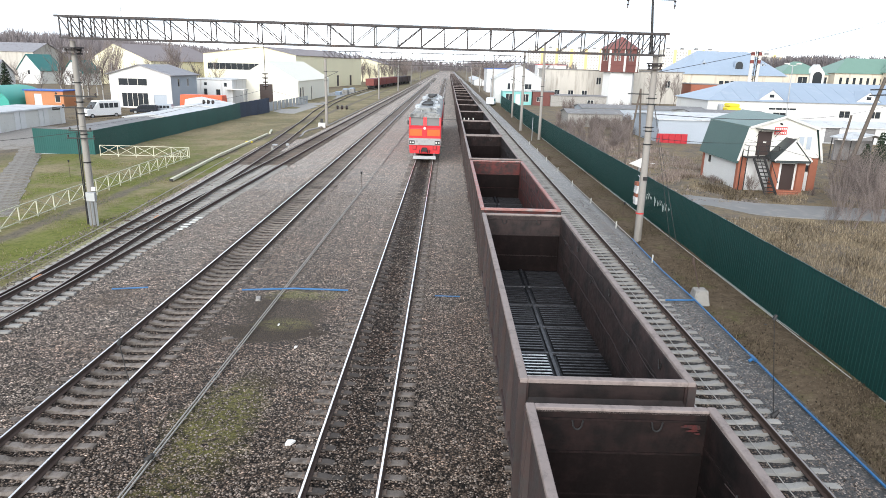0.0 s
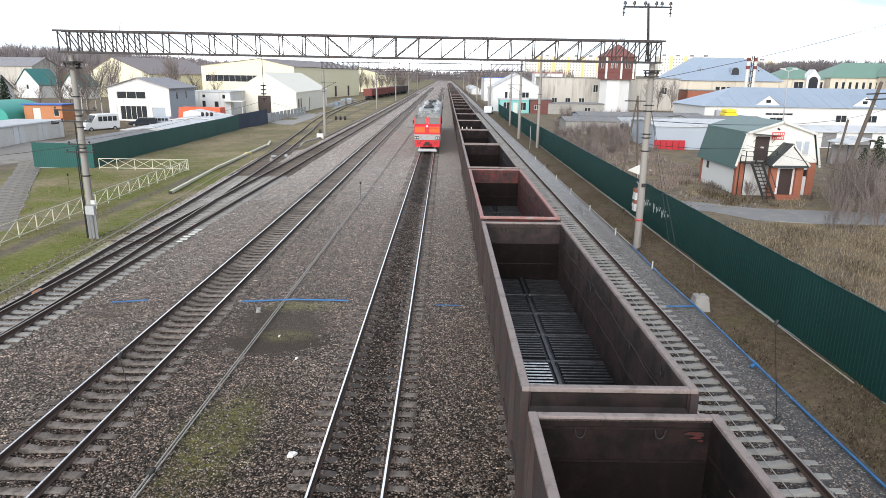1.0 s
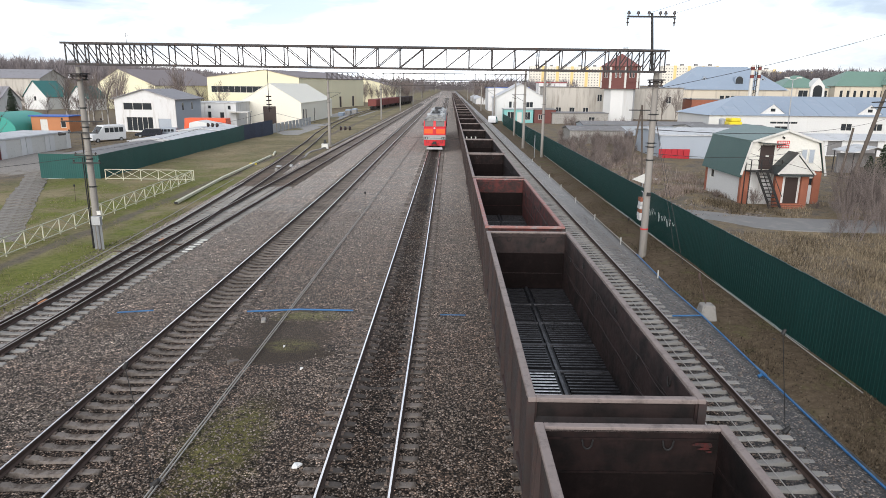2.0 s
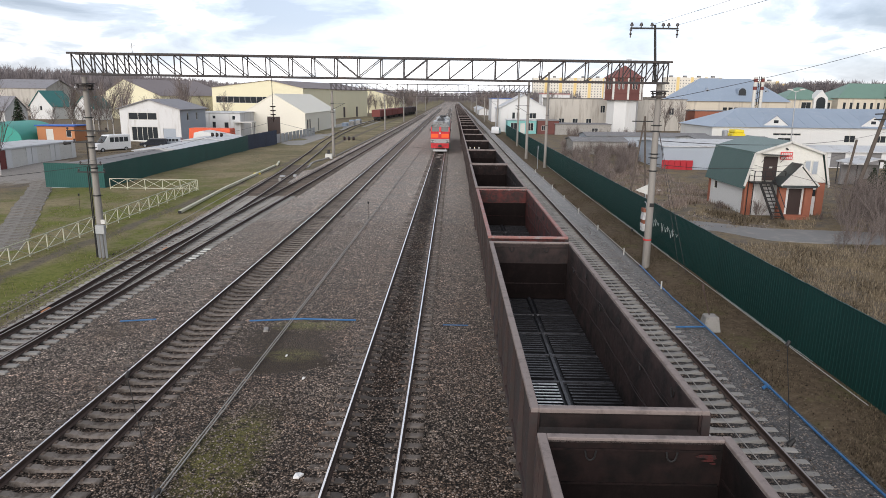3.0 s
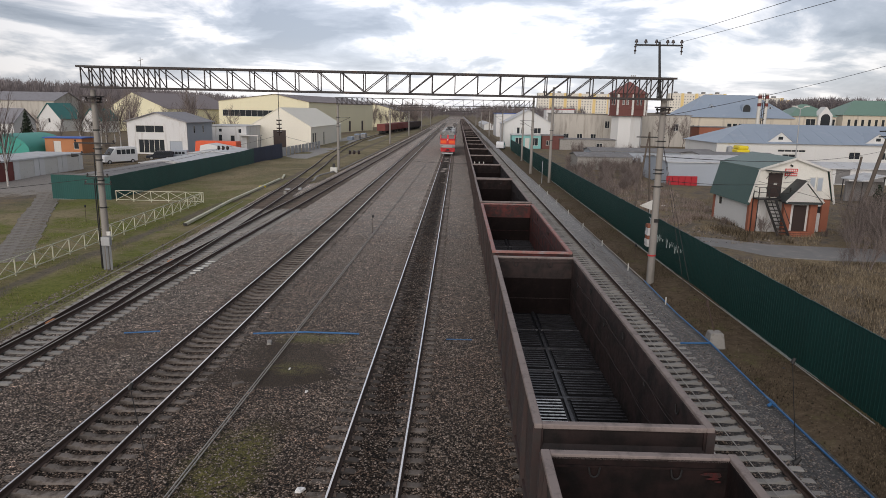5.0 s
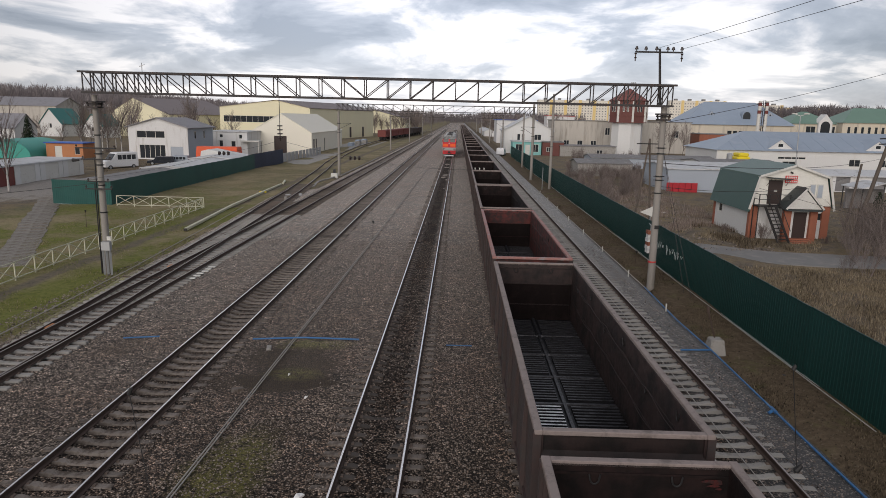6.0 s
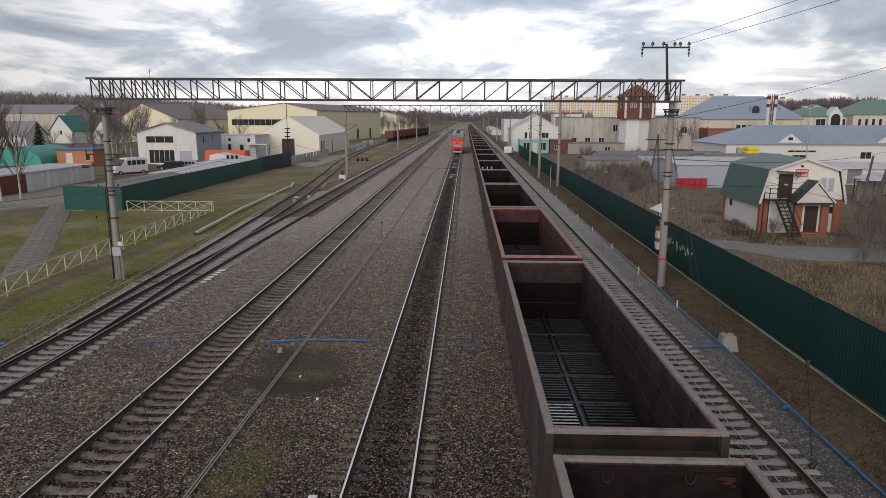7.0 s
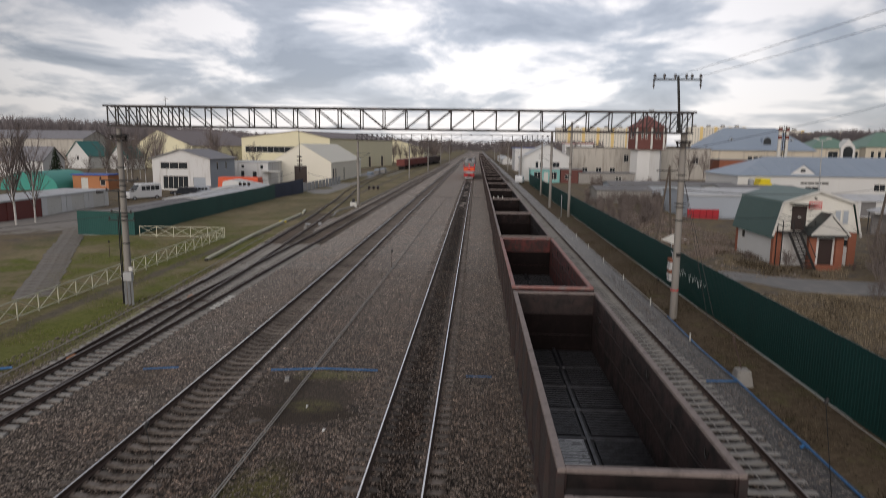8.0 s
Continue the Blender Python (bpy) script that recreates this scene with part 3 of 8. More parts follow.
def grid_mesh(name, xs, ys, height, mat):
    gx, gy = np.meshgrid(xs, ys)
    gz = height(gx, gy)
    verts = np.stack([gx, gy, gz], -1).reshape(-1, 3)
    nx = len(xs)
    i = (np.arange(len(ys) - 1)[:, None] * nx + np.arange(nx - 1)).ravel()
    me = raw(name, verts, np.stack([i, i + 1, i + nx + 1, i + nx], -1).tolist(), mat)
    me.shade_smooth()
    return me


def steps(*runs):
    out = [runs[0][0]]
    for a, b, d in runs:
        out += list(np.arange(a, b, d))[1:] + [b]
    return np.array(out, float)


gxs = steps((-4000, -400, 200), (-400, -60, 10), (-60, -16, 0.7), (-16, 9, 5), (9, 60, 0.7), (60, 400, 10), (400, 4000, 200))
gys = steps((-300, 0, 30), (0, 70, 0.7), (70, 160, 3), (160, 800, 20), (800, 5000, 300))
tagged(new("ground", grid_mesh("ground", gxs, gys, ground_z, "earth")), "late-autumn ground of dry grass, green turf and trodden dirt", "ground", kind="structure")

def ballast_z(x, y):
    """Bed between the tracks; hollow within track A, filled within track B, falling away at the edges."""
    z = -0.255 + 0.0 * x
    for key, depth in (("A", -0.305), ("B", -0.22), ("W", -0.28), ("D", -0.29)):
        d = np.abs(x - TRACKS[key])
        z = np.where(d < 0.72, depth, z)
        z = np.where((d > 0.85) & (d < 1.45), -0.212, z)
    d = np.minimum(np.abs(x - main_x(y)), np.abs(x - branch_x(y)))
    z = np.where(d < 0.72, -0.275, z)
    z = z - 0.05 * np.exp(-((x + 5.7) / 1.6) ** 2 - ((y - 21.5) / 2.6) ** 2)
    edge_r = np.clip((x - 10.1) / 0.8, 0, 1)
    left = np.where(y < 72, np.minimum(main_x(y), branch_x(y)) - 1.6, np.maximum(np.minimum(main_x(y), branch_x(y)) - 1.6, main_x(y) - 1.9 - 3.0 * np.clip((80 - y) / 8, 0, 1)))
    edge_l = np.clip((left - x) / 0.9, 0, 1)
    wave = 0.012 * np.sin(3.1 * x + 1.7 * np.sin(1.3 * y)) + 0.012 * np.sin(2.3 * y + 1.1 * np.sin(2.1 * x))
    return z + wave - 0.6 * np.maximum(edge_r, edge_l) ** 1.5


bxs = steps((-31, -19.5, 0.6), (-19.5, 11.2, 0.2))
bys = steps((-20, 6, 2), (6, 40, 0.22), (40, 80, 0.5), (80, 200, 2), (200, 1200, 25))
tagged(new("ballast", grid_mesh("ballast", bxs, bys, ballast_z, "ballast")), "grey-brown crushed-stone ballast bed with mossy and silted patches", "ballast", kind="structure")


def dark_strip(x, half, y0, y1, lift, mat="ballast_dark"):
    """Oil-blackened ballast between the rails of one track."""
    xs, ys = np.linspace(x - half, x + half, 9), steps((y0, 40, 0.3), (40, 80, 0.6), (80, y1, 4))
    return grid_mesh("oily_ballast", xs, ys, lambda gx, gy: ballast_z(gx, gy) + lift - 0.02 * (np.abs(gx - x) / half) ** 4, mat)


tagged(new("oily_ballast", dark_strip(TRACKS["B"], 0.69, -20, 400, 0.008)), "oil-blackened ballast filling the space between the rails", "ballast", kind="structure")


for key in ("A", "D"):
    tagged(new("worn_ballast", dark_strip(TRACKS[key], 0.69, -20, 300, 0.015, "ballast_worn")), "brown worn ballast between the rails", "ballast", kind="structure")


def pebbles(n, x0, x1, y0, y1, size=1.0, bed=None, mat="stone"):
    """Loose stones over the bed, thicker near the bridge."""
    bed = bed or ballast_z
    u = rng.random((n, 3))
    xs, ys = x0 + (x1 - x0) * u[:, 0], y0 + (y1 - y0) * u[:, 1] ** 1.7
    on = np.ones(n, bool)
    for c in TRACKS.values() if bed is ballast_z else ():
        on &= np.abs(np.abs(xs - c) - 0.8) > 0.11
    on &= ((xs + 5.8) / 2.0) ** 2 + ((ys - 21.6) / 2.8) ** 2 > 0.6 + rng.random(n)
    xs, ys = xs[on], ys[on]
    n = len(xs)
    r = size * (0.018 + 0.022 * rng.random(n) ** 2)
    base = np.array([(1, 0, 0), (0, 1, 0), (-1, 0, 0), (0, -1, 0), (0, 0, 0.8), (0, 0, -0.8)])
    v = base[None] * (0.65 + 0.7 * rng.random((n, 6, 1))) * r[:, None, None]
    a = rng.random(n) * 6.28
    c, s = np.cos(a)[:, None], np.sin(a)[:, None]
    v = np.stack([v[..., 0] * c - v[..., 1] * s, v[..., 0] * s + v[..., 1] * c, v[..., 2] + 0.25 * v[..., 0]], -1)
    v += np.stack([xs, ys, bed(xs, ys) + 0.006], -1)[:, None]
    tri = np.array([(0, 1, 4), (1, 2, 4), (2, 3, 4), (3, 0, 4), (1, 0, 5), (2, 1, 5), (3, 2, 5), (0, 3, 5)])
    faces = (np.arange(n)[:, None, None] * 6 + tri).reshape(-1, 3)
    return raw("ballast_stones", v.reshape(-1, 3), faces.tolist(), mat)


tagged(new("ballast_stones", pebbles(90000, -17.5, 9.8, 8.5, 46)), "loose crushed stones strewn over the ballast bed", "gravel", kind="stuff")


tagged(new("strip_stones", pebbles(2600, 10.3, 12.95, 9, 60, 1.1, ground_z, "clod")), "stones and clods strewn over the strip by the fence", "gravel", kind="stuff")
tagged(new("rubble", pebbles(700, 15, 24, 47, 78, 3.2, ground_z)), "pale rubble strewn over the waste ground behind the fence", "rubble", kind="stuff")
tagged(new("verge_stones", pebbles(5000, -19.4, -17.4, 22, 60, 1.4, ground_z)), "stones spilt over the turf edge", "gravel", kind="stuff")


# ---- roads ----
def road(name, line, half, z, mat, label):
    bm = bmesh.new()
    pts = [(x, y, z) for x, y in line]
    sweep(bm, pts, [(-half, -0.25), (half, -0.25), (half - 0.05, 0.0), (-half + 0.05, 0.0)])
    return single(name, bm, mat, label, "road", kind="structure")


road("road", [(17.2, 47.5), (22, 44.5), (32, 43.2), (60, 43), (120, 46)], 2.3, -0.42, "asphalt", "cracked grey asphalt lane behind the green fence")


# ---- tracks ----
RAIL = [(-0.075, -0.18), (0.075, -0.18), (0.075, -0.168), (0.012, -0.14), (0.012, -0.045), (0.036, -0.035), (0.036, -0.004), (0.024, 0.0), (-0.024, 0.0), (-0.036, -0.004), (-0.036, -0.035), (-0.012, -0.045), (-0.012, -0.14), (-0.075, -0.168)]


def rail_mesh(line, top):
    bm = bmesh.new()
    fs = sweep(bm, line, RAIL)
    n = len(RAIL)
    for i, f in enumerate(fs):
        if i % n == 7:
            f.material_index = 1
    return made("rail", bm, "rail", top)


def sleeper_mesh():
    """A pre-stressed concrete sleeper, low in the middle, with its plates and bolts."""
    bm = bmesh.new()
    stations = [(-1.35, -0.2), (-1.31, -0.185), (-0.74, -0.185), (-0.5, -0.185), (-0.3, -0.232), (0.3, -0.232), (0.5, -0.185), (0.74, -0.185), (1.31, -0.185), (1.35, -0.2)]
    rows = []
    for x, z in stations:
        w = 0.105
        rows.append([bm.verts.new(c) for c in ((x, -0.15, -0.40), (x, -w, z - 0.012), (x, -w + 0.02, z), (x, w - 0.02, z), (x, w, z - 0.012), (x, 0.15, -0.40))])
    for a, b in zip(rows, rows[1:]):
        for k in range(5):
            bm.faces.new((a[k], a[k + 1], b[k + 1], b[k]))
    bm.faces.new(rows[0][::-1])
    bm.faces.new(rows[-1])
    for s in (-0.797, 0.797):
        for o in (-0.13, 0.13):
            for f in box(bm, s + o - 0.045, s + o + 0.045, -0.07, 0.07, -0.19, -0.15, 0.015):
                f.material_index = 1
    return made("sleeper", bm, "sleeper", "plate")


def timber_mesh():
    bm = bmesh.new()
    box(bm, -1.4, 1.4, -0.12, 0.12, -0.40, -0.19, 0.012)
    for s in (-0.797, 0.797):
        for f in box(bm, s - 0.19, s + 0.19, -0.08, 0.08, -0.192, -0.165, 0.01):
            f.material_index = 1
    return made("sleeper", bm, "timber", "plate")


SLEEPER, TIMBER = sleeper_mesh(), timber_mesh()
PALE = SLEEPER.copy()
PALE.materials[0] = M["concrete"]
OILY = SLEEPER.copy()
OILY.materials.append(M["sleeper_oily"])
for f in OILY.polygons:
    if abs(f.center.x) < 0.75 and f.material_index == 0:
        f.material_index = 2


def lay_sleepers(track, centre, y0, y1, mesh, count=290, step=0.545, stretch=None):
    """The nearest as pieces of their own, those far down the line joined."""
    y, k, rest = y0, 0, []
    while y < y1:
        x = float(centre(y))
        turn = math.atan2(float(centre(y - 0.5)) - float(centre(y + 0.5)), 1.0)
        m = Matrix.Translation((x, y, 0)) @ Matrix.Rotation(turn + 0.012 * math.sin(37.7 * y), 4, "Z")
        if stretch:
            m = m @ Matrix.Diagonal((stretch(y), 1, 1, 1))
        if k < count:
            hang("sleeper", mesh, track, m)
        else:
            rest.append(m)
        y, k = y + step, k + 1
    if rest:
        vs, fs = [], []
        for m in rest:
            b = len(vs)
            vs += [m @ Vector(c) for c in ((-1.35, -0.13, -0.2), (1.35, -0.13, -0.2), (1.35, 0.13, -0.2), (-1.35, 0.13, -0.2), (-1.35, -0.15, -0.3), (1.35, -0.15, -0.3), (1.35, 0.15, -0.3), (-1.35, 0.15, -0.3))]
            fs += [(b, b + 1, b + 2, b + 3), (b + 4, b + 5, b + 1, b), (b + 6, b + 7, b + 3, b + 2), (b + 5, b + 6, b + 2, b + 1), (b + 7, b + 4, b, b + 3)]
        tagged(hang("far_sleepers", raw("far_sleepers", vs, fs, "sleeper"), track), kind="stuff")


def straight_track(key, label, top, far=900, sway=0.0):
    track = thing("railway_track", label, "railway track", group="tracks of the station", kind="structure")
    x = TRACKS[key]
    for s in (-0.797, 0.797):
        line = [(x + s, y, 0.0) for y in (-20, 60, 200, 500, far)]
        hang("rail", rail_mesh(line, top), track)
    return track


track_a = straight_track("A", "railway track with bright rails on grey concrete sleepers", "railtop")
track_b = straight_track("B", "railway track with bright rails and oil-dark ballast", "railtop")
track_w = straight_track("W", "railway track under the standing gondola train", "railtop_dull")
track_d = straight_track("D", "railway track with dull rails beside the gondola train", "railtop_dull")


# ---- turnout on the far side ----
turnout = thing("railway_turnout", "rusty turnout where a siding leaves the outer track", "railway turnout", kind="structure")
ys_main = [-20, 5, 20, 28, 37, 48, 59, 100, 219, 500, 900]
ys_branch = [14, 20, 24, 28, 33, 39, 45, 52, 58, 66, 75, 90, 104, 122, 150, 190, 235, 280, 330, 420]
hang("rail", rail_mesh([(main_x(y) + 0.797, y, 0.0) for y in ys_main], "railtop_dull"), turnout)
hang("rail", rail_mesh([(main_x(y) - 0.797 + (0.07 if y < 22 else 0), y, 0.0) for y in ys_main], "railtop_dull"), turnout)
hang("rail", rail_mesh([(branch_x(y) - 0.797 - (0.07 if y < 22 else 0), y, 0.0) for y in [-20, 5] + ys_branch], "railtop_dull"), turnout)
hang("rail", rail_mesh([(branch_x(y) + 0.797 - (0.05 if y < 22 else 0), y, 0.0) for y in ys_branch], "railtop_dull"), turnout)
for y0, y1, off, road_x in ((38, 56, 0.73, main_x), (40, 58, -0.73, branch_x)):
    line = [(float(road_x(y)) + off * (1 if abs(y - (y0 + y1) / 2) < (y1 - y0) / 2 - 2 else 0.93), y, 0.02) for y in np.linspace(y0, y1, 7)]
    hang("check_rail", rail_mesh(line, "railtop_dull"), turnout)
for y in (33.5, 35.2):
    bm = bmesh.new()
    bar(bm, (main_x(y) - 2.4, y, -0.13), (main_x(y) + 1.0, y, -0.13), 0.05)
    part("switch_rod", bm, "rail", turnout)
lay_sleepers(turnout, lambda y: (main_x(y) + branch_x(y)) / 2 if y < 46 else main_x(y), 6.2, 46, PALE, stretch=lambda y: 1 + max(0.0, (float(main_x(y)) - float(branch_x(y))) / 2.7))
for y0, y1, kind in ((46, 57, PALE), (57, 66, TIMBER)):
    lay_sleepers(turnout, lambda y: (main_x(y) + branch_x(y)) / 2, y0, y1, kind, stretch=lambda y: 1 + max(0.0, (float(main_x(y)) - float(branch_x(y))) / 2.7))
lay_sleepers(turnout, main_x, 66, 84, TIMBER)
lay_sleepers(turnout, main_x, 84, 330, SLEEPER, 150)
lay_sleepers(turnout, branch_x, 66.2, 84, TIMBER, 120)
for k in range(6):
    y = 33.8 + 0.545 * k
    bm = bmesh.new()
    box(bm, main_x(y) + 1.12 - 0.04 * (k % 3), main_x(y) + 1.42 + 0.05 * (k % 2), y - 0.1, y + 0.1, -0.2, -0.155, 0.02)
    part("painted_sleeper_end", bm, "white_paint", turnout, "whitewashed sleeper end")
for y in (25.0, 36.0):
    bm = bmesh.new()
    box(bm, main_x(y) - 1.02, main_x(y) - 0.88, y - 0.28, y + 0.28, -0.15, -0.03, 0.02)
    part("lock_cover", bm, "orange_wall", turnout, "faded red switch cover")


# ---- open gondola wagons ----
def gondola(paint, inner, rim, bright=False):
    """An open-top coal wagon: ribbed sides, hatched floor, scuffed top rim, two bogies."""
    g = thing("gondola_wagon", "", "freight wagon")
    hl, hw = 6.55, 1.51
    # side walls with posts
    side = bmesh.new()
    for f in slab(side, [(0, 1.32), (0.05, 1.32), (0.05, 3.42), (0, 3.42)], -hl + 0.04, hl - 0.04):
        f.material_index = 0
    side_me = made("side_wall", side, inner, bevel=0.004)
    post = bmesh.new()
    slab(post, [(-0.09, 1.15), (0.0, 1.15), (0.0, 3.4), (-0.05, 3.4), (-0.10, 2.2)], -0.07, 0.07)
    post_me = made("side_post", post, paint)
    skin = bmesh.new()
    box(skin, -0.004, 0.0, -hl + 0.05, hl - 0.05, 1.25, 3.4)
    box(skin, -0.05, 0.0, -hl + 0.05, hl - 0.05, 1.15, 1.32)
    skin_me = made("outer_skin", skin, paint)
    mirror = Matrix.Diagonal((-1, 1, 1, 1))
    for s in (0, 1):
        flip = mirror if s else Matrix.Identity(4)
        base = flip @ Matrix.Translation((-hw + 0.11, 0, 0))
        hang("side_wall", side_me, g, base)
        hang("outer_skin", skin_me, g, base)
        for k in range(8):
            hang("side_post", post_me, g, base @ Matrix.Translation((-0.004, -hl + 0.12 + k * (2 * hl - 0.24) / 7, 0)))
    # end walls, corrugated across
    end = bmesh.new()
    outline = [(0.0, 1.1), (0.0, 3.44), (-0.06, 3.44), (-0.06, 3.1), (-0.13, 3.02), (-0.13, 2.86), (-0.06, 2.78), (-0.06, 2.2), (-0.13, 2.12), (-0.13, 1.96), (-0.06, 1.88), (-0.06, 1.4), (-0.14, 1.3), (-0.14, 1.1)]
    a = [end.verts.new((-hw + 0.13, y, z)) for y, z in outline]
    b = [end.verts.new((hw - 0.13, y, z)) for y, z in outline]
    for k in range(len(a)):
        end.faces.new((a[k], a[(k + 1) % len(a)], b[(k + 1) % len(a)], b[k]))
    end.faces.new(a[::-1])
    end.faces.new(b)
    end_me = made("end_wall", end, inner)
    half = Matrix.Rotation(math.pi, 4, "Z")
    for m in (Matrix.Identity(4), half):
        hang("end_wall", end_me, g, m @ Matrix.Translation((0, -hl + 0.14, 0)))
    # corner posts
    corner = bmesh.new()
    box(corner, -0.075, 0.075, -0.075, 0.075, 1.1, 3.44, 0.005)
    corner_me = made("corner_post", corner, paint)
    for sx in (-1, 1):
        for sy in (-1, 1):
            hang("corner_post", corner_me, g, Matrix.Translation((sx * (hw - 0.05), sy * (hl - 0.08), 0)))
    # top rim: two long rails and two end rails
    long_bm, end_bm = bmesh.new(), bmesh.new()
    box(long_bm, -0.07, 0.07, -hl, hl, 3.40, 3.49)
    box(end_bm, -hw + 0.14, hw - 0.14, -0.07, 0.07, 3.398, 3.486)
    long_me, end_rim = made("top_rail", long_bm, rim, bevel=0.012), made("end_rail", end_bm, rim, bevel=0.012)
    for s in (-1, 1):
        hang("top_rail", long_me, g, Matrix.Translation((s * (hw - 0.07), 0, 0)))
        hang("end_rail", end_rim, g, Matrix.Translation((0, s * (hl - 0.07), 0)))
    # a slack wire threaded along the inner sides
    wire = bmesh.new()
    pts = []
    for k in range(31):
        pts.append((0, -5.6 + 0.37 * k, 2.95 - 0.09 * abs(math.sin(0.55 * k)) - 0.06 * math.sin(0.23 * k + 1)))
    bent(wire, pts, 0.009)
    wire_me = made("lashing_wire", wire, paint)
    for s in (-1, 1):
        for z in (0.0, -0.72):
            hang("lashing_wire", wire_me, g, Matrix.Translation((s * (hw - 0.19), 0.5 * z, z)))
    # seams along the inner sides
    seam = bmesh.new()
    bar(seam, (0, -hl + 0.2, 0), (0, hl - 0.2, 0), 0.03, 0.05)
    seam_me = made("inner_seam", seam, inner)
    for s in (-1, 1):
        for z in (2.15, 2.85):
            hang("inner_seam", seam_me, g, Matrix.Translation((s * (hw - 0.16), 0, z)))
    lip = bmesh.new()
    bar(lip, (-hw + 0.2, 0, 0), (hw - 0.2, 0, 0), 0.03, 0.035)
    lip_me = made("inner_seam", lip, inner)
    for s in (-1, 1):
        for z in (1.95, 2.72, 3.3):
            hang("inner_seam", lip_me, g, Matrix.Translation((0, s * (hl - 0.15), z)))
    # thin near-black sheet added over the lower part of each end wall
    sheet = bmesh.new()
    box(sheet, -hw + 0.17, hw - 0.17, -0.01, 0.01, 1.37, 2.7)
    sheet_me = made("lower_sheet", sheet, "dark_sheet")
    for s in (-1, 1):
        hang("lower_sheet", sheet_me, g, Matrix.Translation((0, s * (hl - 0.155), 0)), "near-black lower end sheet")
    # lashing rings, hanging loosely
    loop = bmesh.new()
    bent(loop, [(0, 0.085, 0.05)] + [(0, 0.075 * math.cos(a), -0.11 * math.sin(a)) for a in np.linspace(0, math.pi, 8)] + [(0, -0.085, 0.05)], 0.015)
    loop_me = made("lashing_ring", loop, "dark")
    for s in (-1, 1):
        for k in range(6):
            hang("lashing_ring", loop_me, g, Matrix.Translation((s * (hw - 0.175), -5.2 + 2.05 * k, 3.2 - 0.35 * (k % 2))))
    for s in (-1, 1):
        for x in (-0.7, 0.55):
            hang("lashing_ring", loop_me, g, Matrix.Translation((x, s * (hl - 0.19), 3.25)) @ Matrix.Rotation(math.pi / 2, 4, "Z"))
    # floor frame and the fourteen hatches
    floor = bmesh.new()
    box(floor, -hw + 0.12, hw - 0.12, -hl + 0.1, hl - 0.1, 1.28, 1.36)
    part("floor", floor, "hatch", g)
    spine = bmesh.new()
    box(spine, -0.06, 0.06, -hl + 0.15, hl - 0.15, 1.36, 1.43, 0.02)
    part("centre_sill", spine, "hatch_top", g)
    cross = bmesh.new()
    box(cross, -hw + 0.16, hw - 0.16, -0.06, 0.06, 1.358, 1.41, 0.015)
    cross_me = made("cross_beam", cross, "hatch_top")
    for k in range(6):
        hang("cross_beam", cross_me, g, Matrix.Translation((0, -hl + 0.25 + (k + 1) * 1.8, 0)))
    # each hatch is one ribbed sheet
    lid = bmesh.new()
    ribs = []
    for k in range(9):
        y = -0.68 + 0.17 * k
        ribs += [(y - 0.045, 1.368), (y - 0.036, 1.43), (y + 0.036, 1.43), (y + 0.045, 1.368)]
    ribs = [(-0.76, 1.362), (-0.76, 1.368)] + ribs + [(0.76, 1.368), (0.76, 1.362)]
    ends = [[lid.verts.new((x, y, z)) for y, z in ribs] for x in (0.13, 1.33)]
    for k in range(len(ribs)):
        lid.faces.new((ends[0][k], ends[0][(k + 1) % len(ribs)], ends[1][(k + 1) % len(ribs)], ends[1][k]))
    lid.faces.new(ends[0][::-1])
    lid.faces.new(ends[1])
    # paler rib tops over dark gaps: the ribs' highlights are painted into the colour
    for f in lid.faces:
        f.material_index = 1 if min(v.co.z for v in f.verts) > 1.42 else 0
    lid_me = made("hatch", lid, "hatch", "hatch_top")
    shine = lid_me
    # two hatches on one side take near-white rib tops instead
    if bright:
        shine = lid_me.copy()
        shine.materials[1] = M["hatch_bright"]
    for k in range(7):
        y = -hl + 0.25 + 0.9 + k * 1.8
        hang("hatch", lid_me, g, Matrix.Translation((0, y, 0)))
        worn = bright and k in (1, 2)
        hang("hatch", shine if worn else lid_me, g, Matrix.Translation((0, y, 0)) @ half, "hatch with near-white rib tops" if worn else "")
    # underframe, bogies and couplers
    under = bmesh.new()
    box(under, -0.25, 0.25, -hl + 0.2, hl - 0.2, 0.85, 1.28)
    box(under, -1.35, 1.35, -hl + 0.2, -hl + 0.45, 0.95, 1.28)
    box(under, -1.35, 1.35, hl - 0.45, hl - 0.2, 0.95, 1.28)
    part("underframe", under, "dark", g)
    frame_bm = bmesh.new()
    outline = [(-1.2, 0.62), (-0.7, 0.78), (0.7, 0.78), (1.2, 0.62), (1.2, 0.42), (0.75, 0.5), (0.45, 0.3), (-0.45, 0.3), (-0.75, 0.5), (-1.2, 0.42)]
    for x in (-1.06, 0.92):
        a = [frame_bm.verts.new((x, y, z)) for y, z in outline]
        b = [frame_bm.verts.new((x + 0.14, y, z)) for y, z in outline]
        for k in range(len(a)):
            frame_bm.faces.new((a[k], a[(k + 1) % len(a)], b[(k + 1) % len(a)], b[k]))
        frame_bm.faces.new(a[::-1])
        frame_bm.faces.new(b)
    box(frame_bm, -1.0, 1.0, -0.22, 0.22, 0.5, 0.85)
    bogie_me = made("bogie", frame_bm, "dark")
    wheel = bmesh.new()
    for s in (-1, 1):
        tube(wheel, (s * 0.73, 0, 0.475), (s * 0.86, 0, 0.475), 0.475, n=20)
        tube(wheel, (s * 0.69, 0, 0.475), (s * 0.73, 0, 0.475), 0.505, n=20)
    tube(wheel, (-1.05, 0, 0.475), (1.05, 0, 0.475), 0.08, n=8)
    wheel_me = made("wheelset", wheel, "rail", smooth=True)
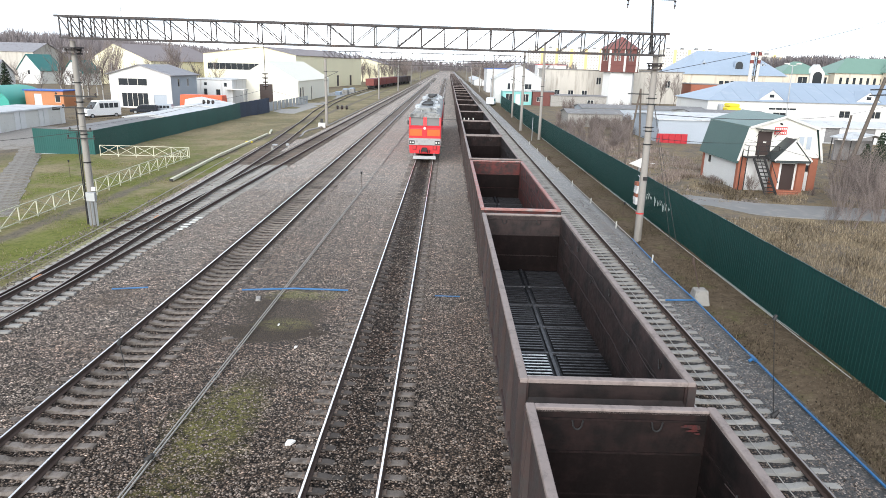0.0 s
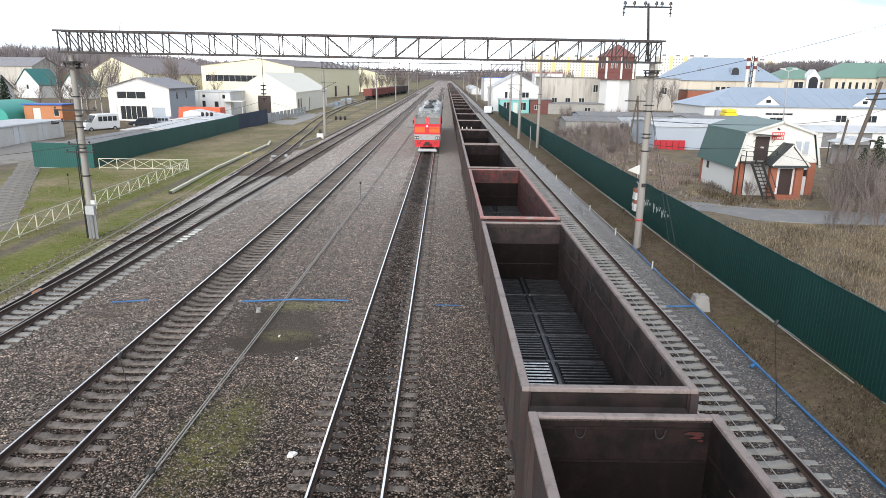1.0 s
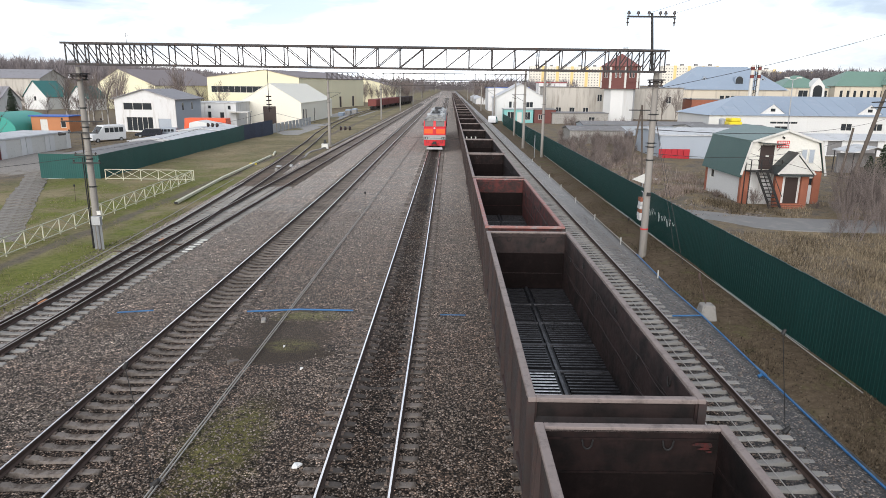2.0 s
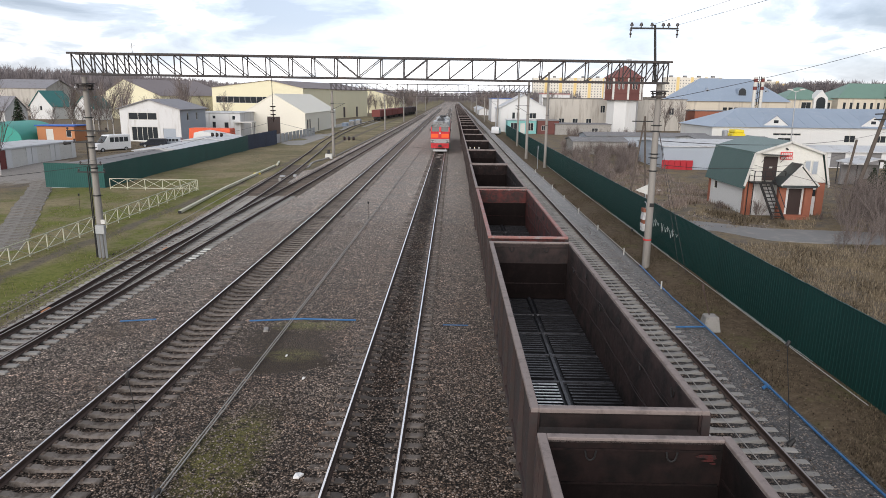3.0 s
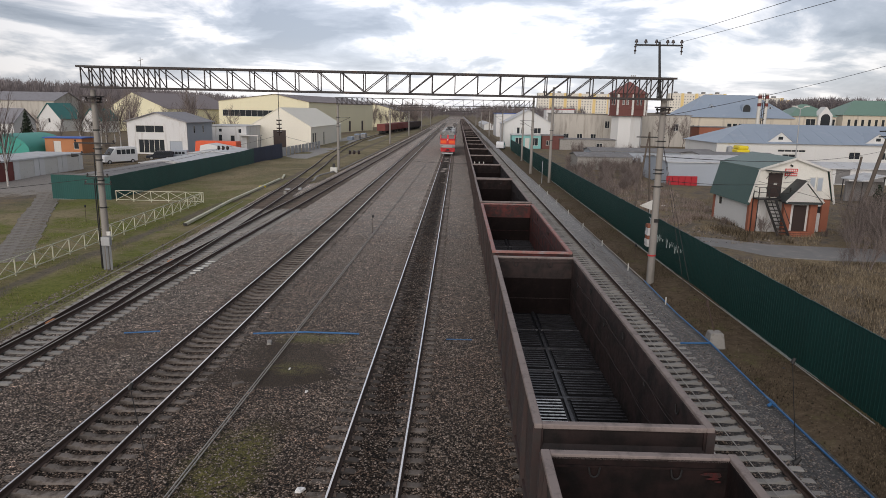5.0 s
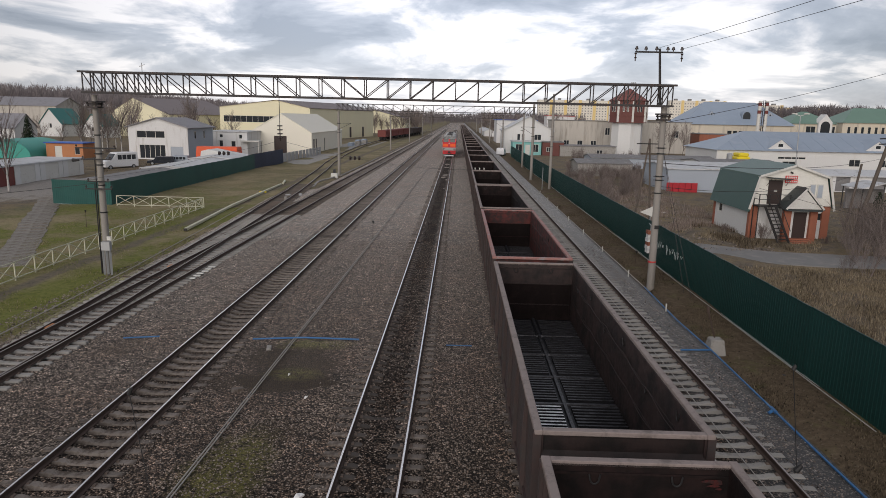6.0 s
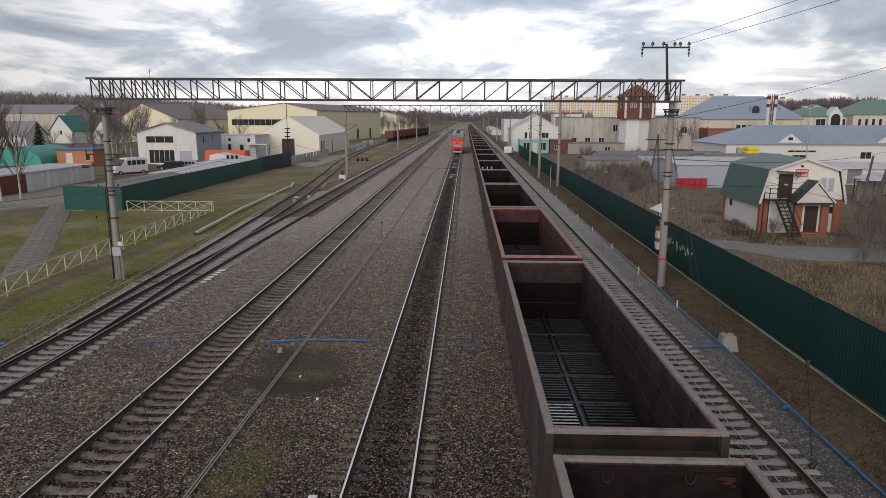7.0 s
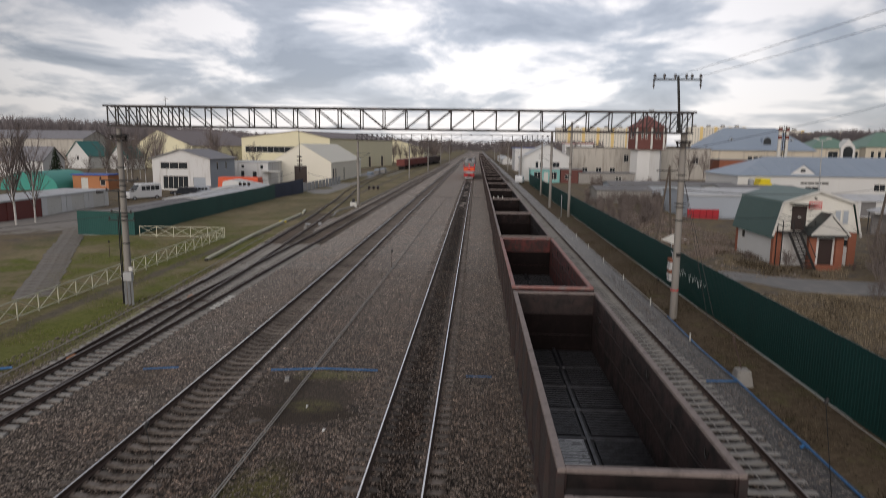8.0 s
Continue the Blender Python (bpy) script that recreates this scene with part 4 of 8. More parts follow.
    for s in (-1, 1):
        bogie = hang("bogie", bogie_me, g, Matrix.Translation((0, s * 4.33, 0)))
        for o in (-0.925, 0.925):
            hang("wheelset", wheel_me, bogie, Matrix.Translation((0, o, 0)))
        nose = bmesh.new()
        box(nose, -0.12, 0.12, min(s * 6.3, s * 6.955), max(s * 6.3, s * 6.955), 0.92, 1.16, 0.02)
        part("coupler", nose, "dark", g)
    return g


wagons = "wagons of the standing gondola train"
WY, PITCH = 16.68, 13.92
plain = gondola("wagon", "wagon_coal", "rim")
oxide = gondola("wagon", "wagon_red", "rim_red")
worn = gondola("wagon", "wagon_in", "rim", True)
tagged(plain, "empty dark brown open-top gondola wagon with scuffed rim", "freight wagon", wagons)
tagged(oxide, "empty red-oxide gondola wagon with rust-red inner walls", "freight wagon", wagons)
tagged(worn, "empty dark brown gondola wagon with two bright-ribbed floor hatches", "freight wagon", wagons)
plain.matrix_basis = Matrix.Translation((TRACKS["W"], WY - PITCH, 0))
worn.matrix_basis = Matrix.Translation((TRACKS["W"], WY, 0))
oxide.matrix_basis = Matrix.Translation((TRACKS["W"], WY + PITCH, 0))
for k in range(2, 34):
    copy_thing(plain, Matrix.Translation((TRACKS["W"] + 0.02 * math.sin(5.1 * k), WY + k * PITCH, 0)))
bm = bmesh.new()
for x, z, rx, rz in ((1.05, 3.235, 0.12, 0.03), (1.16, 3.22, 0.09, 0.045), (1.12, 3.16, 0.1, 0.022), (1.2, 3.11, 0.05, 0.018)):
    rim_points = [(x + rx * math.cos(a) * (1 + 0.2 * math.sin(3 * a + 9 * x)), z + rz * math.sin(a)) for a in np.linspace(0, math.tau, 14)[:-1]]
    bm.faces.new([bm.verts.new((px, 6.372 - 0.02 * (z - 3.1), pz)) for px, pz in rim_points])
part("paint_mark", bm, "paint_smear", plain, "faded smear of red paint")


# ---- the diesel locomotive running away along track B ----
def locomotive():
    loco = thing("diesel_locomotive", "red two-section diesel locomotive with orange panels, running light", "locomotive")
    L = 17.6
    w = 1.49
    body_line = [(-w, 1.25), (w, 1.25), (w, 3.72), (w - 0.1, 4.12), (w - 0.5, 4.5), (0.6, 4.72), (-0.6, 4.72), (-w + 0.5, 4.5), (-w + 0.1, 4.12), (-w, 3.72)]
    for sec in (0, 1):
        base = Matrix.Identity(4) if sec == 0 else Matrix.Translation((0, 2 * L + 0.8, 0)) @ Matrix.Rotation(math.pi, 4, "Z")

        def add(name, bm, mat, label="", smooth=False, bevel=0.0, parent=loco):
            return part(name, bm, mat, parent, label, smooth, bevel, base if parent is loco else None)

        bm = bmesh.new()
        slab(bm, [(-w, 1.25), (w, 1.25), (w, 3.72), (-w, 3.72)], 2.3, L - 0.1)
        add("engine_body", bm, "loco_red", "red engine-room side")
        bm = bmesh.new()
        slab(bm, [(-w, 3.72), (w, 3.72), (w - 0.1, 4.12), (w - 0.5, 4.5), (0.6, 4.72), (-0.6, 4.72), (-w + 0.5, 4.5), (-w + 0.1, 4.12)], 1.6, L - 0.1)
        add("roof", bm, "loco_roof", "sooty grey arched roof", True)
        bm = bmesh.new()
        slab(bm, [(-w + 0.02, 3.94), (w - 0.02, 3.94), (w - 0.14, 4.2), (0.9, 4.4), (-0.9, 4.4), (-w + 0.14, 4.2)], 0.2, 1.7)
        add("cab_roof", bm, "loco_roof", "dark grey cab roof", True)
        # cab: lower nose, window band, corner pillars
        bm = bmesh.new()
        prof = [(0.0, 1.32), (0.0, 2.95), (0.2, 3.2), (2.4, 3.2), (2.4, 1.32)]
        a = [bm.verts.new((-w, y, z)) for y, z in prof]
        b = [bm.verts.new((w, y, z)) for y, z in prof]
        for k in range(5):
            bm.faces.new((a[k], a[(k + 1) % 5], b[(k + 1) % 5], b[k]))
        bm.faces.new(a[::-1])
        bm.faces.new(b)
        add("cab_nose", bm, "loco_red", "red cab nose", bevel=0.03)
        bm = bmesh.new()
        for x0, x1 in ((-w, -w + 0.16), (-0.17, 0.17), (w - 0.16, w)):
            v = [bm.verts.new(p) for p in ((x0, 0.06, 3.15), (x1, 0.06, 3.15), (x1, 0.5, 3.15), (x0, 0.5, 3.15), (x0, 0.16, 3.96), (x1, 0.16, 3.96), (x1, 0.6, 3.96), (x0, 0.6, 3.96))]
            for q in ((3, 2, 1, 0), (4, 5, 6, 7), (0, 1, 5, 4), (1, 2, 6, 5), (2, 3, 7, 6), (3, 0, 4, 7)):
                bm.faces.new([v[i] for i in q])
        box(bm, -w, w, 1.5, 2.35, 3.2, 3.93)
        add("window_pillar", bm, "loco_red")
        for x0, x1 in ((-w + 0.11, -0.16), (0.16, w - 0.11)):
            bm = bmesh.new()
            v = [bm.verts.new(p) for p in ((x0, 0.26, 3.2), (x1, 0.26, 3.2), (x1, 0.36, 3.93), (x0, 0.36, 3.93), (x0, 0.29, 3.2), (x1, 0.29, 3.2), (x1, 0.39, 3.93), (x0, 0.39, 3.93))]
            for q in ((0, 1, 2, 3), (7, 6, 5, 4), (0, 4, 5, 1), (1, 5, 6, 2), (2, 6, 7, 3), (3, 7, 4, 0)):
                bm.faces.new([v[i] for i in q])
            add("windscreen", bm, "cab_glass", "dim cab windscreen")
        for x0, x1 in ((-1.42, -0.27), (0.22, 1.4)):
            bm = bmesh.new()
            box(bm, x0, x1, -0.02, 0.004, 2.27, 2.86)
            add("nose_panel", bm, "loco_orange", "bright orange nose panel", bevel=0.006)
        bm = bmesh.new()
        tube(bm, (-0.02, 0.06, 3.0), (-0.02, -0.1, 2.98), 0.13, n=12)
        add("spotlight", bm, "lamp_glass", "round headlamp", True)
        bm = bmesh.new()
        box(bm, -0.16, 0.16, -0.03, 0.004, 1.95, 2.9)
        add("end_door", bm, "loco_red", bevel=0.006)
        # grey bumper band with lamp boxes
        bm = bmesh.new()
        box(bm, -w - 0.02, w + 0.02, -0.09, 0.35, 1.42, 2.05)
        box(bm, -w + 0.45, w - 0.45, -0.15, -0.08, 1.42, 1.9)
        add("bumper_band", bm, "loco_grey", "dirty grey bumper band", bevel=0.02)
        for s in (-1, 1):
            bm = bmesh.new()
            box(bm, s * 1.2 - 0.26, s * 1.2 + 0.26, -0.16, -0.085, 1.5, 1.84)
            lamp = add("lamp_box", bm, "dark", "black lamp box", bevel=0.01)
            for o in (-0.12, 0.12):
                b2 = bmesh.new()
                tube(b2, (s * 1.2 + o, -0.16, 1.67), (s * 1.2 + o, -0.19, 1.67), 0.085, n=10)
                part("lamp_lens", b2, "lamp_glass", lamp)
        bm = bmesh.new()
        slab(bm, [(-1.4, 0.62), (1.4, 0.62), (1.46, 1.42), (-1.46, 1.42)], -0.03, 0.3)
        add("skirt", bm, "loco_red", "red front skirt", bevel=0.015)
        bm = bmesh.new()
        slab(bm, [(-1.1, 0.16), (1.1, 0.16), (1.05, 0.46), (-1.05, 0.46)], -0.42, -0.34)
        for x in (-0.9, 0.9):
            bar(bm, (x, -0.36, 0.45), (x, 0.1, 0.72), 0.08)
        add("rail_guard", bm, "galv", "dirty pale grey rail guard")
        bm = bmesh.new()
        box(bm, -0.14, 0.14, -0.62, 0.1, 0.93, 1.2)
        box(bm, -0.26, 0.26, -0.68, -0.45, 0.88, 1.24)
        add("coupler", bm, "dark", "black automatic coupler", bevel=0.02)
        bm = bmesh.new()
        for x in (-0.5, -0.32, 0.32, 0.5):
            tube(bm, (x, -0.06, 1.0), (x * 0.9, -0.3, 0.7), 0.03, n=6)
        for x in (-1.1, 1.1):
            tube(bm, (x, -0.12, 1.02), (x, -0.05, 1.35), 0.022, n=6)
            tube(bm, (x * 0.72, -0.12, 1.02), (x * 0.72, -0.05, 1.35), 0.022, n=6)
            tube(bm, (x, -0.12, 1.02), (x * 0.72, -0.12, 1.02), 0.022, n=6)
        add("brake_hoses", bm, "dark", "black hoses and steps")
        for s in (-1, 1):
            bm = bmesh.new()
            box(bm, s * (w + 0.12) - 0.07, s * (w + 0.12) + 0.07, 0.75, 0.8, 3.2, 3.6)
            bar(bm, (s * w, 0.78, 3.5), (s * (w + 0.12), 0.78, 3.5), 0.03)
            add("mirror", bm, "dark")
            bm = bmesh.new()
            tube(bm, (s * (w + 0.05), 2.45, 1.4), (s * (w + 0.05), 2.45, 3.3), 0.02, n=6)
            add("handrail", bm, "silver")
        # roof fittings
        for y, r in ((6.2, 0.62), (8.6, 0.62), (11.0, 0.5)):
            bm = bmesh.new()
            tube(bm, (0, y, 4.68), (0, y, 4.9), r, r * 0.92, n=18)
            add("roof_fan", bm, "dark", "dark roof fan housing", True)
        for y0, y1, x in ((3.2, 5.0, 0.75), (3.2, 5.0, -0.75), (7.0, 9.6, 1.0), (7.0, 9.6, -1.0), (12.2, 15.5, 0.7), (12.2, 15.5, -0.7)):
            bm = bmesh.new()
            slab(bm, [(x - 0.32, 4.4), (x + 0.32, 4.4), (x + 0.26, 4.78 - 0.12 * abs(x)), (x - 0.26, 4.78 - 0.12 * abs(x))], y0, y1)
            add("roof_hatch", bm, "silver", "silver roof hatch cover", bevel=0.01)
        bm = bmesh.new()
        box(bm, -0.25, 0.25, 13.2, 14.2, 4.7, 5.05, 0.05)
        add("exhaust_stack", bm, "dark", "black exhaust stack")
        bm = bmesh.new()
        tube(bm, (-0.4, 1.0, 4.32), (-0.4, 1.0, 4.55), 0.05, n=6)
        tube(bm, (0.3, 0.7, 4.4), (0.3, 1.25, 4.4), 0.06, 0.03, n=8)
        add("horn", bm, "silver")
        # running gear
        frame_bm = bmesh.new()
        box(frame_bm, -1.42, 1.42, 0.4, L - 0.1, 1.05, 1.27)
        box(frame_bm, -1.3, 1.3, 7.2, 10.4, 0.35, 1.06, 0.1)
        add("underframe", frame_bm, "dark")
        for y in (4.1, 13.5):
            bm = bmesh.new()
            for s in (-1, 1):
                box(bm, s * 1.12 - 0.08, s * 1.12 + 0.08, y - 2.4, y + 2.4, 0.5, 0.85, 0.01)
            box(bm, -1.1, 1.1, y - 0.2, y + 0.2, 0.5, 1.0)
            bogie = add("bogie", bm, "dark")
            for o in (-1.85, 0, 1.85):
                b2 = bmesh.new()
                for s in (-1, 1):
                    tube(b2, (s * 0.73, y + o, 0.525), (s * 0.87, y + o, 0.525), 0.525, n=20)
                part("wheelset", b2, "rail", bogie, smooth=True)
    return loco


loco = locomotive()
loco.matrix_basis = Matrix.Translation((TRACKS["B"], 61.4, 0))


def motions():
    """The locomotive rolls away along its track at a steady pace."""
    rows = []
    for k in range(17):
        t = 0.5 * k
        rows.append((t, pose(TRACKS["B"], 61.4 + 14.2 * t, 0)))
    walk(loco, rows)


# ---- lineside: the portal, its poles and wires ----
def insulator_mesh():
    bm = bmesh.new()
    tube(bm, (0, 0, 0), (0, 0, 0.06), 0.018, n=6)
    tube(bm, (0, 0, 0.05), (0, 0, 0.10), 0.06, 0.05, n=8)
    tube(bm, (0, 0, 0.10), (0, 0, 0.15), 0.045, 0.03, n=8)
    return made("insulator", bm, "insulator", smooth=True)


INSULATOR = insulator_mesh()


def disc_string(bm, p, d, n=3, r=0.13, gap=0.2):
    """A string of bell insulators from p along d."""
    p, d = Vector(p), Vector(d).normalized()
    for k in range(n):
        a = p + d * gap * k
        tube(bm, a, a + d * 0.06, r, r * 0.85, n=10)
        tube(bm, a + d * 0.06, a + d * gap, 0.03, n=6)


def portal(name, y, x0, x1, z0, z1, step, label):
    """A rigid lattice crossbeam: four chords, posts and falling diagonals in two planes."""
    g = thing(name, label, "railway portal", group="portals across the tracks")
    mid_x, deep = (x0 + x1) / 2, 0.4
    for s in (-1, 1):
        for z in (z0, z1):
            bm = bmesh.new()
            bar(bm, (x0 - (0.15 if z == z1 else 0), y + s * deep, z), (x1 + (0.12 if z == z1 else 0), y + s * deep, z), 0.09, 0.10)
            part("chord", bm, "truss", g)
    post = bmesh.new()
    bar(post, (0, 0, z0 + 0.04), (0, 0, z1 - 0.04), 0.05, 0.06)
    post_me = made("lattice_post", post, "truss")
    diags = {}

    def diagonal(dx):
        key = round(dx, 3)
        if key not in diags:
            bm = bmesh.new()
            bar(bm, (0, 0, z1 - 0.05), (dx, 0, z0 + 0.05), 0.045, 0.045)
            diags[key] = made("lattice_diagonal", bm, "truss")
        return diags[key]

    tie = bmesh.new()
    bar(tie, (0, -deep, 0), (0, deep, 0), 0.05, 0.05)
    tie_me = made("cross_tie", tie, "truss")
    x, xs = x0 + 0.08, []
    while x < x1 - 0.05:
        xs.append(x)
        near_end = min(x - x0, x1 - x) < step * 3.2
        x += step * (0.5 if near_end else 1.0)
    xs.append(x1 - 0.08)
    for a, b in zip(xs, xs[1:] + [None]):
        for s in (-1, 1):
            hang("lattice_post", post_me, g, Matrix.Translation((a, y + s * deep, 0)))
            if b is not None:
                fall = (b - a) if (a + b) / 2 < mid_x else -(b - a)
                start = a if fall > 0 else b
                hang("lattice_diagonal", diagonal(fall), g, Matrix.Translation((start, y + s * deep - s * 0.03, 0)))
        for z in (z0, z1):
            hang("cross_tie", tie_me, g, Matrix.Translation((a, y, z)))
    return g


def concrete_pole(x, y, z0, z1, r0, r1, label, lean=(0, 0), bands=(), group="concrete line poles"):
    g = thing("line_pole", label, "line pole", pose(x, y, z0), group)
    bm = bmesh.new()
    tube(bm, (0, 0, -0.3), (lean[0], lean[1], z1 - z0), r0, r1, n=16)
    part("shaft", bm, "pole", g, smooth=True)
    for h in bands:
        k = h / (z1 - z0)
        c = Vector((lean[0] * k, lean[1] * k, h))
        bm = bmesh.new()
        r = r0 + (r1 - r0) * k + 0.02
        tube(bm, c, c + Vector((0, 0, 0.07)), r, n=16)
        tube(bm, c + Vector((-r - 0.1, 0, 0.035)), c + Vector((r + 0.1, 0, 0.035)), 0.02, n=6)
        part("clamp", bm, "dark", g, "dark steel clamp")
    return g


def pole_head(g, z, x=0.0):
    """The braced steel saddle under a crossbeam."""
    bars = []
    for s in (-1, 1):
        for d in (-1, 1):
            bars.append(((x + s * 0.2, d * 0.25, z), (x + s * 0.22, d * 0.36, z + 0.3), 0.06))
    for h in (0.0, 0.18):
        for d in (-1, 1):
            bars.append(((x - 0.3, d * 0.26, z + h), (x + 0.3, d * 0.26, z + h), 0.09))
    for p, q, w in bars:
        bm = bmesh.new()
        bar(bm, p, q, w)
        part("saddle_bar", bm, "truss", g)
    bm = bmesh.new()
    box(bm, x - 0.32, x + 0.32, -0.46, 0.46, z + 0.26, z + 0.33)
    part("saddle_plate", bm, "truss", g, "dark steel saddle plate")


beam = portal("portal_beam", 35.24, -19.9, 11.12, 9.46, 10.51, 1.19, "dark steel lattice portal beam spanning all the tracks")
beam.matrix_basis = Matrix.Translation((-4.5, 0, 10)) @ Matrix.Rotation(radians(0.22), 4, "Y") @ Matrix.Translation((4.5, 0, -10))
left_pole = concrete_pole(-19.48, 35.24, -0.36, 9.38, 0.205, 0.135, "weathered concrete portal pole with cables, clamps and a grey box", bands=(3.4, 4.9, 6.0, 6.6, 7.6))
pole_head(left_pole, 9.1)
right_pole = concrete_pole(10.86, 35.24, -0.4, 9.36, 0.21, 0.15, "concrete portal pole with a red painted ring", lean=(-0.08, 0), bands=(5.2, 5.9, 6.1, 7.3, 7.6))
pole_head(right_pole, 9.1, -0.08)
bm = bmesh.new()
tube(bm, (-0.028, 0, 1.42), (-0.03, 0, 1.5), 0.222, n=16)
part("painted_ring", bm, "sign_red", right_pole, "red painted ring", smooth=True)
bm = bmesh.new()
box(bm, -0.12, 0.12, -0.235, -0.2, 3.3, 3.5)
part("number_plate", bm, "dark", right_pole, "small black plate")
bm = bmesh.new()
tube(bm, (-16.8, 35.24, 10.55), (-16.8, 35.24, 11.05), 0.02, n=5)
bar(bm, (-16.95, 35.24, 10.85), (-16.65, 35.24, 10.95), 0.03)
part("aerial", bm, "galv", beam, "small grey aerial")
# fittings of the left pole
bm = bmesh.new()
box(bm, -0.05, 0.45, -0.5, -0.26, 1.35, 1.85)
part("switch_box", bm, "galv", left_pole, "grey switch box", bevel=0.02)
for x in (0.0, 0.2, 0.4):
    bm = bmesh.new()
    bar(bm, (x, -0.4, -0.2), (x - 0.02, -0.38, 1.36), 0.1, 0.06)
    part("conduit", bm, "galv", left_pole, "grey steel conduit")
bm = bmesh.new()
tube(bm, (-0.27, -0.1, -0.2), (-0.2, -0.1, 6.4), 0.03, n=6)
tube(bm, (-0.24, -0.25, -0.2), (-0.26, -0.2, 5.0), 0.03, n=6)
part("cable_pipe", bm, "dark", left_pole, "black cable pipes")
for z, half in ((6.35, 0.8), (6.95, 1.1), (5.15, 0.6), (4.75, 0.75)):
    bm = bmesh.new()
    bar(bm, (-half, -0.3, z), (half, -0.3, z), 0.07)
    arm = part("crossarm", bm, "dark", left_pole, "dark steel crossarm")
    for x in (-half + 0.06, half - 0.06):
        hang("insulator", INSULATOR, arm, Matrix.Translation((x, -0.3, z + 0.03)))
bm = bmesh.new()
tube(bm, (-1.3, -0.3, 6.28), (-0.95, -0.3, 6.28), 0.1, 0.05, n=12)
part("floodlight", bm, "dark", left_pole, "black floodlight", smooth=True)
bm = bmesh.new()
box(bm, 0.2, 0.42, -0.3, -0.2, 1.9, 2.12)
part("notice", bm, "white_paint", left_pole, "small white notice plate")
# mast with crossarm over the right pole
mast = thing("signal_line_mast", "dark steel mast with a crossarm of insulators above the portal", "line mast")
bm = bmesh.new()
tube(bm, (10.55, 35.24, 9.4), (10.3, 35.24, 12.3), 0.075, 0.06, n=8)
part("mast_pipe", bm, "dark", mast)
bm = bmesh.new()
bar(bm, (9.05, 35.24, 12.12), (11.5, 35.24, 12.12), 0.08)
arm = part("crossarm", bm, "dark", mast)
for x in (9.12, 9.6, 10.15, 10.72, 11.0, 11.44):
    hang("insulator", INSULATOR, arm, Matrix.Translation((x, 35.24, 12.16)) @ Matrix.Diagonal((1.6, 1.6, 1.6, 1)))
for x in (9.08, 11.46):
    bm = bmesh.new()
    disc_string(bm, (x, 35.24, 12.06), (0, 0, -1), 2, 0.07, 0.2)
    part("insulator", bm, "insulator", arm)

# hanger under the beam with a suspended cross wire
hanger = thing("wire_hanger", "black insulator string hanging from the portal beam", "insulator string")
bm = bmesh.new()
tube(bm, (-9.55, 35.24, 9.43), (-9.55, 35.24, 8.0), 0.018, n=5)
part("hanger_rod", bm, "dark", hanger)
bm = bmesh.new()
disc_string(bm, (-9.55, 35.24, 8.0), (0, 0, -1), 4, 0.15, 0.21)
part("insulator", bm, "insulator", hanger)


def cable(p, q, sag, r, label, mat="dark", n=16):
    return single("cable", strand(p, q, sag, r, n), mat, label, "cable", "cables")


for p in ((-12.65, 35.24, 6.45), (-5.55, 35.24, 6.35), (1.2, 35.3, 5.92)):
    g = thing("wire_insulator", "three white insulator discs on a hanging wire" if p[0] > 0 else "three black insulator discs on a hanging wire", "insulator string", group="insulators of the cross wire")
    for k in range(3):
        bm = bmesh.new()
        big = 0.42 if p[0] > 0 else 0.8
        tube(bm, (p[0] - 0.26 + 0.24 * k, p[1], p[2]), (p[0] - 0.26 + 0.24 * k + 0.12 * big, p[1], p[2]), 0.15 * big, 0.11 * big, n=10)
        part("insulator", bm, "white_paint" if p[0] > 0 else "insulator", g)
cable((-9.55, 35.24, 7.2), (-12.65, 35.24, 6.45), 0.05, 0.007, "thin dark cross wire")
cable((-9.55, 35.24, 7.2), (-5.55, 35.24, 6.35), 0.05, 0.007, "thin dark cross wire")
cable((-12.65, 35.24, 6.45), (-19.5, 35.0, 5.0), 0.15, 0.007, "thin dark cross wire")
cable((-5.55, 35.24, 6.35), (1.4, 35.3, 5.9), 0.2, 0.007, "thin dark cross wire")
cable((-19.6, 35.0, 4.7), (-60, 28, 4.0), 1.2, 0.014, "slack dark overhead cable")
for x in (10.15, 11.44):
    cable((x, 35.24, 12.3), (x, -25, 12.3), 0.25, 0.009, "thin overhead wire running along the line past the bridge")
cable((10.7, 35.6, 8.5), (42, 50, 16.2), 0.6, 0.014, "dark overhead cable climbing away from the pole")
cable((11.0, 36, 6.4), (60, 90, 5.2), 1.0, 0.02, "sagging dark overhead cable")
cable((10.6, 35.5, 5.2), (36, 60, 4.2), 0.8, 0.015, "sagging dark overhead cable")
cable((24, 52.3, 3.6), (44, 30, -0.2), 0.5, 0.014, "sagging dark cable from the shop front")

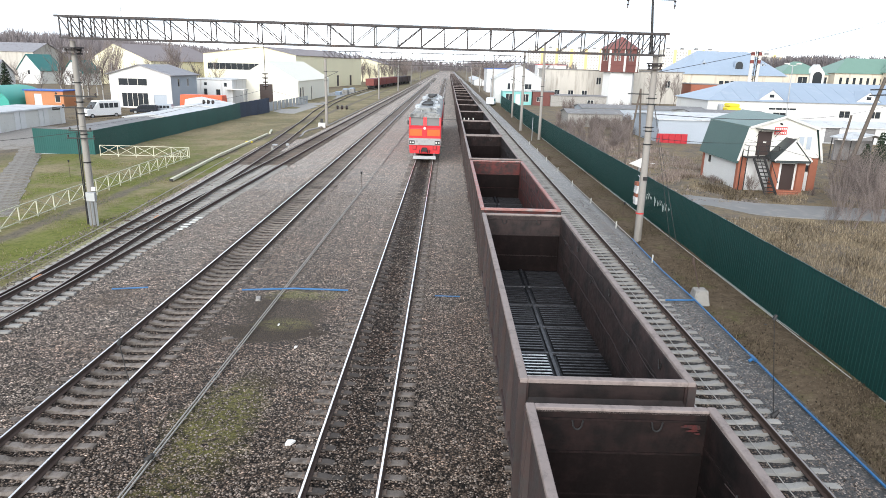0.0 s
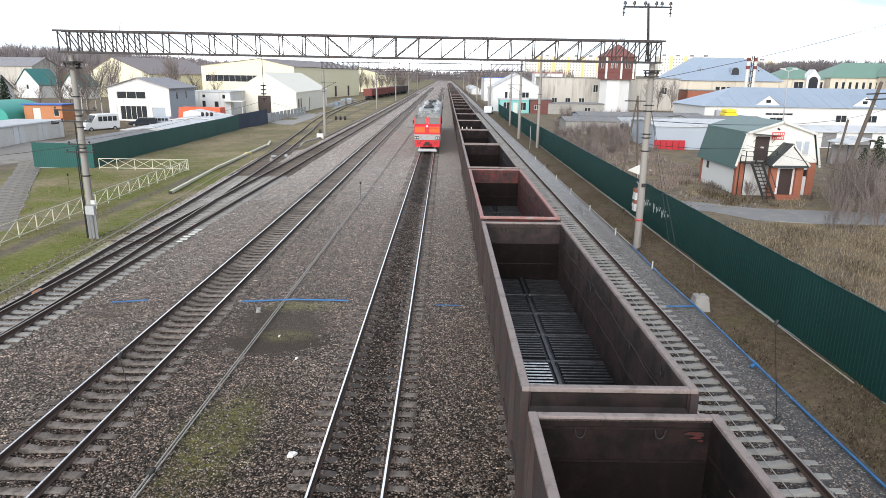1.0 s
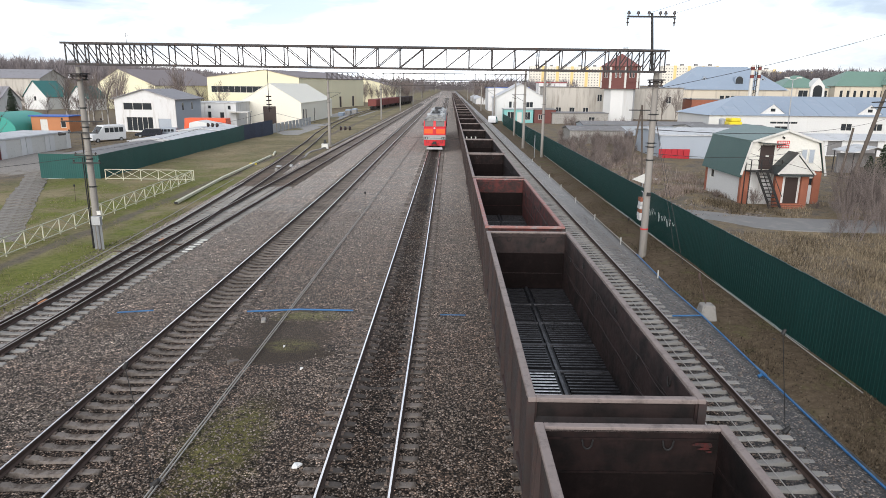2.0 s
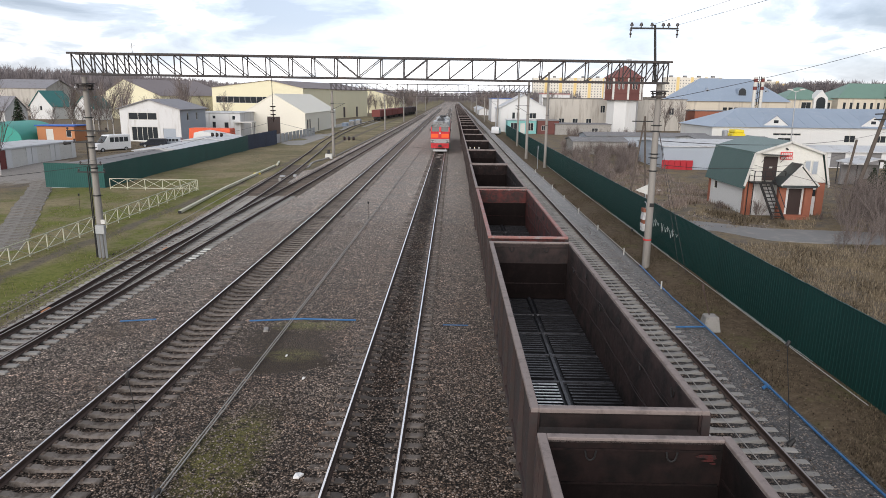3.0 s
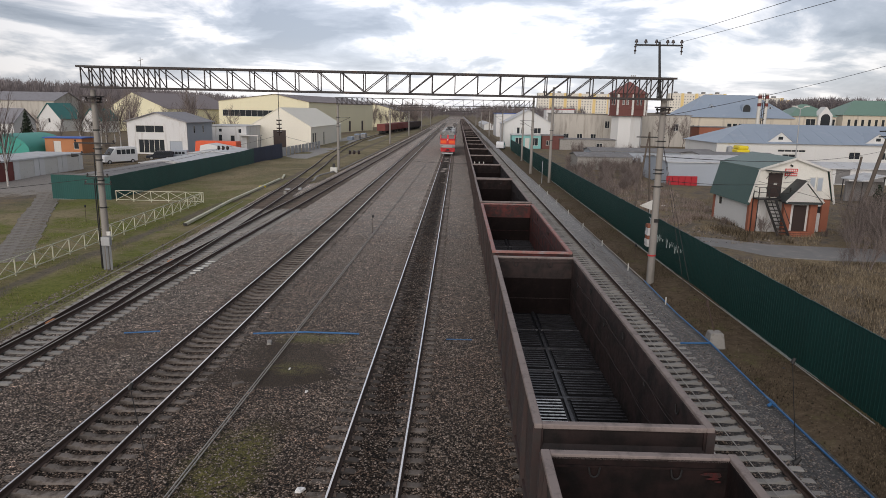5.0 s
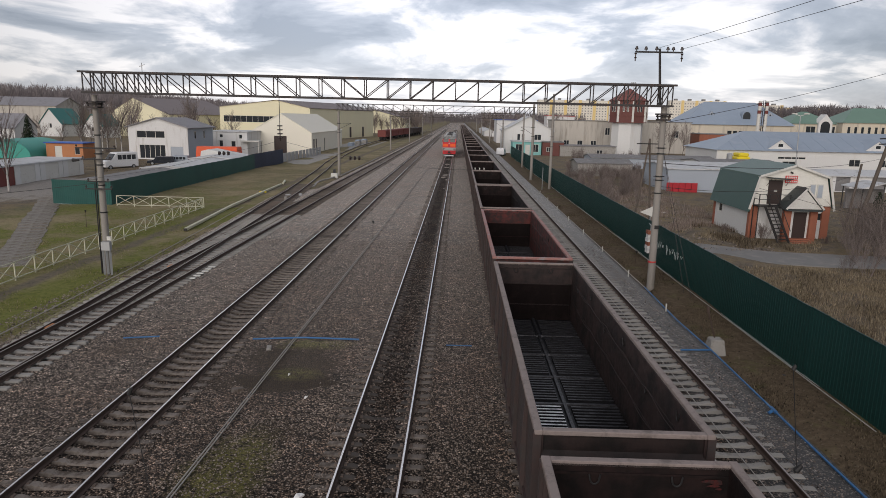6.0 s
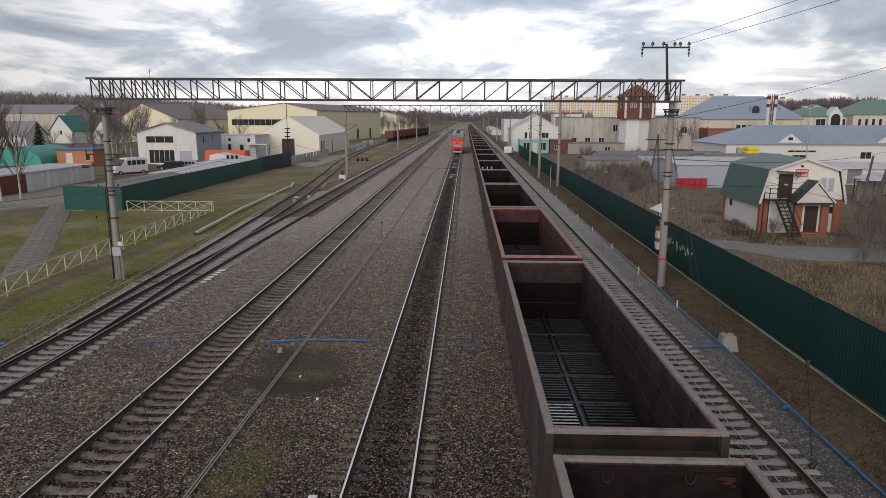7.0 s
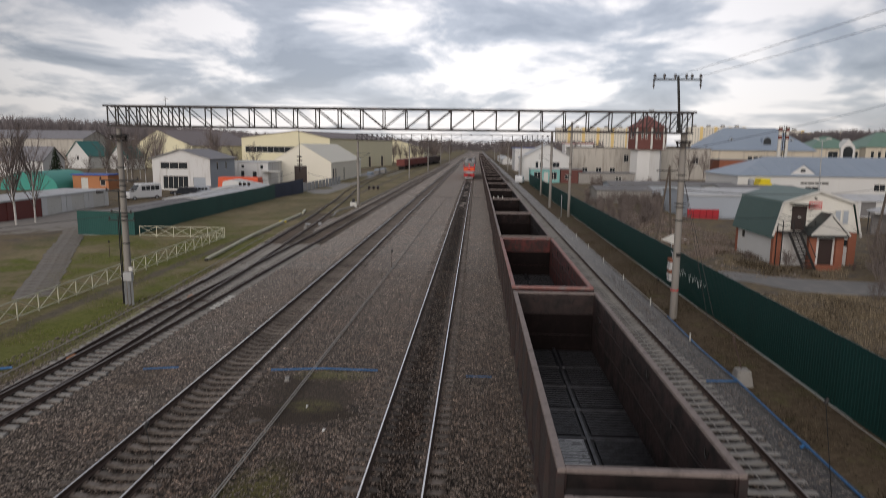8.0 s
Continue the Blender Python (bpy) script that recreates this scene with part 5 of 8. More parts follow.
# the portals and poles further down the line
portal("portal_beam", 98.5, -18.1, 11.2, 9.35, 10.3, 1.5, "dark lattice portal beam further down the line")
portal("portal_beam", 178.0, -18.6, 12.0, 8.6, 9.5, 2.2, "dark lattice portal beam far down the line")
for x, y, z1 in ((-17.9, 98.5, 9.2), (-18.3, 178, 8.6), (-17.8, 240, 8.6), (-17.6, 320, 8.6), (-17.5, 420, 8.6), (11.2, 99.6, 10.8), (11.9, 178, 8.8), (11.8, 250, 8.6), (11.8, 340, 8.6), (11.8, 440, 8.6)):
    g = concrete_pole(x, y, -0.45, z1, 0.23, 0.16, "grey concrete line pole beside the tracks", bands=(6.5, 7.8))
    bm = bmesh.new()
    bar(bm, (-0.2, -0.25, 6.9), (1.9 if x < 0 else -1.9, -0.25, 7.9), 0.05)
    bar(bm, (-0.2, -0.25, 7.9), (1.9 if x < 0 else -1.9, -0.25, 7.9), 0.04)
    part("bracket", bm, "dark", g, "dark steel bracket")
concrete_pole(12.35, 87.4, -0.45, 11.9, 0.2, 0.14, "slim grey concrete pole by the green fence", bands=(5.5, 6.8))
concrete_pole(12.35, 126, -0.45, 9.5, 0.2, 0.14, "slim grey concrete pole by the green fence", bands=(6.8,))
g = thing("stub_post", "thin pale steel tube beside the pole", "post")
bm = bmesh.new()
tube(bm, (11.2, 86, -0.6), (11.2, 86, 2.4), 0.045, n=8)
part("tube", bm, "galv", g)

# a wooden A-frame pole behind the fence
g = thing("wooden_pole", "dark wooden A-frame pole behind the fence", "line pole")
for x, tx in ((14.1, 15.0), (15.6, 15.0)):
    bm = bmesh.new()
    tube(bm, (x, 52.0, -0.6), (tx, 52.0, 7.3), 0.085, 0.065, n=8)
    part("leg", bm, "timber", g, smooth=True)
bm = bmesh.new()
bar(bm, (14.0, 51.9, 6.9), (16.2, 51.9, 6.9), 0.08)
part("crossarm", bm, "dark", g)
g = thing("wooden_pole", "leaning grey wooden pole with crossarms by the shop", "line pole", pose(30.3, 50, -0.6))
bm = bmesh.new()
tube(bm, (0, 0, -0.4), (2.3, 0.3, 9.2), 0.17, 0.12, n=10)
part("shaft", bm, "timber", g, smooth=True)
for z in (7.9, 8.3):
    bm = bmesh.new()
    bar(bm, (1.1, -0.1, z), (3.1, -0.1, z + 0.1), 0.09)
    part("crossarm", bm, "dark", g)
g = thing("wooden_pole", "short leaning wooden pole behind the shop", "line pole", pose(37.6, 63, -0.6))
bm = bmesh.new()
tube(bm, (0, 0, -0.4), (0.7, 0, 5.7), 0.13, 0.1, n=10)
part("shaft", bm, "timber", g, smooth=True)


# ---- fences ----
def sheet_mesh(width, height, mat):
    """A profiled steel sheet with shallow trapezoid ribs."""
    bm = bmesh.new()
    n = max(3, round(width / 0.2))
    prof = []
    for k in range(n):
        u = width * k / n
        d = width / n
        prof += [(u, 0), (u + 0.45 * d, 0), (u + 0.55 * d, 0.008), (u + 0.95 * d, 0.008)]
    prof.append((width, 0))
    front = [[bm.verts.new((u, -v, z)) for u, v in prof] for z in (0, height)]
    back = [[bm.verts.new((u, 0.006 - v, z)) for u, v in prof] for z in (0, height)]
    for r, flip in ((front, False), (back, True)):
        for k in range(len(prof) - 1):
            bm.faces.new((r[0][k], r[0][k + 1], r[1][k + 1], r[1][k]))
    for k in range(len(prof) - 1):
        bm.faces.new((front[1][k], front[1][k + 1], back[1][k + 1], back[1][k]))
    return made("sheet", bm, mat)


def sheet_fence(runs, z, height, mat, label, width=1.15, grow=None):
    g = thing("sheet_fence", label, "fence")
    me = sheet_mesh(width, height, mat)
    edge = bmesh.new()
    box(edge, 0, width, -0.025, 0.02, height, height + 0.03)
    edge_me = made("top_strip", edge, mat)
    foot = bmesh.new()
    box(foot, 0, width, -0.03, 0.02, 0.0, 0.06)
    foot_me = made("foot_strip", foot, "fence_edge")
    for (xa, ya), (xb, yb) in zip(runs, runs[1:]):
        d = math.hypot(xb - xa, yb - ya)
        n = max(1, round(d / width))
        turn = math.atan2(yb - ya, xb - xa)
        for k in range(n):
            f = k / n
            wob = 0.008 * math.sin(2.7 * k)
            tall = 1.0 if grow is None else float(np.interp(ya + (yb - ya) * f, *grow))
            m = Matrix.Translation((xa + (xb - xa) * f, ya + (yb - ya) * f, z + wob)) @ Matrix.Rotation(turn, 4, "Z") @ Matrix.Diagonal((d / n / width, 1, tall, 1))
            sheet = hang("sheet", me, g, m)
            hang("top_strip", edge_me, sheet)
            hang("foot_strip", foot_me, sheet)
    return g


sheet_fence([(13.0, 6), (13.0, 44.6)][::-1], -0.52, 2.62, "green_fence", "dark green profiled-sheet fence along the railway")
sheet_fence([(13.05, 44.6), (13.05, 162)][::-1], -0.52, 2.58, "green_fence", "dark green profiled-sheet fence further along the railway")
rising = ((62, 100, 121), (0.95, 0.93, 1.08))
sheet_fence([(-39.3, 62.2), (-33.2, 61.6), (-33.5, 69), (-33.7, 108)], -0.45, 2.5, "teal_fence", "dark green profiled-sheet fence round the yard", grow=rising)
sheet_fence([(-33.7, 108), (-32.4, 121)], -0.45, 2.5, "navy_fence", "dark navy profiled-sheet fence ending the yard", grow=rising)
# striped cabinet hung on the fence
g = thing("meter_cabinet", "white and pale red striped cabinet hung on the green fence", "cabinet")
for k in range(6):
    bm = bmesh.new()
    box(bm, 12.6 - 0.03 * (k % 2), 12.94, 42.2, 42.78, 0.12 + 0.25 * k, 0.12 + 0.25 * k + 0.23, 0.008)
    part("panel", bm, "brick_red" if k in (2, 5) else "white_grey", g)
bm = bmesh.new()
bent(bm, [(12.75, 42.3, 1.6), (12.75, 42.3, 1.95), (12.75, 42.6, 2.0), (12.75, 42.7, 2.0)], 0.03)
part("bracket", bm, "galv", g)
g = thing("sheet_board", "white sheet-metal board standing behind the fence", "board")
bm = bmesh.new()
slab(bm, [(13.12, 2.25), (14.1, 2.72), (14.1, 1.9)], 46.4, 46.46)
part("sheet", bm, "white_paint", g)
bm = bmesh.new()
tube(bm, (13.9, 46.55, -0.7), (13.9, 46.55, 2.6), 0.04, n=6)
part("post", bm, "galv", g)
# sprayed marks on the fence, as plain strokes
g = thing("sprayed_marks", "pale sprayed strokes on the green fence", "graffiti")
for k in range(9):
    y = 41.2 - 0.5 * k - (0.4 if k > 2 else 0)
    for s in (-1, 1):
        bm = bmesh.new()
        bar(bm, (12.965, y + 0.1 * (k % 2), 0.62 + 0.13 * (k % 3)), (12.965, y - 0.16 * s + 0.05 * (k % 4), 1.05 + 0.12 * (k % 2)), 0.012, 0.03)
        part("stroke", bm, "chalk", g)
# stay wires in front of the fence
for y, q in ((37.6, (12.3, 34.0, -0.4)), (36.2, (12.4, 33.2, -0.4))):
    cable((11.0, 35.4, 7.0), q, 0.0, 0.012, "taut steel stay wire", "truss", 4)


def lattice_railing(a, b, z, h, step=1.7):
    """A low white railing with crossed bars."""
    g = thing("lattice_railing", "low yellowed-white steel railing with crossed bars", "railing", group="white railings")
    a, b = Vector(a), Vector(b)
    n = max(1, round((b - a).length / step))
    for zz in (z + 0.18, z + h):
        bm = bmesh.new()
        bar(bm, (a.x, a.y, zz), (b.x, b.y, zz), 0.045)
        part("rail", bm, "cream_rail", g)
    for k in range(n + 1):
        p = a.lerp(b, k / n)
        bm = bmesh.new()
        bar(bm, (p.x, p.y, z - 0.25), (p.x, p.y, z + h), 0.055)
        part("post", bm, "cream_rail", g)
        if k < n:
            q = a.lerp(b, (k + 1) / n)
            for z0, z1 in ((z + 0.18, z + h), (z + h, z + 0.18)):
                bm = bmesh.new()
                bar(bm, (p.x, p.y, z0), (q.x, q.y, z1), 0.034)
                part("brace", bm, "cream_rail", g)
    return g


lattice_railing((-23.0, 26, 0), (-24.0, 60.5, 0), -0.38, 1.05)
lattice_railing((-32.4, 61.0, 0), (-24.0, 60.9, 0), -0.38, 1.05)

# a footpath of old concrete slabs towards the garages
g = thing("footpath", "narrow footpath of worn grey concrete slabs in the turf", "footpath", kind="structure")
for k in range(30):
    f = k / 29
    x, y = -26.0 - 15.4 * f, 36.4 + 28.6 * f
    bm = bmesh.new()
    box(bm, -1.0 - 0.03 * (k % 3), 1.0 + 0.03 * (k % 4), -0.56, 0.545, -0.12, 0.045, 0.01)
    part("slab", bm, "path_slab", g, m=pose(x + 0.05 * math.sin(3.1 * k), y, float(ground_z(np.float64(x), np.float64(y))), 0.3 * math.sin(2 * k), 0.3 * math.cos(5 * k), 28.3 + 0.6 * math.sin(1.7 * k)))

# ---- lineside odds and ends ----
g = thing("cable_trough", "pale concrete cable trough lying in the grass", "cable trough")
for (xa, ya), (xb, yb) in (((-20.75, 48.8), (-21.9, 63)), ((-21.9, 63), (-22.6, 83)), ((-22.6, 84), (-23.4, 88))):
    bm = bmesh.new()
    bar(bm, (xa, ya, -0.24), (xb, yb, -0.23), 0.24, 0.22)
    part("trough_section", bm, "cream_rail", g, bevel=0.03)
# solid black plate drawn as the shaded hollow at the trough's end
bm = bmesh.new()
bar(bm, (-20.75, 48.75, -0.25), (-20.75, 48.79, -0.25), 0.26, 0.2)
part("end_plate", bm, "dark", g, "black plate in place of the shaded open end")


def post_with_weed(x, y, z, h, label):
    g = thing("marker_stake", label, "stake")
    bm = bmesh.new()
    tube(bm, (x, y, z - 0.1), (x + 0.03, y, z + h), 0.02, 0.014, n=6)
    part("rod", bm, "rail", g)
    bm = bmesh.new()
    tube(bm, (x + 0.03, y, z + h - 0.12), (x + 0.03, y, z + h + 0.05), 0.05, 0.07, n=8)
    part("cap", bm, "dark", g)
    return g


post_with_weed(-6.1, 47.0, -0.25, 1.25, "thin rusty rod with a dark cap between the tracks")
post_with_weed(12.2, 22.9, -0.5, 0.0, "short rusty stub by the fence foot")
post_with_weed(-28.9, 49.6, -0.4, 1.3, "thin rusty rod in the turf")
post_with_weed(11.4, 40.5, -0.45, 1.0, "thin pale rod by the fence")
# low posts and boxes by the turnout
g = thing("point_motor", "pale switch motor and boxes beside the turnout", "point motor")
for x, y, sx, sy, h, mat in ((-18.7, 71.5, 0.3, 0.25, 0.2, "galv"), (-22.4, 74.5, 0.4, 0.2, 0.12, "yellow"), (-18.0, 67.8, 0.16, 0.2, 0.4, "concrete"), (-17.4, 71.8, 0.18, 0.2, 0.3, "galv")):
    bm = bmesh.new()
    box(bm, x - sx, x + sx, y - sy, y + sy, -0.45, -0.3 + h, 0.03)
    part("housing", bm, mat, g, bevel=0.02)
g = thing("cable_box", "pale concrete cable box at the pole foot", "cable box")
bm = bmesh.new()
box(bm, -18.6, -17.6, 95.4, 96.0, -0.5, 0.25, 0.03)
part("housing", bm, "white_paint", g)
bm = bmesh.new()
box(bm, -18.3, -17.9, 95.5, 95.9, 0.25, 0.8, 0.04)
part("lid", bm, "dark", g)
g = thing("cable_run", "pale cable covers winding beside the track", "cable cover")
for k in range(9):
    bm = bmesh.new()
    y = 78 + 2.0 * k
    bar(bm, (-18.6 + 0.35 * math.sin(0.9 * k) + 0.02 * k, y, -0.3), (-18.6 + 0.35 * math.sin(0.9 * (k + 1)) + 0.02 * k, y + 1.9, -0.3), 0.3, 0.16)
    part("cover", bm, "concrete", g)
g = thing("white_kerb_line", "long whitewashed kerb of cable covers along the siding", "cable cover")
for k in range(24):
    bm = bmesh.new()
    y = 98 + 4 * k
    bar(bm, (main_x(y) - 2.6, y, -0.28), (main_x(y + 4) - 2.6, y + 3.9, -0.3), 0.16, 0.14)
    part("cover", bm, "concrete", g)

# pale lines of cable across the bed
for a, b, z in (((-6.55, 9.0), (-6.3, 24.6), -0.18), ((-6.3, 24.6), (-5.97, 45.3), -0.18), ((-5.97, 45.3), (-5.2, 110), -0.18)):
    for o in (-0.042, 0.042):
        cable((a[0] + o, a[1], z), (b[0] + o, b[1], z), 0.0, 0.021, "pale thin cable of a pair laid along the ballast", "rope", 8)
cable((-18.1, 24, -0.28), (-18.6, 36, -0.28), 0.0, 0.025, "pale thin cable along the turf edge", "rope", 6)
cable((-18.6, 36, -0.28), (-20.6, 62, -0.28), 0.0, 0.025, "pale thin cable along the turf edge", "rope", 6)
cable((-17.8, 8, -0.28), (-18.1, 24, -0.28), 0.0, 0.025, "pale thin cable along the turf edge", "rope", 6)
cable((7.72, 8, -0.13), (7.98, 60, -0.13), 0.0, 0.014, "thin cable laid along the sleepers", "rope", 10)
cable((12.5, 18, -0.2), (12.6, 86, -0.2), 0.0, 0.02, "pale thin cable along the fence foot", "rope", 10)


def pipe(points, r, label):
    g = thing("blue_pipe", label, "pipe", group="blue plastic pipes")
    for p, q in zip(points, points[1:]):
        bm = bmesh.new()
        tube(bm, p, q, r, n=10)
        part("pipe_length", bm, "blue_pipe", g, smooth=True)
    return g


main_pipe = pipe([(10.05, 9, -0.2), (10.04, 16, -0.17), (10.03, 19.4, -0.12), (10.12, 24.5, -0.12), (10.08, 28.4, -0.15), (10.3, 34.4, -0.2)], 0.034, "blue plastic pipe lying along the track edge")
bm = bmesh.new()
tube(bm, (10.03, 18.95, -0.125), (10.035, 19.3, -0.12), 0.055, n=10)
tube(bm, (10.0, 19.1, -0.13), (9.86, 19.06, -0.2), 0.05, n=8)
part("coupling", bm, "blue_pipe", main_pipe, "blue pipe coupling with a side outlet", smooth=True)
pipe([(8.95, 24.5, -0.16), (10.12, 24.5, -0.13)], 0.035, "short blue pipe branching to the track")
pipe([(-7.95, 24.5, -0.2), (-5.9, 24.72, -0.16), (-3.75, 24.75, -0.19)], 0.036, "blue plastic pipe lying across the ballast")
pipe([(-0.25, 24.4, -0.2), (0.75, 24.4, -0.2)], 0.022, "short dark-blue pipe under the train edge")
pipe([(-13.0, 24.2, -0.2), (-11.7, 24.5, -0.2)], 0.03, "short blue pipe end in the ballast")
pipe([(-19.6, 23.6, -0.3), (-18.2, 24.0, -0.22)], 0.05, "short blue pipe end at the turf edge")
for y in np.arange(30, 86, 7.0):
    g = thing("pipe_bracket", "small white marker peg by the pipe", "peg", group="white pegs")
    bm = bmesh.new()
    tube(bm, (10.08, y, -0.45), (10.08, y, 0.15), 0.035, n=6)
    part("peg", bm, "white_paint", g)
cable((10.3, 34.4, -0.2), (10.2, 90, -0.2), 0.0, 0.03, "pale thin pipe along the track edge", "rope", 10)
g = thing("concrete_block", "stained concrete footing with a rusty rod", "concrete block")
bm = bmesh.new()
box(bm, 10.24, 10.94, 24.9, 25.6, -0.55, 0.1, 0.1)
part("block", bm, "concrete", g, bevel=0.04)
bm = bmesh.new()
tube(bm, (10.55, 25.3, 0.1), (10.3, 25.6, 1.15), 0.025, n=6)
tube(bm, (10.3, 25.55, 1.05), (10.3, 25.65, 1.3), 0.06, n=8)
part("rod", bm, "rail", g)
for x, y, lx, ly, top in ((-6.5, 12.9, -0.55, 0.3, 2.56), (9.04, 15.65, -0.47, 0.0, 2.6)):
    g = thing("clamp_stake", "thin black rod with a clamp and dangling wire", "stake", group="thin black stakes")
    bm = bmesh.new()
    tube(bm, (x, y, -0.4), (x + lx, y + ly, top), 0.011, n=5)
    part("rod", bm, "dark", g)
    bm = bmesh.new()
    tube(bm, (x - 0.06, y, -0.22), (x + 0.08, y, -0.05), 0.09, 0.05, n=8)
    part("foot", bm, "dark", g)
    bm = bmesh.new()
    tube(bm, (x + lx, y + ly, top - 0.05), (x + lx + 0.05, y + ly, top + 0.08), 0.055, 0.04, n=8)
    part("clamp", bm, "dark", g)
for x, y, s in ((-3.5, 13.75, 0.12), (-4.6, 19.2, 0.05), (-5.6, 21.0, 0.035), (24, 53.5, 0.15), (18.5, 60, 0.2), (21, 66, 0.25), (19.4, 63, 0.2)):
    bm = bmesh.new()
    v = [(-s, -s * 0.5, 0), (s * 0.2, -s * 0.8, 0.03), (s, s * 0.2, 0.05), (0.1 * s, s * 0.9, 0.02), (-0.7 * s, 0.5 * s, 0.04)]
    f = face(bm, v)
    ex = bmesh.ops.extrude_face_region(bm, geom=[f])
    for e in ex["geom"]:
        if isinstance(e, bmesh.types.BMVert):
            e.co.z += 0.05
    single("litter_scrap", bm, "paper", "crumpled white scrap of litter on the ground", "litter", "scraps of litter", m=pose(x, y, -0.24 if x < 10 else -0.44))


for x, y, sx, sy, turn, mat, lab in ((-7.05, 23.6, 0.1, 0.2, 12, "concrete", "pale broken concrete piece on the ballast"), (-6.95, 19.7, 0.2, 0.12, 24, "sleeper", "flat stone slab at the edge of the silted hollow")):
    bm = bmesh.new()
    box(bm, -sx, sx, -sy, sy, -0.05, 0.07, 0.02)
    single("concrete_scrap", bm, mat, lab, "rubble", m=pose(x, y, -0.24, 2, 3, turn), bevel=0.012)


# ---- buildings ----
def wall_mesh(length, height, thick, holes, mat):
    """A wall with its openings cut through; u runs along it, outside faces -y."""
    us = sorted({0.0, length} | {u for h in holes for u in (h[0], h[0] + h[2])})
    zs = sorted({0.0, height} | {z for h in holes for z in (h[1], h[1] + h[3])})
    bm = bmesh.new()
    for u0, u1 in zip(us, us[1:]):
        for z0, z1 in zip(zs, zs[1:]):
            cu, cz = (u0 + u1) / 2, (z0 + z1) / 2
            if any(h[0] < cu < h[0] + h[2] and h[1] < cz < h[1] + h[3] for h in holes):
                continue
            face(bm, [(u0, 0, z0), (u1, 0, z0), (u1, 0, z1), (u0, 0, z1)])
            face(bm, [(u0, thick, z1), (u1, thick, z1), (u1, thick, z0), (u0, thick, z0)])
    for u, z, w, h, *_ in holes:
        for a, b in (((u, z), (u + w, z)), ((u + w, z), (u + w, z + h)), ((u + w, z + h), (u, z + h)), ((u, z + h), (u, z))):
            face(bm, [(a[0], 0, a[1]), (b[0], 0, b[1]), (b[0], thick, b[1]), (a[0], thick, a[1])])
    for a, b in (((0, 0), (0, height)), ((length, 0), (length, height)), ((0, height), (length, height))):
        face(bm, [(a[0], 0, a[1]), (b[0], 0, b[1]), (b[0], thick, b[1]), (a[0], thick, a[1])])
    bmesh.ops.remove_doubles(bm, verts=bm.verts[:], dist=1e-4)
    return made("wall", bm, mat)


WINDOWS = {}


def window_meshes(w, h, bars):
    key = (round(w, 2), round(h, 2), bars)
    if key not in WINDOWS:
        fr = bmesh.new()
        t = min(0.08, w * 0.08)
        box(fr, 0, w, 0.05, 0.12, 0, t)
        box(fr, 0, w, 0.05, 0.12, h - t, h)
        for k in range(bars + 2):
            x = (w - t) * k / (bars + 1)
            box(fr, x, x + t, 0.052, 0.118, t, h - t)
        pane = bmesh.new()
        box(pane, t * 0.5, w - t * 0.5, 0.08, 0.095, t * 0.5, h - t * 0.5)
        WINDOWS[key] = made("window", fr, "white_paint"), made("pane", pane, "glass")
    return WINDOWS[key]


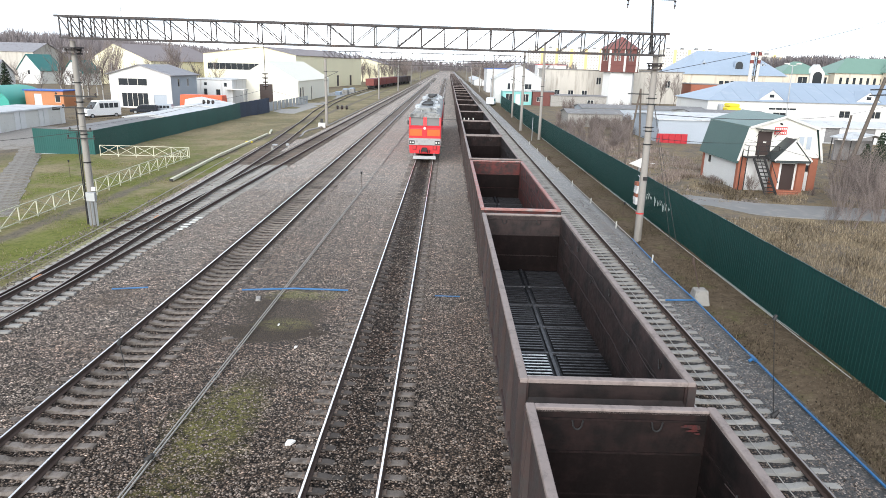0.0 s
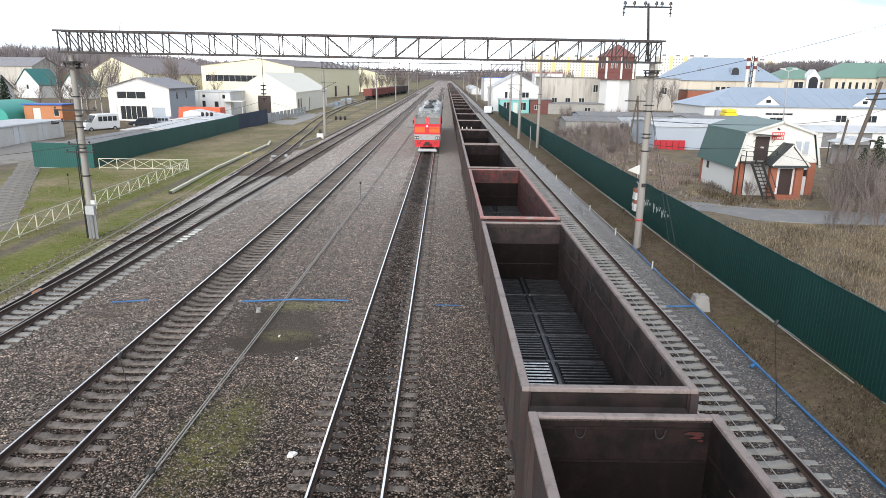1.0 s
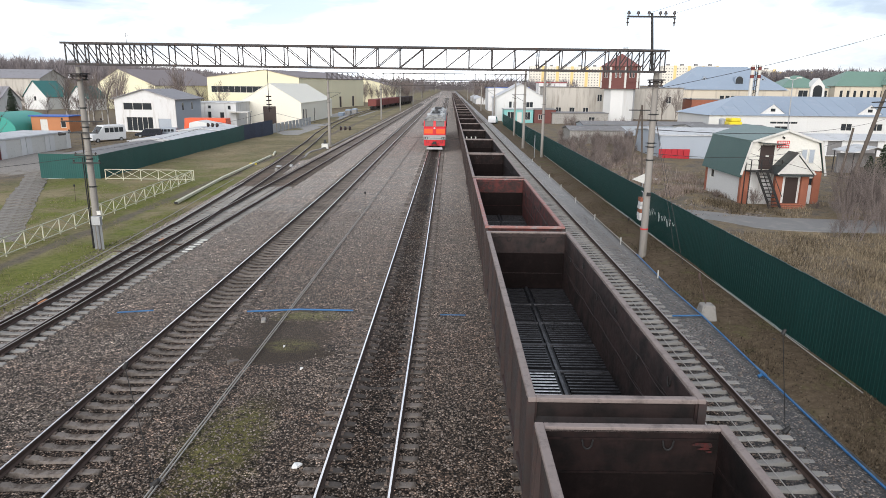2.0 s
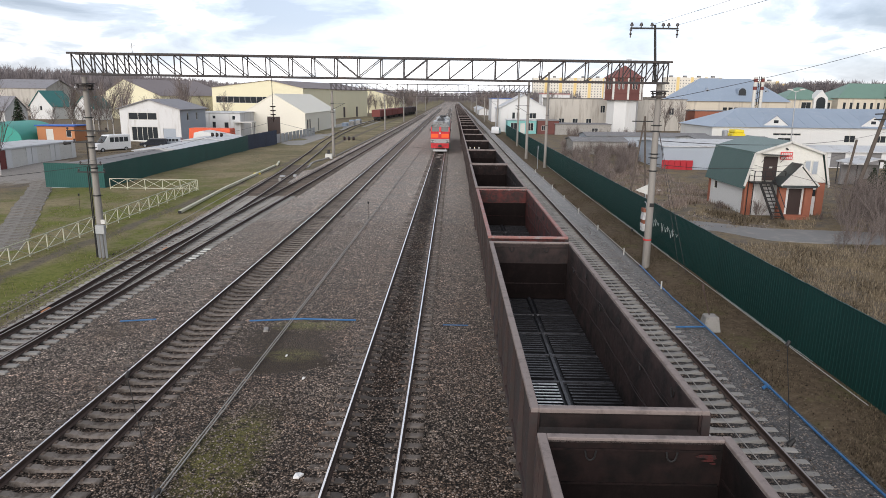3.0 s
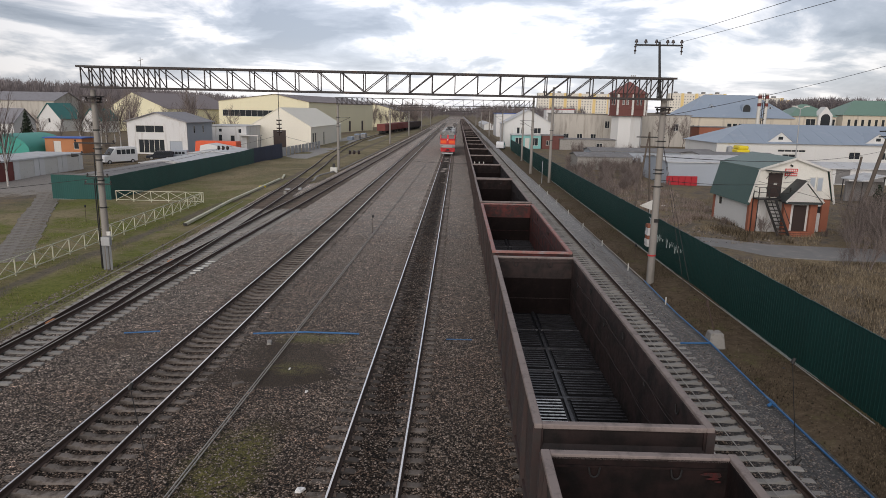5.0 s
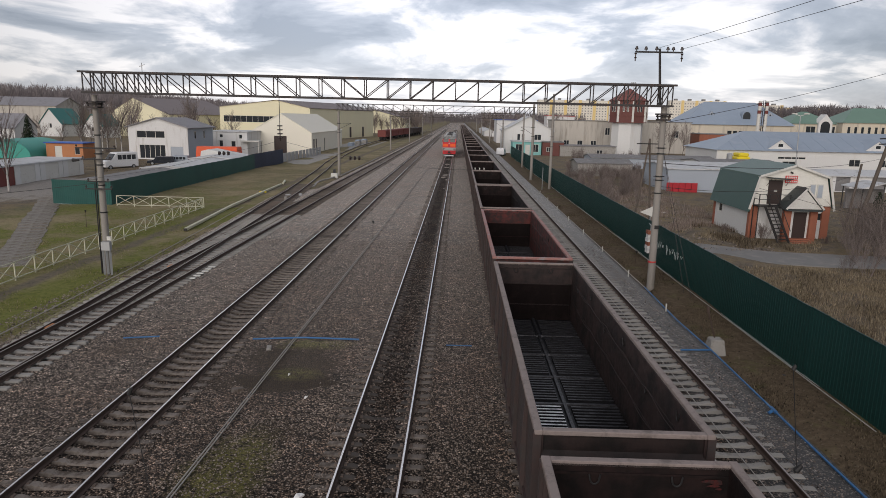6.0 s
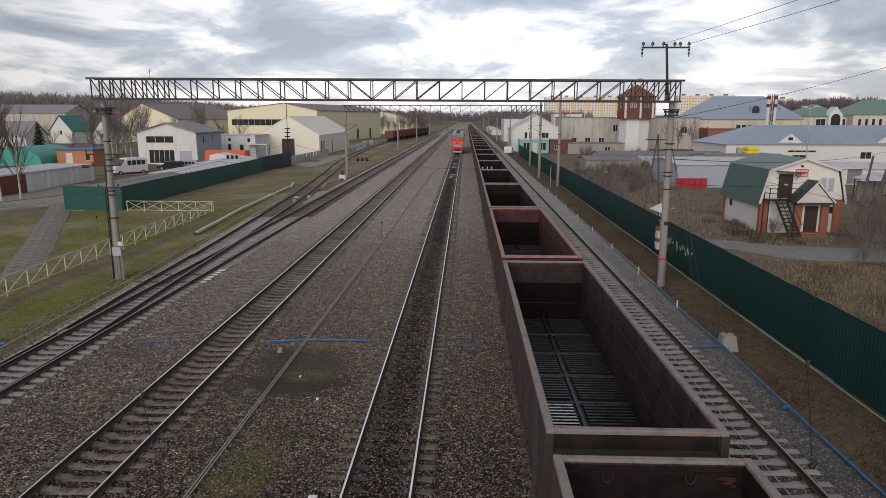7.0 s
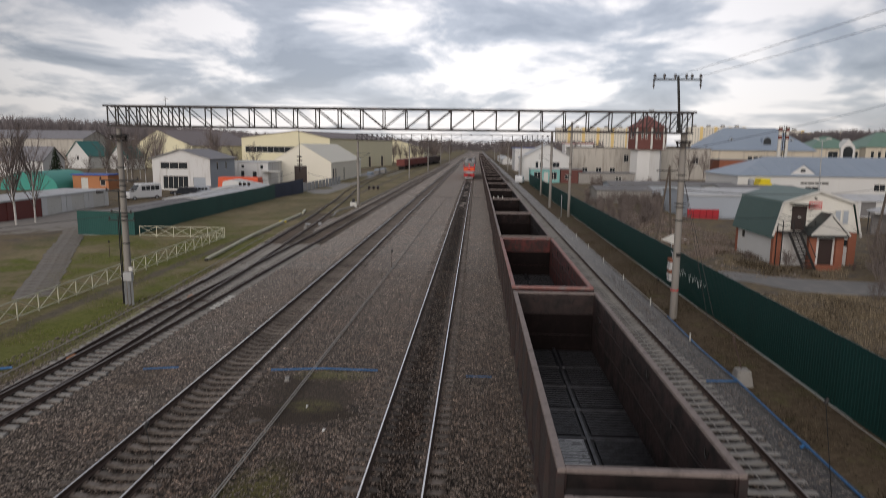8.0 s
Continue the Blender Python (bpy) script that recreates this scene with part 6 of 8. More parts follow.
def building(name, label, category, x, y, z, w, d, h, wall, roof, style="gable_y", rise=2.0, over=0.4, turn=0.0, s=(), e=(), west=(), gable=None, group="", side=None, peak=0.0):
    """Walls with openings, and a roof: gable_y and gable_x give the ridge's run; hip, flat, arch."""
    g = thing(name, label, category, pose(x, y, z, 0, 0, turn), group)
    t = 0.25
    runs = (("s", w, (-w / 2, -d / 2), 0, s), ("e", d - 2 * t, (w / 2, -d / 2 + t), 90, e), ("n", w, (w / 2, d / 2), 180, ()), ("w", d - 2 * t, (-w / 2, d / 2 - t), 270, west))
    for key, length, (px, py), a, holes in runs:
        m = pose(px, py, 0, 0, 0, a)
        wl = hang("wall", wall_mesh(length, h, t, holes, side if side and key == "e" else wall), g, m)
        for hole in holes:
            u, zz, ww, hh = hole[:4]
            what = hole[4] if len(hole) > 4 else 1
            if isinstance(what, str):
                bm = bmesh.new()
                box(bm, 0.02, ww - 0.02, 0.06, 0.12, 0, hh - 0.02)
                if ww < 2:
                    box(bm, ww * 0.8, ww * 0.8 + 0.06, 0.02, 0.06, hh * 0.45, hh * 0.52)
                part("door", bm, what, wl, m=pose(u, 0, zz))
            else:
                fr, pane = window_meshes(ww, hh, what)
                hang("window", fr, wl, pose(u, 0, zz))
                hang("pane", pane, wl, pose(u, 0, zz))
    hw, hd = w / 2 + over, d / 2 + over
    th = 0.12
    if style in ("gable_y", "gable_x"):
        half, run = (w / 2, hd) if style == "gable_y" else (d / 2, hw)
        out = half + over
        for sgn in (-1, 1):
            k = rise / (half - sgn * peak)
            bm = bmesh.new()
            pts = [(peak, h + rise), (sgn * out, h - k * over), (sgn * out, h - k * over + th), (peak, h + rise + th)]
            slab(bm, pts, -run, run)
            m = Matrix.Identity(4) if style == "gable_y" else pose(0, 0, 0, 0, 0, 90)
            part("roof_slope", bm, roof, g, m=m)
        for sgn in (-1, 1):
            bm = bmesh.new()
            yy = sgn * ((d if style == "gable_y" else w) / 2 - 0.01)
            slab(bm, [(-half, h), (half, h), (peak, h + rise - 0.01)], yy, yy - sgn * 0.2)
            m = Matrix.Identity(4) if style == "gable_y" else pose(0, 0, 0, 0, 0, 90)
            part("gable", bm, gable or wall, g, m=m)
    elif style == "hip":
        bm = bmesh.new()
        inset = min(hw, hd) * 0.95
        lo = [bm.verts.new(p) for p in ((-hw, -hd, h), (hw, -hd, h), (hw, hd, h), (-hw, hd, h))]
        if hw > hd:
            top = [bm.verts.new((-hw + inset, 0, h + rise)), bm.verts.new((hw - inset, 0, h + rise))]
            quads = ((lo[0], lo[1], top[1], top[0]), (lo[1], lo[2], top[1]), (lo[2], lo[3], top[0], top[1]), (lo[3], lo[0], top[0]))
        else:
            top = [bm.verts.new((0, -hd + inset, h + rise)), bm.verts.new((0, hd - inset, h + rise))]
            quads = ((lo[0], lo[1], top[0]), (lo[1], lo[2], top[1], top[0]), (lo[2], lo[3], top[1]), (lo[3], lo[0], top[0], top[1]))
        for q in quads:
            bm.faces.new(q)
        bm.faces.new(lo[::-1])
        part("roof", bm, roof, g)
    else:
        bm = bmesh.new()
        box(bm, -hw, hw, -hd, hd, h, h + 0.2)
        part("roof", bm, roof, g, bevel=0.03)
    return g


def dormer(g, x, y, z, w, h, depth, roof, wall):
    """A small gabled dormer on a slope."""
    bm = bmesh.new()
    slab(bm, [(x - w / 2, z), (x + w / 2, z), (x, z + h)], y, y + depth)
    part("dormer", bm, wall, g)
    bm = bmesh.new()
    slab(bm, [(x - w / 2 - 0.15, z - 0.05), (x, z + h), (x + w / 2 + 0.15, z - 0.05), (x, z + h + 0.16)], y - 0.15, y + depth)
    part("dormer_roof", bm, roof, g)
    bm = bmesh.new()
    box(bm, x - w * 0.09, x + w * 0.09, y - 0.03, y + 0.05, z + h * 0.25, z + h * 0.55)
    part("dormer_window", bm, "glass", g)


# the little shop with a gambrel roof
shop = thing("shop", "small white shop with green gambrel roof, brick pillars and outside stair", "shop", pose(26.75, 52.5, -0.5))
W, D = 3.05, 7.6
wl = hang("wall", wall_mesh(2 * W, 2.9, 0.25, [(5.05, 1.55, 0.75, 0.65, 1)], "white_grey"), shop, pose(-W, 0, 0))
fr, pane = window_meshes(0.75, 0.65, 0)
hang("window", fr, wl, pose(5.05, 0, 1.55))
hang("pane", pane, wl, pose(5.05, 0, 1.55))
wl = hang("wall", wall_mesh(D, 2.5, 0.25, [(1.0, 1.35, 0.8, 0.75)], "white"), shop, pose(-W, D, 0, 0, 0, 270))
hang("window", window_meshes(0.8, 0.75, 0)[0], wl, pose(1.0, 0, 1.35))
hang("pane", window_meshes(0.8, 0.75, 0)[1], wl, pose(1.0, 0, 1.35))
hang("wall", wall_mesh(D, 2.9, 0.25, [], "white"), shop, pose(W, 0, 0, 0, 0, 90))
hang("wall", wall_mesh(2 * W, 2.9, 0.25, [], "white"), shop, pose(W, D, 0, 0, 0, 180))
front = [(-W - 0.08, 2.75), (W + 0.15, 2.75), (2.62, 5.0), (0.0, 5.88), (-2.75, 5.0)]
for y0, y1 in ((-0.06, 0.18), (D - 0.2, D)):
    bm = bmesh.new()
    slab(bm, front, y0, y1)
    part("upper_gable", bm, "siding", shop, "ivory siding gable")
for k in range(10):
    z = 2.95 + 0.27 * k
    half = 3.05 - 0.2 * (z - 2.75) if z < 5.0 else 2.65 * (5.88 - z) / 0.88
    bm = bmesh.new()
    box(bm, -half, half, -0.075, -0.055, z, z + 0.02)
    part("siding_joint", bm, "siding", shop)
for sgn in (-1, 1):
    bm = bmesh.new()
    slab(bm, [(sgn * 3.3, 2.2 if sgn < 0 else 2.6), (sgn * 2.72, 5.02), (sgn * 2.72, 5.12), (sgn * 3.42, 2.2 if sgn < 0 else 2.6)], -0.25, D + 0.2)
    part("roof_slope", bm, "roof_green_dark", shop, "dark green steep roof slope")
    bm = bmesh.new()
    slab(bm, [(sgn * 2.76, 5.02), (0, 5.92), (0, 6.02), (sgn * 2.76, 5.12)], -0.28, D + 0.2)
    part("roof_slope", bm, "roof_green", shop, "grey-green upper roof slope")
    for a, b in (((sgn * 3.36, 2.4), (sgn * 2.74, 5.03)), ((sgn * 2.74, 5.03), (0, 5.94))):
        bm = bmesh.new()
        bar(bm, (a[0], -0.3, a[1]), (b[0], -0.3, b[1]), 0.05, 0.17)
        part("verge_board", bm, "white_paint", shop, "white verge board")
for x in (-W + 0.16, W - 0.2):
    bm = bmesh.new()
    box(bm, x - 0.3, x + 0.3, -0.12, 0.3, 0.0, 2.72)
    part("pillar", bm, "brick_red", shop, "orange brick corner pillar", bevel=0.01)
bm = bmesh.new()
box(bm, -W - 0.05, -W + 0.4, D - 0.35, D + 0.06, 0.0, 2.3)
part("pillar", bm, "brick_red", shop, "orange brick corner pillar")
bm = bmesh.new()
box(bm, -1.95, -0.85, -0.12, -0.05, 2.85, 4.75)
part("upper_door", bm, "door_brown", shop, "dark brown upper door", bevel=0.01)
bm = bmesh.new()
box(bm, -1.5, -1.25, -0.135, -0.12, 3.85, 3.97)
part("door_notice", bm, "white_paint", shop)
bm = bmesh.new()
slab(bm, [(-2.2, 4.95), (-0.4, 4.85), (-0.4, 4.9), (-2.2, 5.0)], -0.9, -0.06)
part("door_canopy", bm, "roof_dark", shop)
for x in (-2.1, -0.6):
    bm = bmesh.new()
    tube(bm, (x, -0.06, 4.3), (x, -0.85, 4.88), 0.02, n=5)
    part("canopy_strut", bm, "dark", shop)
for x0, x1 in ((1.3, 1.78), (1.9, 2.38)):
    bm = bmesh.new()
    box(bm, x0, x1, -0.13, -0.06, 3.35, 4.5)
    fr_ob = part("upper_window", bm, "white_paint", shop, "white upper window frame")
    b2 = bmesh.new()
    box(b2, x0 + 0.06, x1 - 0.06, -0.145, -0.12, 3.43, 4.42)
    part("pane", b2, "grey_wall", fr_ob)
for z0, z1 in ((4.86, 5.13), (4.55, 4.8)):
    bm = bmesh.new()
    box(bm, -0.7, 0.25, -0.15, -0.07, z0, z1)
    board = part("sign_board", bm, "sign_red", shop, "red sign board")
    for k in range(6):
        b2 = bmesh.new()
        box(b2, -0.64 + 0.145 * k, -0.54 + 0.145 * k, -0.16, -0.148, z0 + 0.06, z1 - 0.06)
        part("sign_bar", b2, "white_paint", board)
bm = bmesh.new()
tube(bm, (-0.28, -0.06, 5.4), (-0.28, -0.3, 5.35), 0.07, n=8)
part("lamp", bm, "dark", shop)
# porch
bm = bmesh.new()
box(bm, -0.75, 1.35, -1.0, -0.02, 0.25, 2.5)
part("porch_wall", bm, "white_grey", shop)
for x in (-0.72, 1.32):
    bm = bmesh.new()
    box(bm, x - 0.28, x + 0.28, -1.25, -0.85, 0.0, 2.55)
    part("pillar", bm, "brick_red", shop, "orange brick porch pillar", bevel=0.01)
bm = bmesh.new()
box(bm, -0.15, 0.85, -1.06, -1.0, 0.3, 2.35)
part("entrance_door", bm, "door_brown", shop, "dark brown entrance door", bevel=0.01)
bm = bmesh.new()
for k in range(3):
    box(bm, -0.6, 1.2, -2.2 + 0.35 * k, -1.0, 0.0, 0.1 + 0.1 * k)
part("step", bm, "brick_red", shop, "brick entrance steps")
ridge = (0.3, 4.25)
for sgn in (-1, 1):
    bm = bmesh.new()
    slab(bm, [ridge, (ridge[0] + sgn * 1.5, 2.6), (ridge[0] + sgn * 1.56, 2.66), (ridge[0], 4.35)], -1.75, -0.02)
    part("porch_roof", bm, "roof_dark", shop, "dark porch roof slope")
bm = bmesh.new()
slab(bm, [(ridge[0] - 1.3, 2.68), (ridge[0] + 1.3, 2.68), (ridge[0], 4.1)], -1.68, -1.58)
part("porch_gable", bm, "white_paint", shop, "white porch gable")
bm = bmesh.new()
box(bm, -1.05, 1.7, -1.72, -0.9, 2.5, 2.64)
part("porch_beam", bm, "roof_dark", shop)
for sgn in (-1, 1):
    bm = bmesh.new()
    bar(bm, (ridge[0] + sgn * 1.45, -1.78, 2.66), (ridge[0], -1.78, 4.27), 0.05, 0.13)
    part("verge_board", bm, "white_paint", shop)
# outside steel stair with landing
stair = thing("steel_stair", "black steel outside stair with landing against the shop", "stair", pose(26.75, 52.5, -0.5))
bm = bmesh.new()
box(bm, -3.0, -0.6, -1.1, -0.1, 2.72, 2.8)
part("landing", bm, "dark", stair)
for k in range(9):
    bm = bmesh.new()
    box(bm, -2.5 + 0.1 * k + 0.05, -1.7 + 0.1 * k, -1.3 - 0.085 * k - 0.06, -1.1 - 0.085 * k + 0.06, 2.5 - 0.28 * k, 2.54 - 0.28 * k)
    part("tread", bm, "dark", stair)
for x in (-2.5, -1.68):
    bm = bmesh.new()
    bar(bm, (x, -1.1, 2.76), (x + 0.95, -1.95, 0.0), 0.05, 0.18)
    part("stringer", bm, "dark", stair)
    bm = bmesh.new()
    bar(bm, (x, -1.1, 3.7), (x + 0.95, -1.95, 0.95), 0.04, 0.05)
    part("handrail", bm, "dark", stair)
for x, y in ((-3.0, -1.1), (-2.2, -1.1), (-1.4, -1.1), (-0.6, -1.1), (-3.0, -0.2)):
    bm = bmesh.new()
    bar(bm, (x, y, 0.0 if x in (-3.0, -0.6) else 2.7), (x, y, 3.7), 0.06)
    part("post", bm, "dark", stair)
for a, b in (((-3.0, -1.1), (-0.6, -1.1)), ((-3.0, -1.1), (-3.0, -0.1))):
    for z in (3.3, 3.7):
        bm = bmesh.new()
        bar(bm, (*a, z), (*b, z), 0.04)
        part("guard_rail", bm, "dark", stair)

G0 = -0.5
# --- beyond the yard fence, on the side of the turf ---
building("workshop", "white two-storey workshop with grey gable roof and glazed shopfront", "workshop", -57.0, 130.5, G0, 11.4, 13, 6.2, "white_grey", "roof_grey", "gable_y", 1.7, 0.5,
         s=[(1.6, 4.15, 5.4, 1.35, 2), (2.0, 0.3, 5.0, 2.6, 4), (8.0, 0.2, 2.4, 2.4, "grey_wall")], e=[(3.0, 4.0, 0.9, 1.5, 0), (7.5, 4.0, 0.9, 1.5, 0)], side="grey_wall")
building("annex", "low white annex with small windows behind the workshop", "annex", -51.2, 150, G0, 9.6, 12, 5.0, "white_grey", "roof_pale", "flat", 0, 0.2,
         s=[(3.4, 1.0, 0.8, 2.2, 0), (1.2, 3.2, 0.7, 0.9, 0), (3.5, 3.8, 0.7, 0.7, 0), (6.0, 0.9, 1.0, 2.2, 0), (7.8, 3.6, 0.7, 0.9, 0)])
g = thing("canopy", "small white flat canopy on posts beside the annex", "canopy")
bm = bmesh.new()
box(bm, -47.6, -43.4, 142.6, 145.6, 2.55, 2.75)
part("roof", bm, "white_paint", g)
for x in (-47.4, -43.6):
    for y in (142.8, 145.4):
        bm = bmesh.new()
        box(bm, x - 0.06, x + 0.06, y - 0.06, y + 0.06, G0 - 0.1, 2.55)
        part("post", bm, "white_paint", g)
building("tent_hall", "cream fabric-roofed storage hall with dark gate", "storage hall", -41.65, 174, G0, 14.5, 40, 4.9, "cream_pale", "cream_pale", "gable_y", 4.3, 0.15,
         s=[(1.0, 0.1, 1.6, 2.4, "door_brown"), (5.6, 0.1, 3.0, 4.0, "door_brown")], e=[(1.5, 0.2, 1.6, 3.2, "door_brown"), (4.2, 0.2, 1.4, 3.2, "door_brown"), (14, 0.2, 1.6, 3.2, 1)])
building("yellow_hall", "long pale yellow industrial hall with a window band", "industrial hall", -63.0, 269, G0, 36, 64, 11.4, "cream", "roof_mauve", "gable_y", 2.6, 0.4, -13.0, peak=5.0,
         s=[(1.5, 6.0, 21, 2.3, 8)], e=[(18, 0.3, 2.2, 4.2, "door_brown"), (36, 0.3, 2.2, 4.2, "door_brown"), (8, 5, 1.2, 2.4, 0), (50, 0.3, 2.2, 4.2, "door_brown")])
building("old_hall", "older yellow hall with a wide weathered grey roof", "industrial hall", -107, 249, G0, 27, 36, 8.3, "cream", "roof_mauve", "gable_y", 5.4, 0.4, -20.0, peak=-2.0,
         s=[(3, 1, 0.4, 6.5, "beige"), (12, 1, 0.4, 6.5, "beige")])
building("warehouse", "far pale yellow warehouse with grey roof behind the freight cars", "warehouse", -46, 378, G0, 34, 40, 8.0, "cream", "roof_mauve", "gable_y", 4.5, 0.4, s=[(4, 1, 2, 3, "door_brown")], e=[(6, 3, 1.5, 2, 0), (16, 3, 1.5, 2, 0), (26, 3, 1.5, 2, 0)])
building("kiosk", "orange kiosk with bright blue flat roof", "kiosk", -73.7, 123.5, G0, 7.0, 4, 2.9, "orange_wall", "blue_paint", "flat", 0, 0.3, s=[(1.6, 0.1, 1.4, 2.3, "white_paint"), (5.4, 0.9, 1.0, 1.2, 0)])
building("grey_barn", "long low grey-roofed barn before the woods", "barn", -184, 258, G0, 62, 18, 10.4, "plaster", "roof_grey", "gable_x", 3.2, 0.4, s=[(6, 1, 2, 2, 1), (14, 1, 2, 2, 1), (24, 1, 2, 2, 1), (36, 1, 2, 2, 1)])
building("cottage", "white cottage with steep teal roof", "house", -136, 224, G0, 9.5, 9, 4.6, "white", "roof_teal", "gable_y", 4.8, 0.4, -16, s=[(4.2, 3.0, 1.0, 1.5, 0)])
building("cottage", "small white cottage with teal roof and dark attic window", "house", -121, 222, G0, 7.5, 8, 4.2, "white", "roof_teal", "gable_y", 3.6, 0.4, -16, s=[(3.2, 2.2, 0.9, 1.3, 0)])
building("cottage", "white gabled cottage behind bare trees", "house", -118, 168, G0, 13, 9, 4.4, "white", "roof_grey", "gable_x", 3.4, 0.4, s=[(3, 1.2, 1.1, 1.3, 0), (8, 1.2, 1.1, 1.3, 0)])
# garages in a row
for k, (mat, door) in enumerate((("maroon", "maroon"), ("maroon", "maroon"), ("white_grey", "white_paint"), ("white", "white_paint"), ("white", "white_paint"))):
    building("garage", "sheet-metal garage with pale flat roof" if k > 1 else "maroon sheet-metal garage with pale flat roof", "garage", -56.4, 69.8 + 4.9 * k, G0, 6.5, 4.8, 2.3, mat, "roof_pale", "flat", 0, 0.12, e=[(0.8, 0.05, 2.8, 2.2, door)], group="row of garages")
# mint tarpaulin shelter
g = thing("tarpaulin_shelter", "rounded mint-green tarpaulin shelter", "shelter")
bm = bmesh.new()
arc = [(-83.5 + 5.6 * math.cos(a), G0 + 3.6 * math.sin(a) ** 0.8) for a in np.linspace(0.02, math.pi - 0.02, 13)]
slab(bm, arc, 118, 130)
part("tarpaulin", bm, "tent_green", g, smooth=True)
# flat roofs just behind the yard fence
for x, y, w, d, h, mat, lab in ((-37.3, 74, 6.0, 15, 1.75, "felt", "long shed with stained felt roof behind the fence"), (-37.3, 91, 6.6, 16, 1.9, "roof_pale", "long shed with pale patched roof behind the fence"), (-37.6, 104, 7, 9, 2.1, "roof_pale", "shed with bright pale roof behind the fence")):
    building("shed", lab, "shed", x, y, G0, w, d, h, "white_grey", mat, "gable_y", 0.35, 0.2, group="sheds in the yard")
g = thing("covered_pallets", "stack covered with an orange-red tarpaulin", "covered stack")
bm = bmesh.new()
box(bm, -46.5, -38.8, 115, 118, G0, 2.7, 0.25)
part("tarpaulin", bm, "orange_tarp", g, bevel=0.05)
bm = bmesh.new()
slab(bm, [(-43.8, G0), (-34.8, G0), (-35.0, 1.2), (-42.2, 2.5), (-43.4, 2.2)], 110, 114.5)
single("tarpaulin_cover", bm, "white", "white sheet thrown over goods in the yard", "covered stack")
# pale railing before the hall
g = thing("mesh_fence", "grey steel panel fence before the storage hall", "fence")
for k in range(13):
    bm = bmesh.new()
    x = -33.5 + 0.12 * k
    y = 119 + 2.6 * k
    box(bm, x, x + 0.05, y, y + 2.5, G0, 1.3)
    part("panel", bm, "galv", g)
g = thing("concrete_pad", "pale concrete pad in front of the storage hall", "pad", kind="structure")
bm = bmesh.new()
box(bm, -32.8, -27.6, 120, 160, -0.6, -0.36)
box(bm, -36.5, -26, 176, 250, -0.6, -0.34)
part("slab", bm, "concrete", g)
for k in range(5):
    bm = bmesh.new()
    box(bm, -33 + 1.1 * (k % 2), -31.6 + 1.1 * (k % 2), 196 + 7 * k, 200 + 7 * k, -0.34, 0.6 + 0.2 * (k % 3))
    single("stacked_timber", bm, "concrete" if k % 2 else "roof_blue", "low stack of grey building material on the pad", "stack", "stacks on the pad", bevel=0.04)


# freight cars on the siding
def box_car(x, y, turn, mat, label):
    g = thing("freight_car", label, "freight wagon", pose(x, y, 0, 0, 0, turn), "freight cars on the siding")
    bm = bmesh.new()
    box(bm, -1.5, 1.5, -6.6, 6.6, 1.2, 3.6)
    part("body", bm, mat, g, bevel=0.03)
    rib = bmesh.new()
    box(rib, 1.5, 1.58, -0.07, 0.07, 1.2, 3.6)
    rib_me = made("side_rib", rib, mat)
    for k in range(9):
        for a in (0, 180):
            hang("side_rib", rib_me, g, pose(0, -6.2 + 1.55 * k if a == 0 else 6.2 - 1.55 * k, 0, 0, 0, 0) @ pose(0, 0, 0, 0, 0, a))
    bm = bmesh.new()
    for yy in (-4.4, 4.4):
        for o in (-0.9, 0.9):
            tube(bm, (-0.86, yy + o, 0.48), (0.86, yy + o, 0.48), 0.48, n=14)
        box(bm, -1.1, 1.1, yy - 1.3, yy + 1.3, 0.5, 1.0)
    box(bm, -0.3, 0.3, -6.9, 6.9, 0.85, 1.2)
    part("running_gear", bm, "dark", g)
    return g


for k in range(7):
    y = 246 + 13.9 * k
    slope = (float(branch_x(y + 5)) - float(branch_x(y - 5))) / 10
    box_car(float(branch_x(y)), y, -math.degrees(math.atan(slope)), "maroon" if k < 4 else "wagon", "maroon freight car standing on the siding" if k < 4 else "dark freight car standing on the siding")


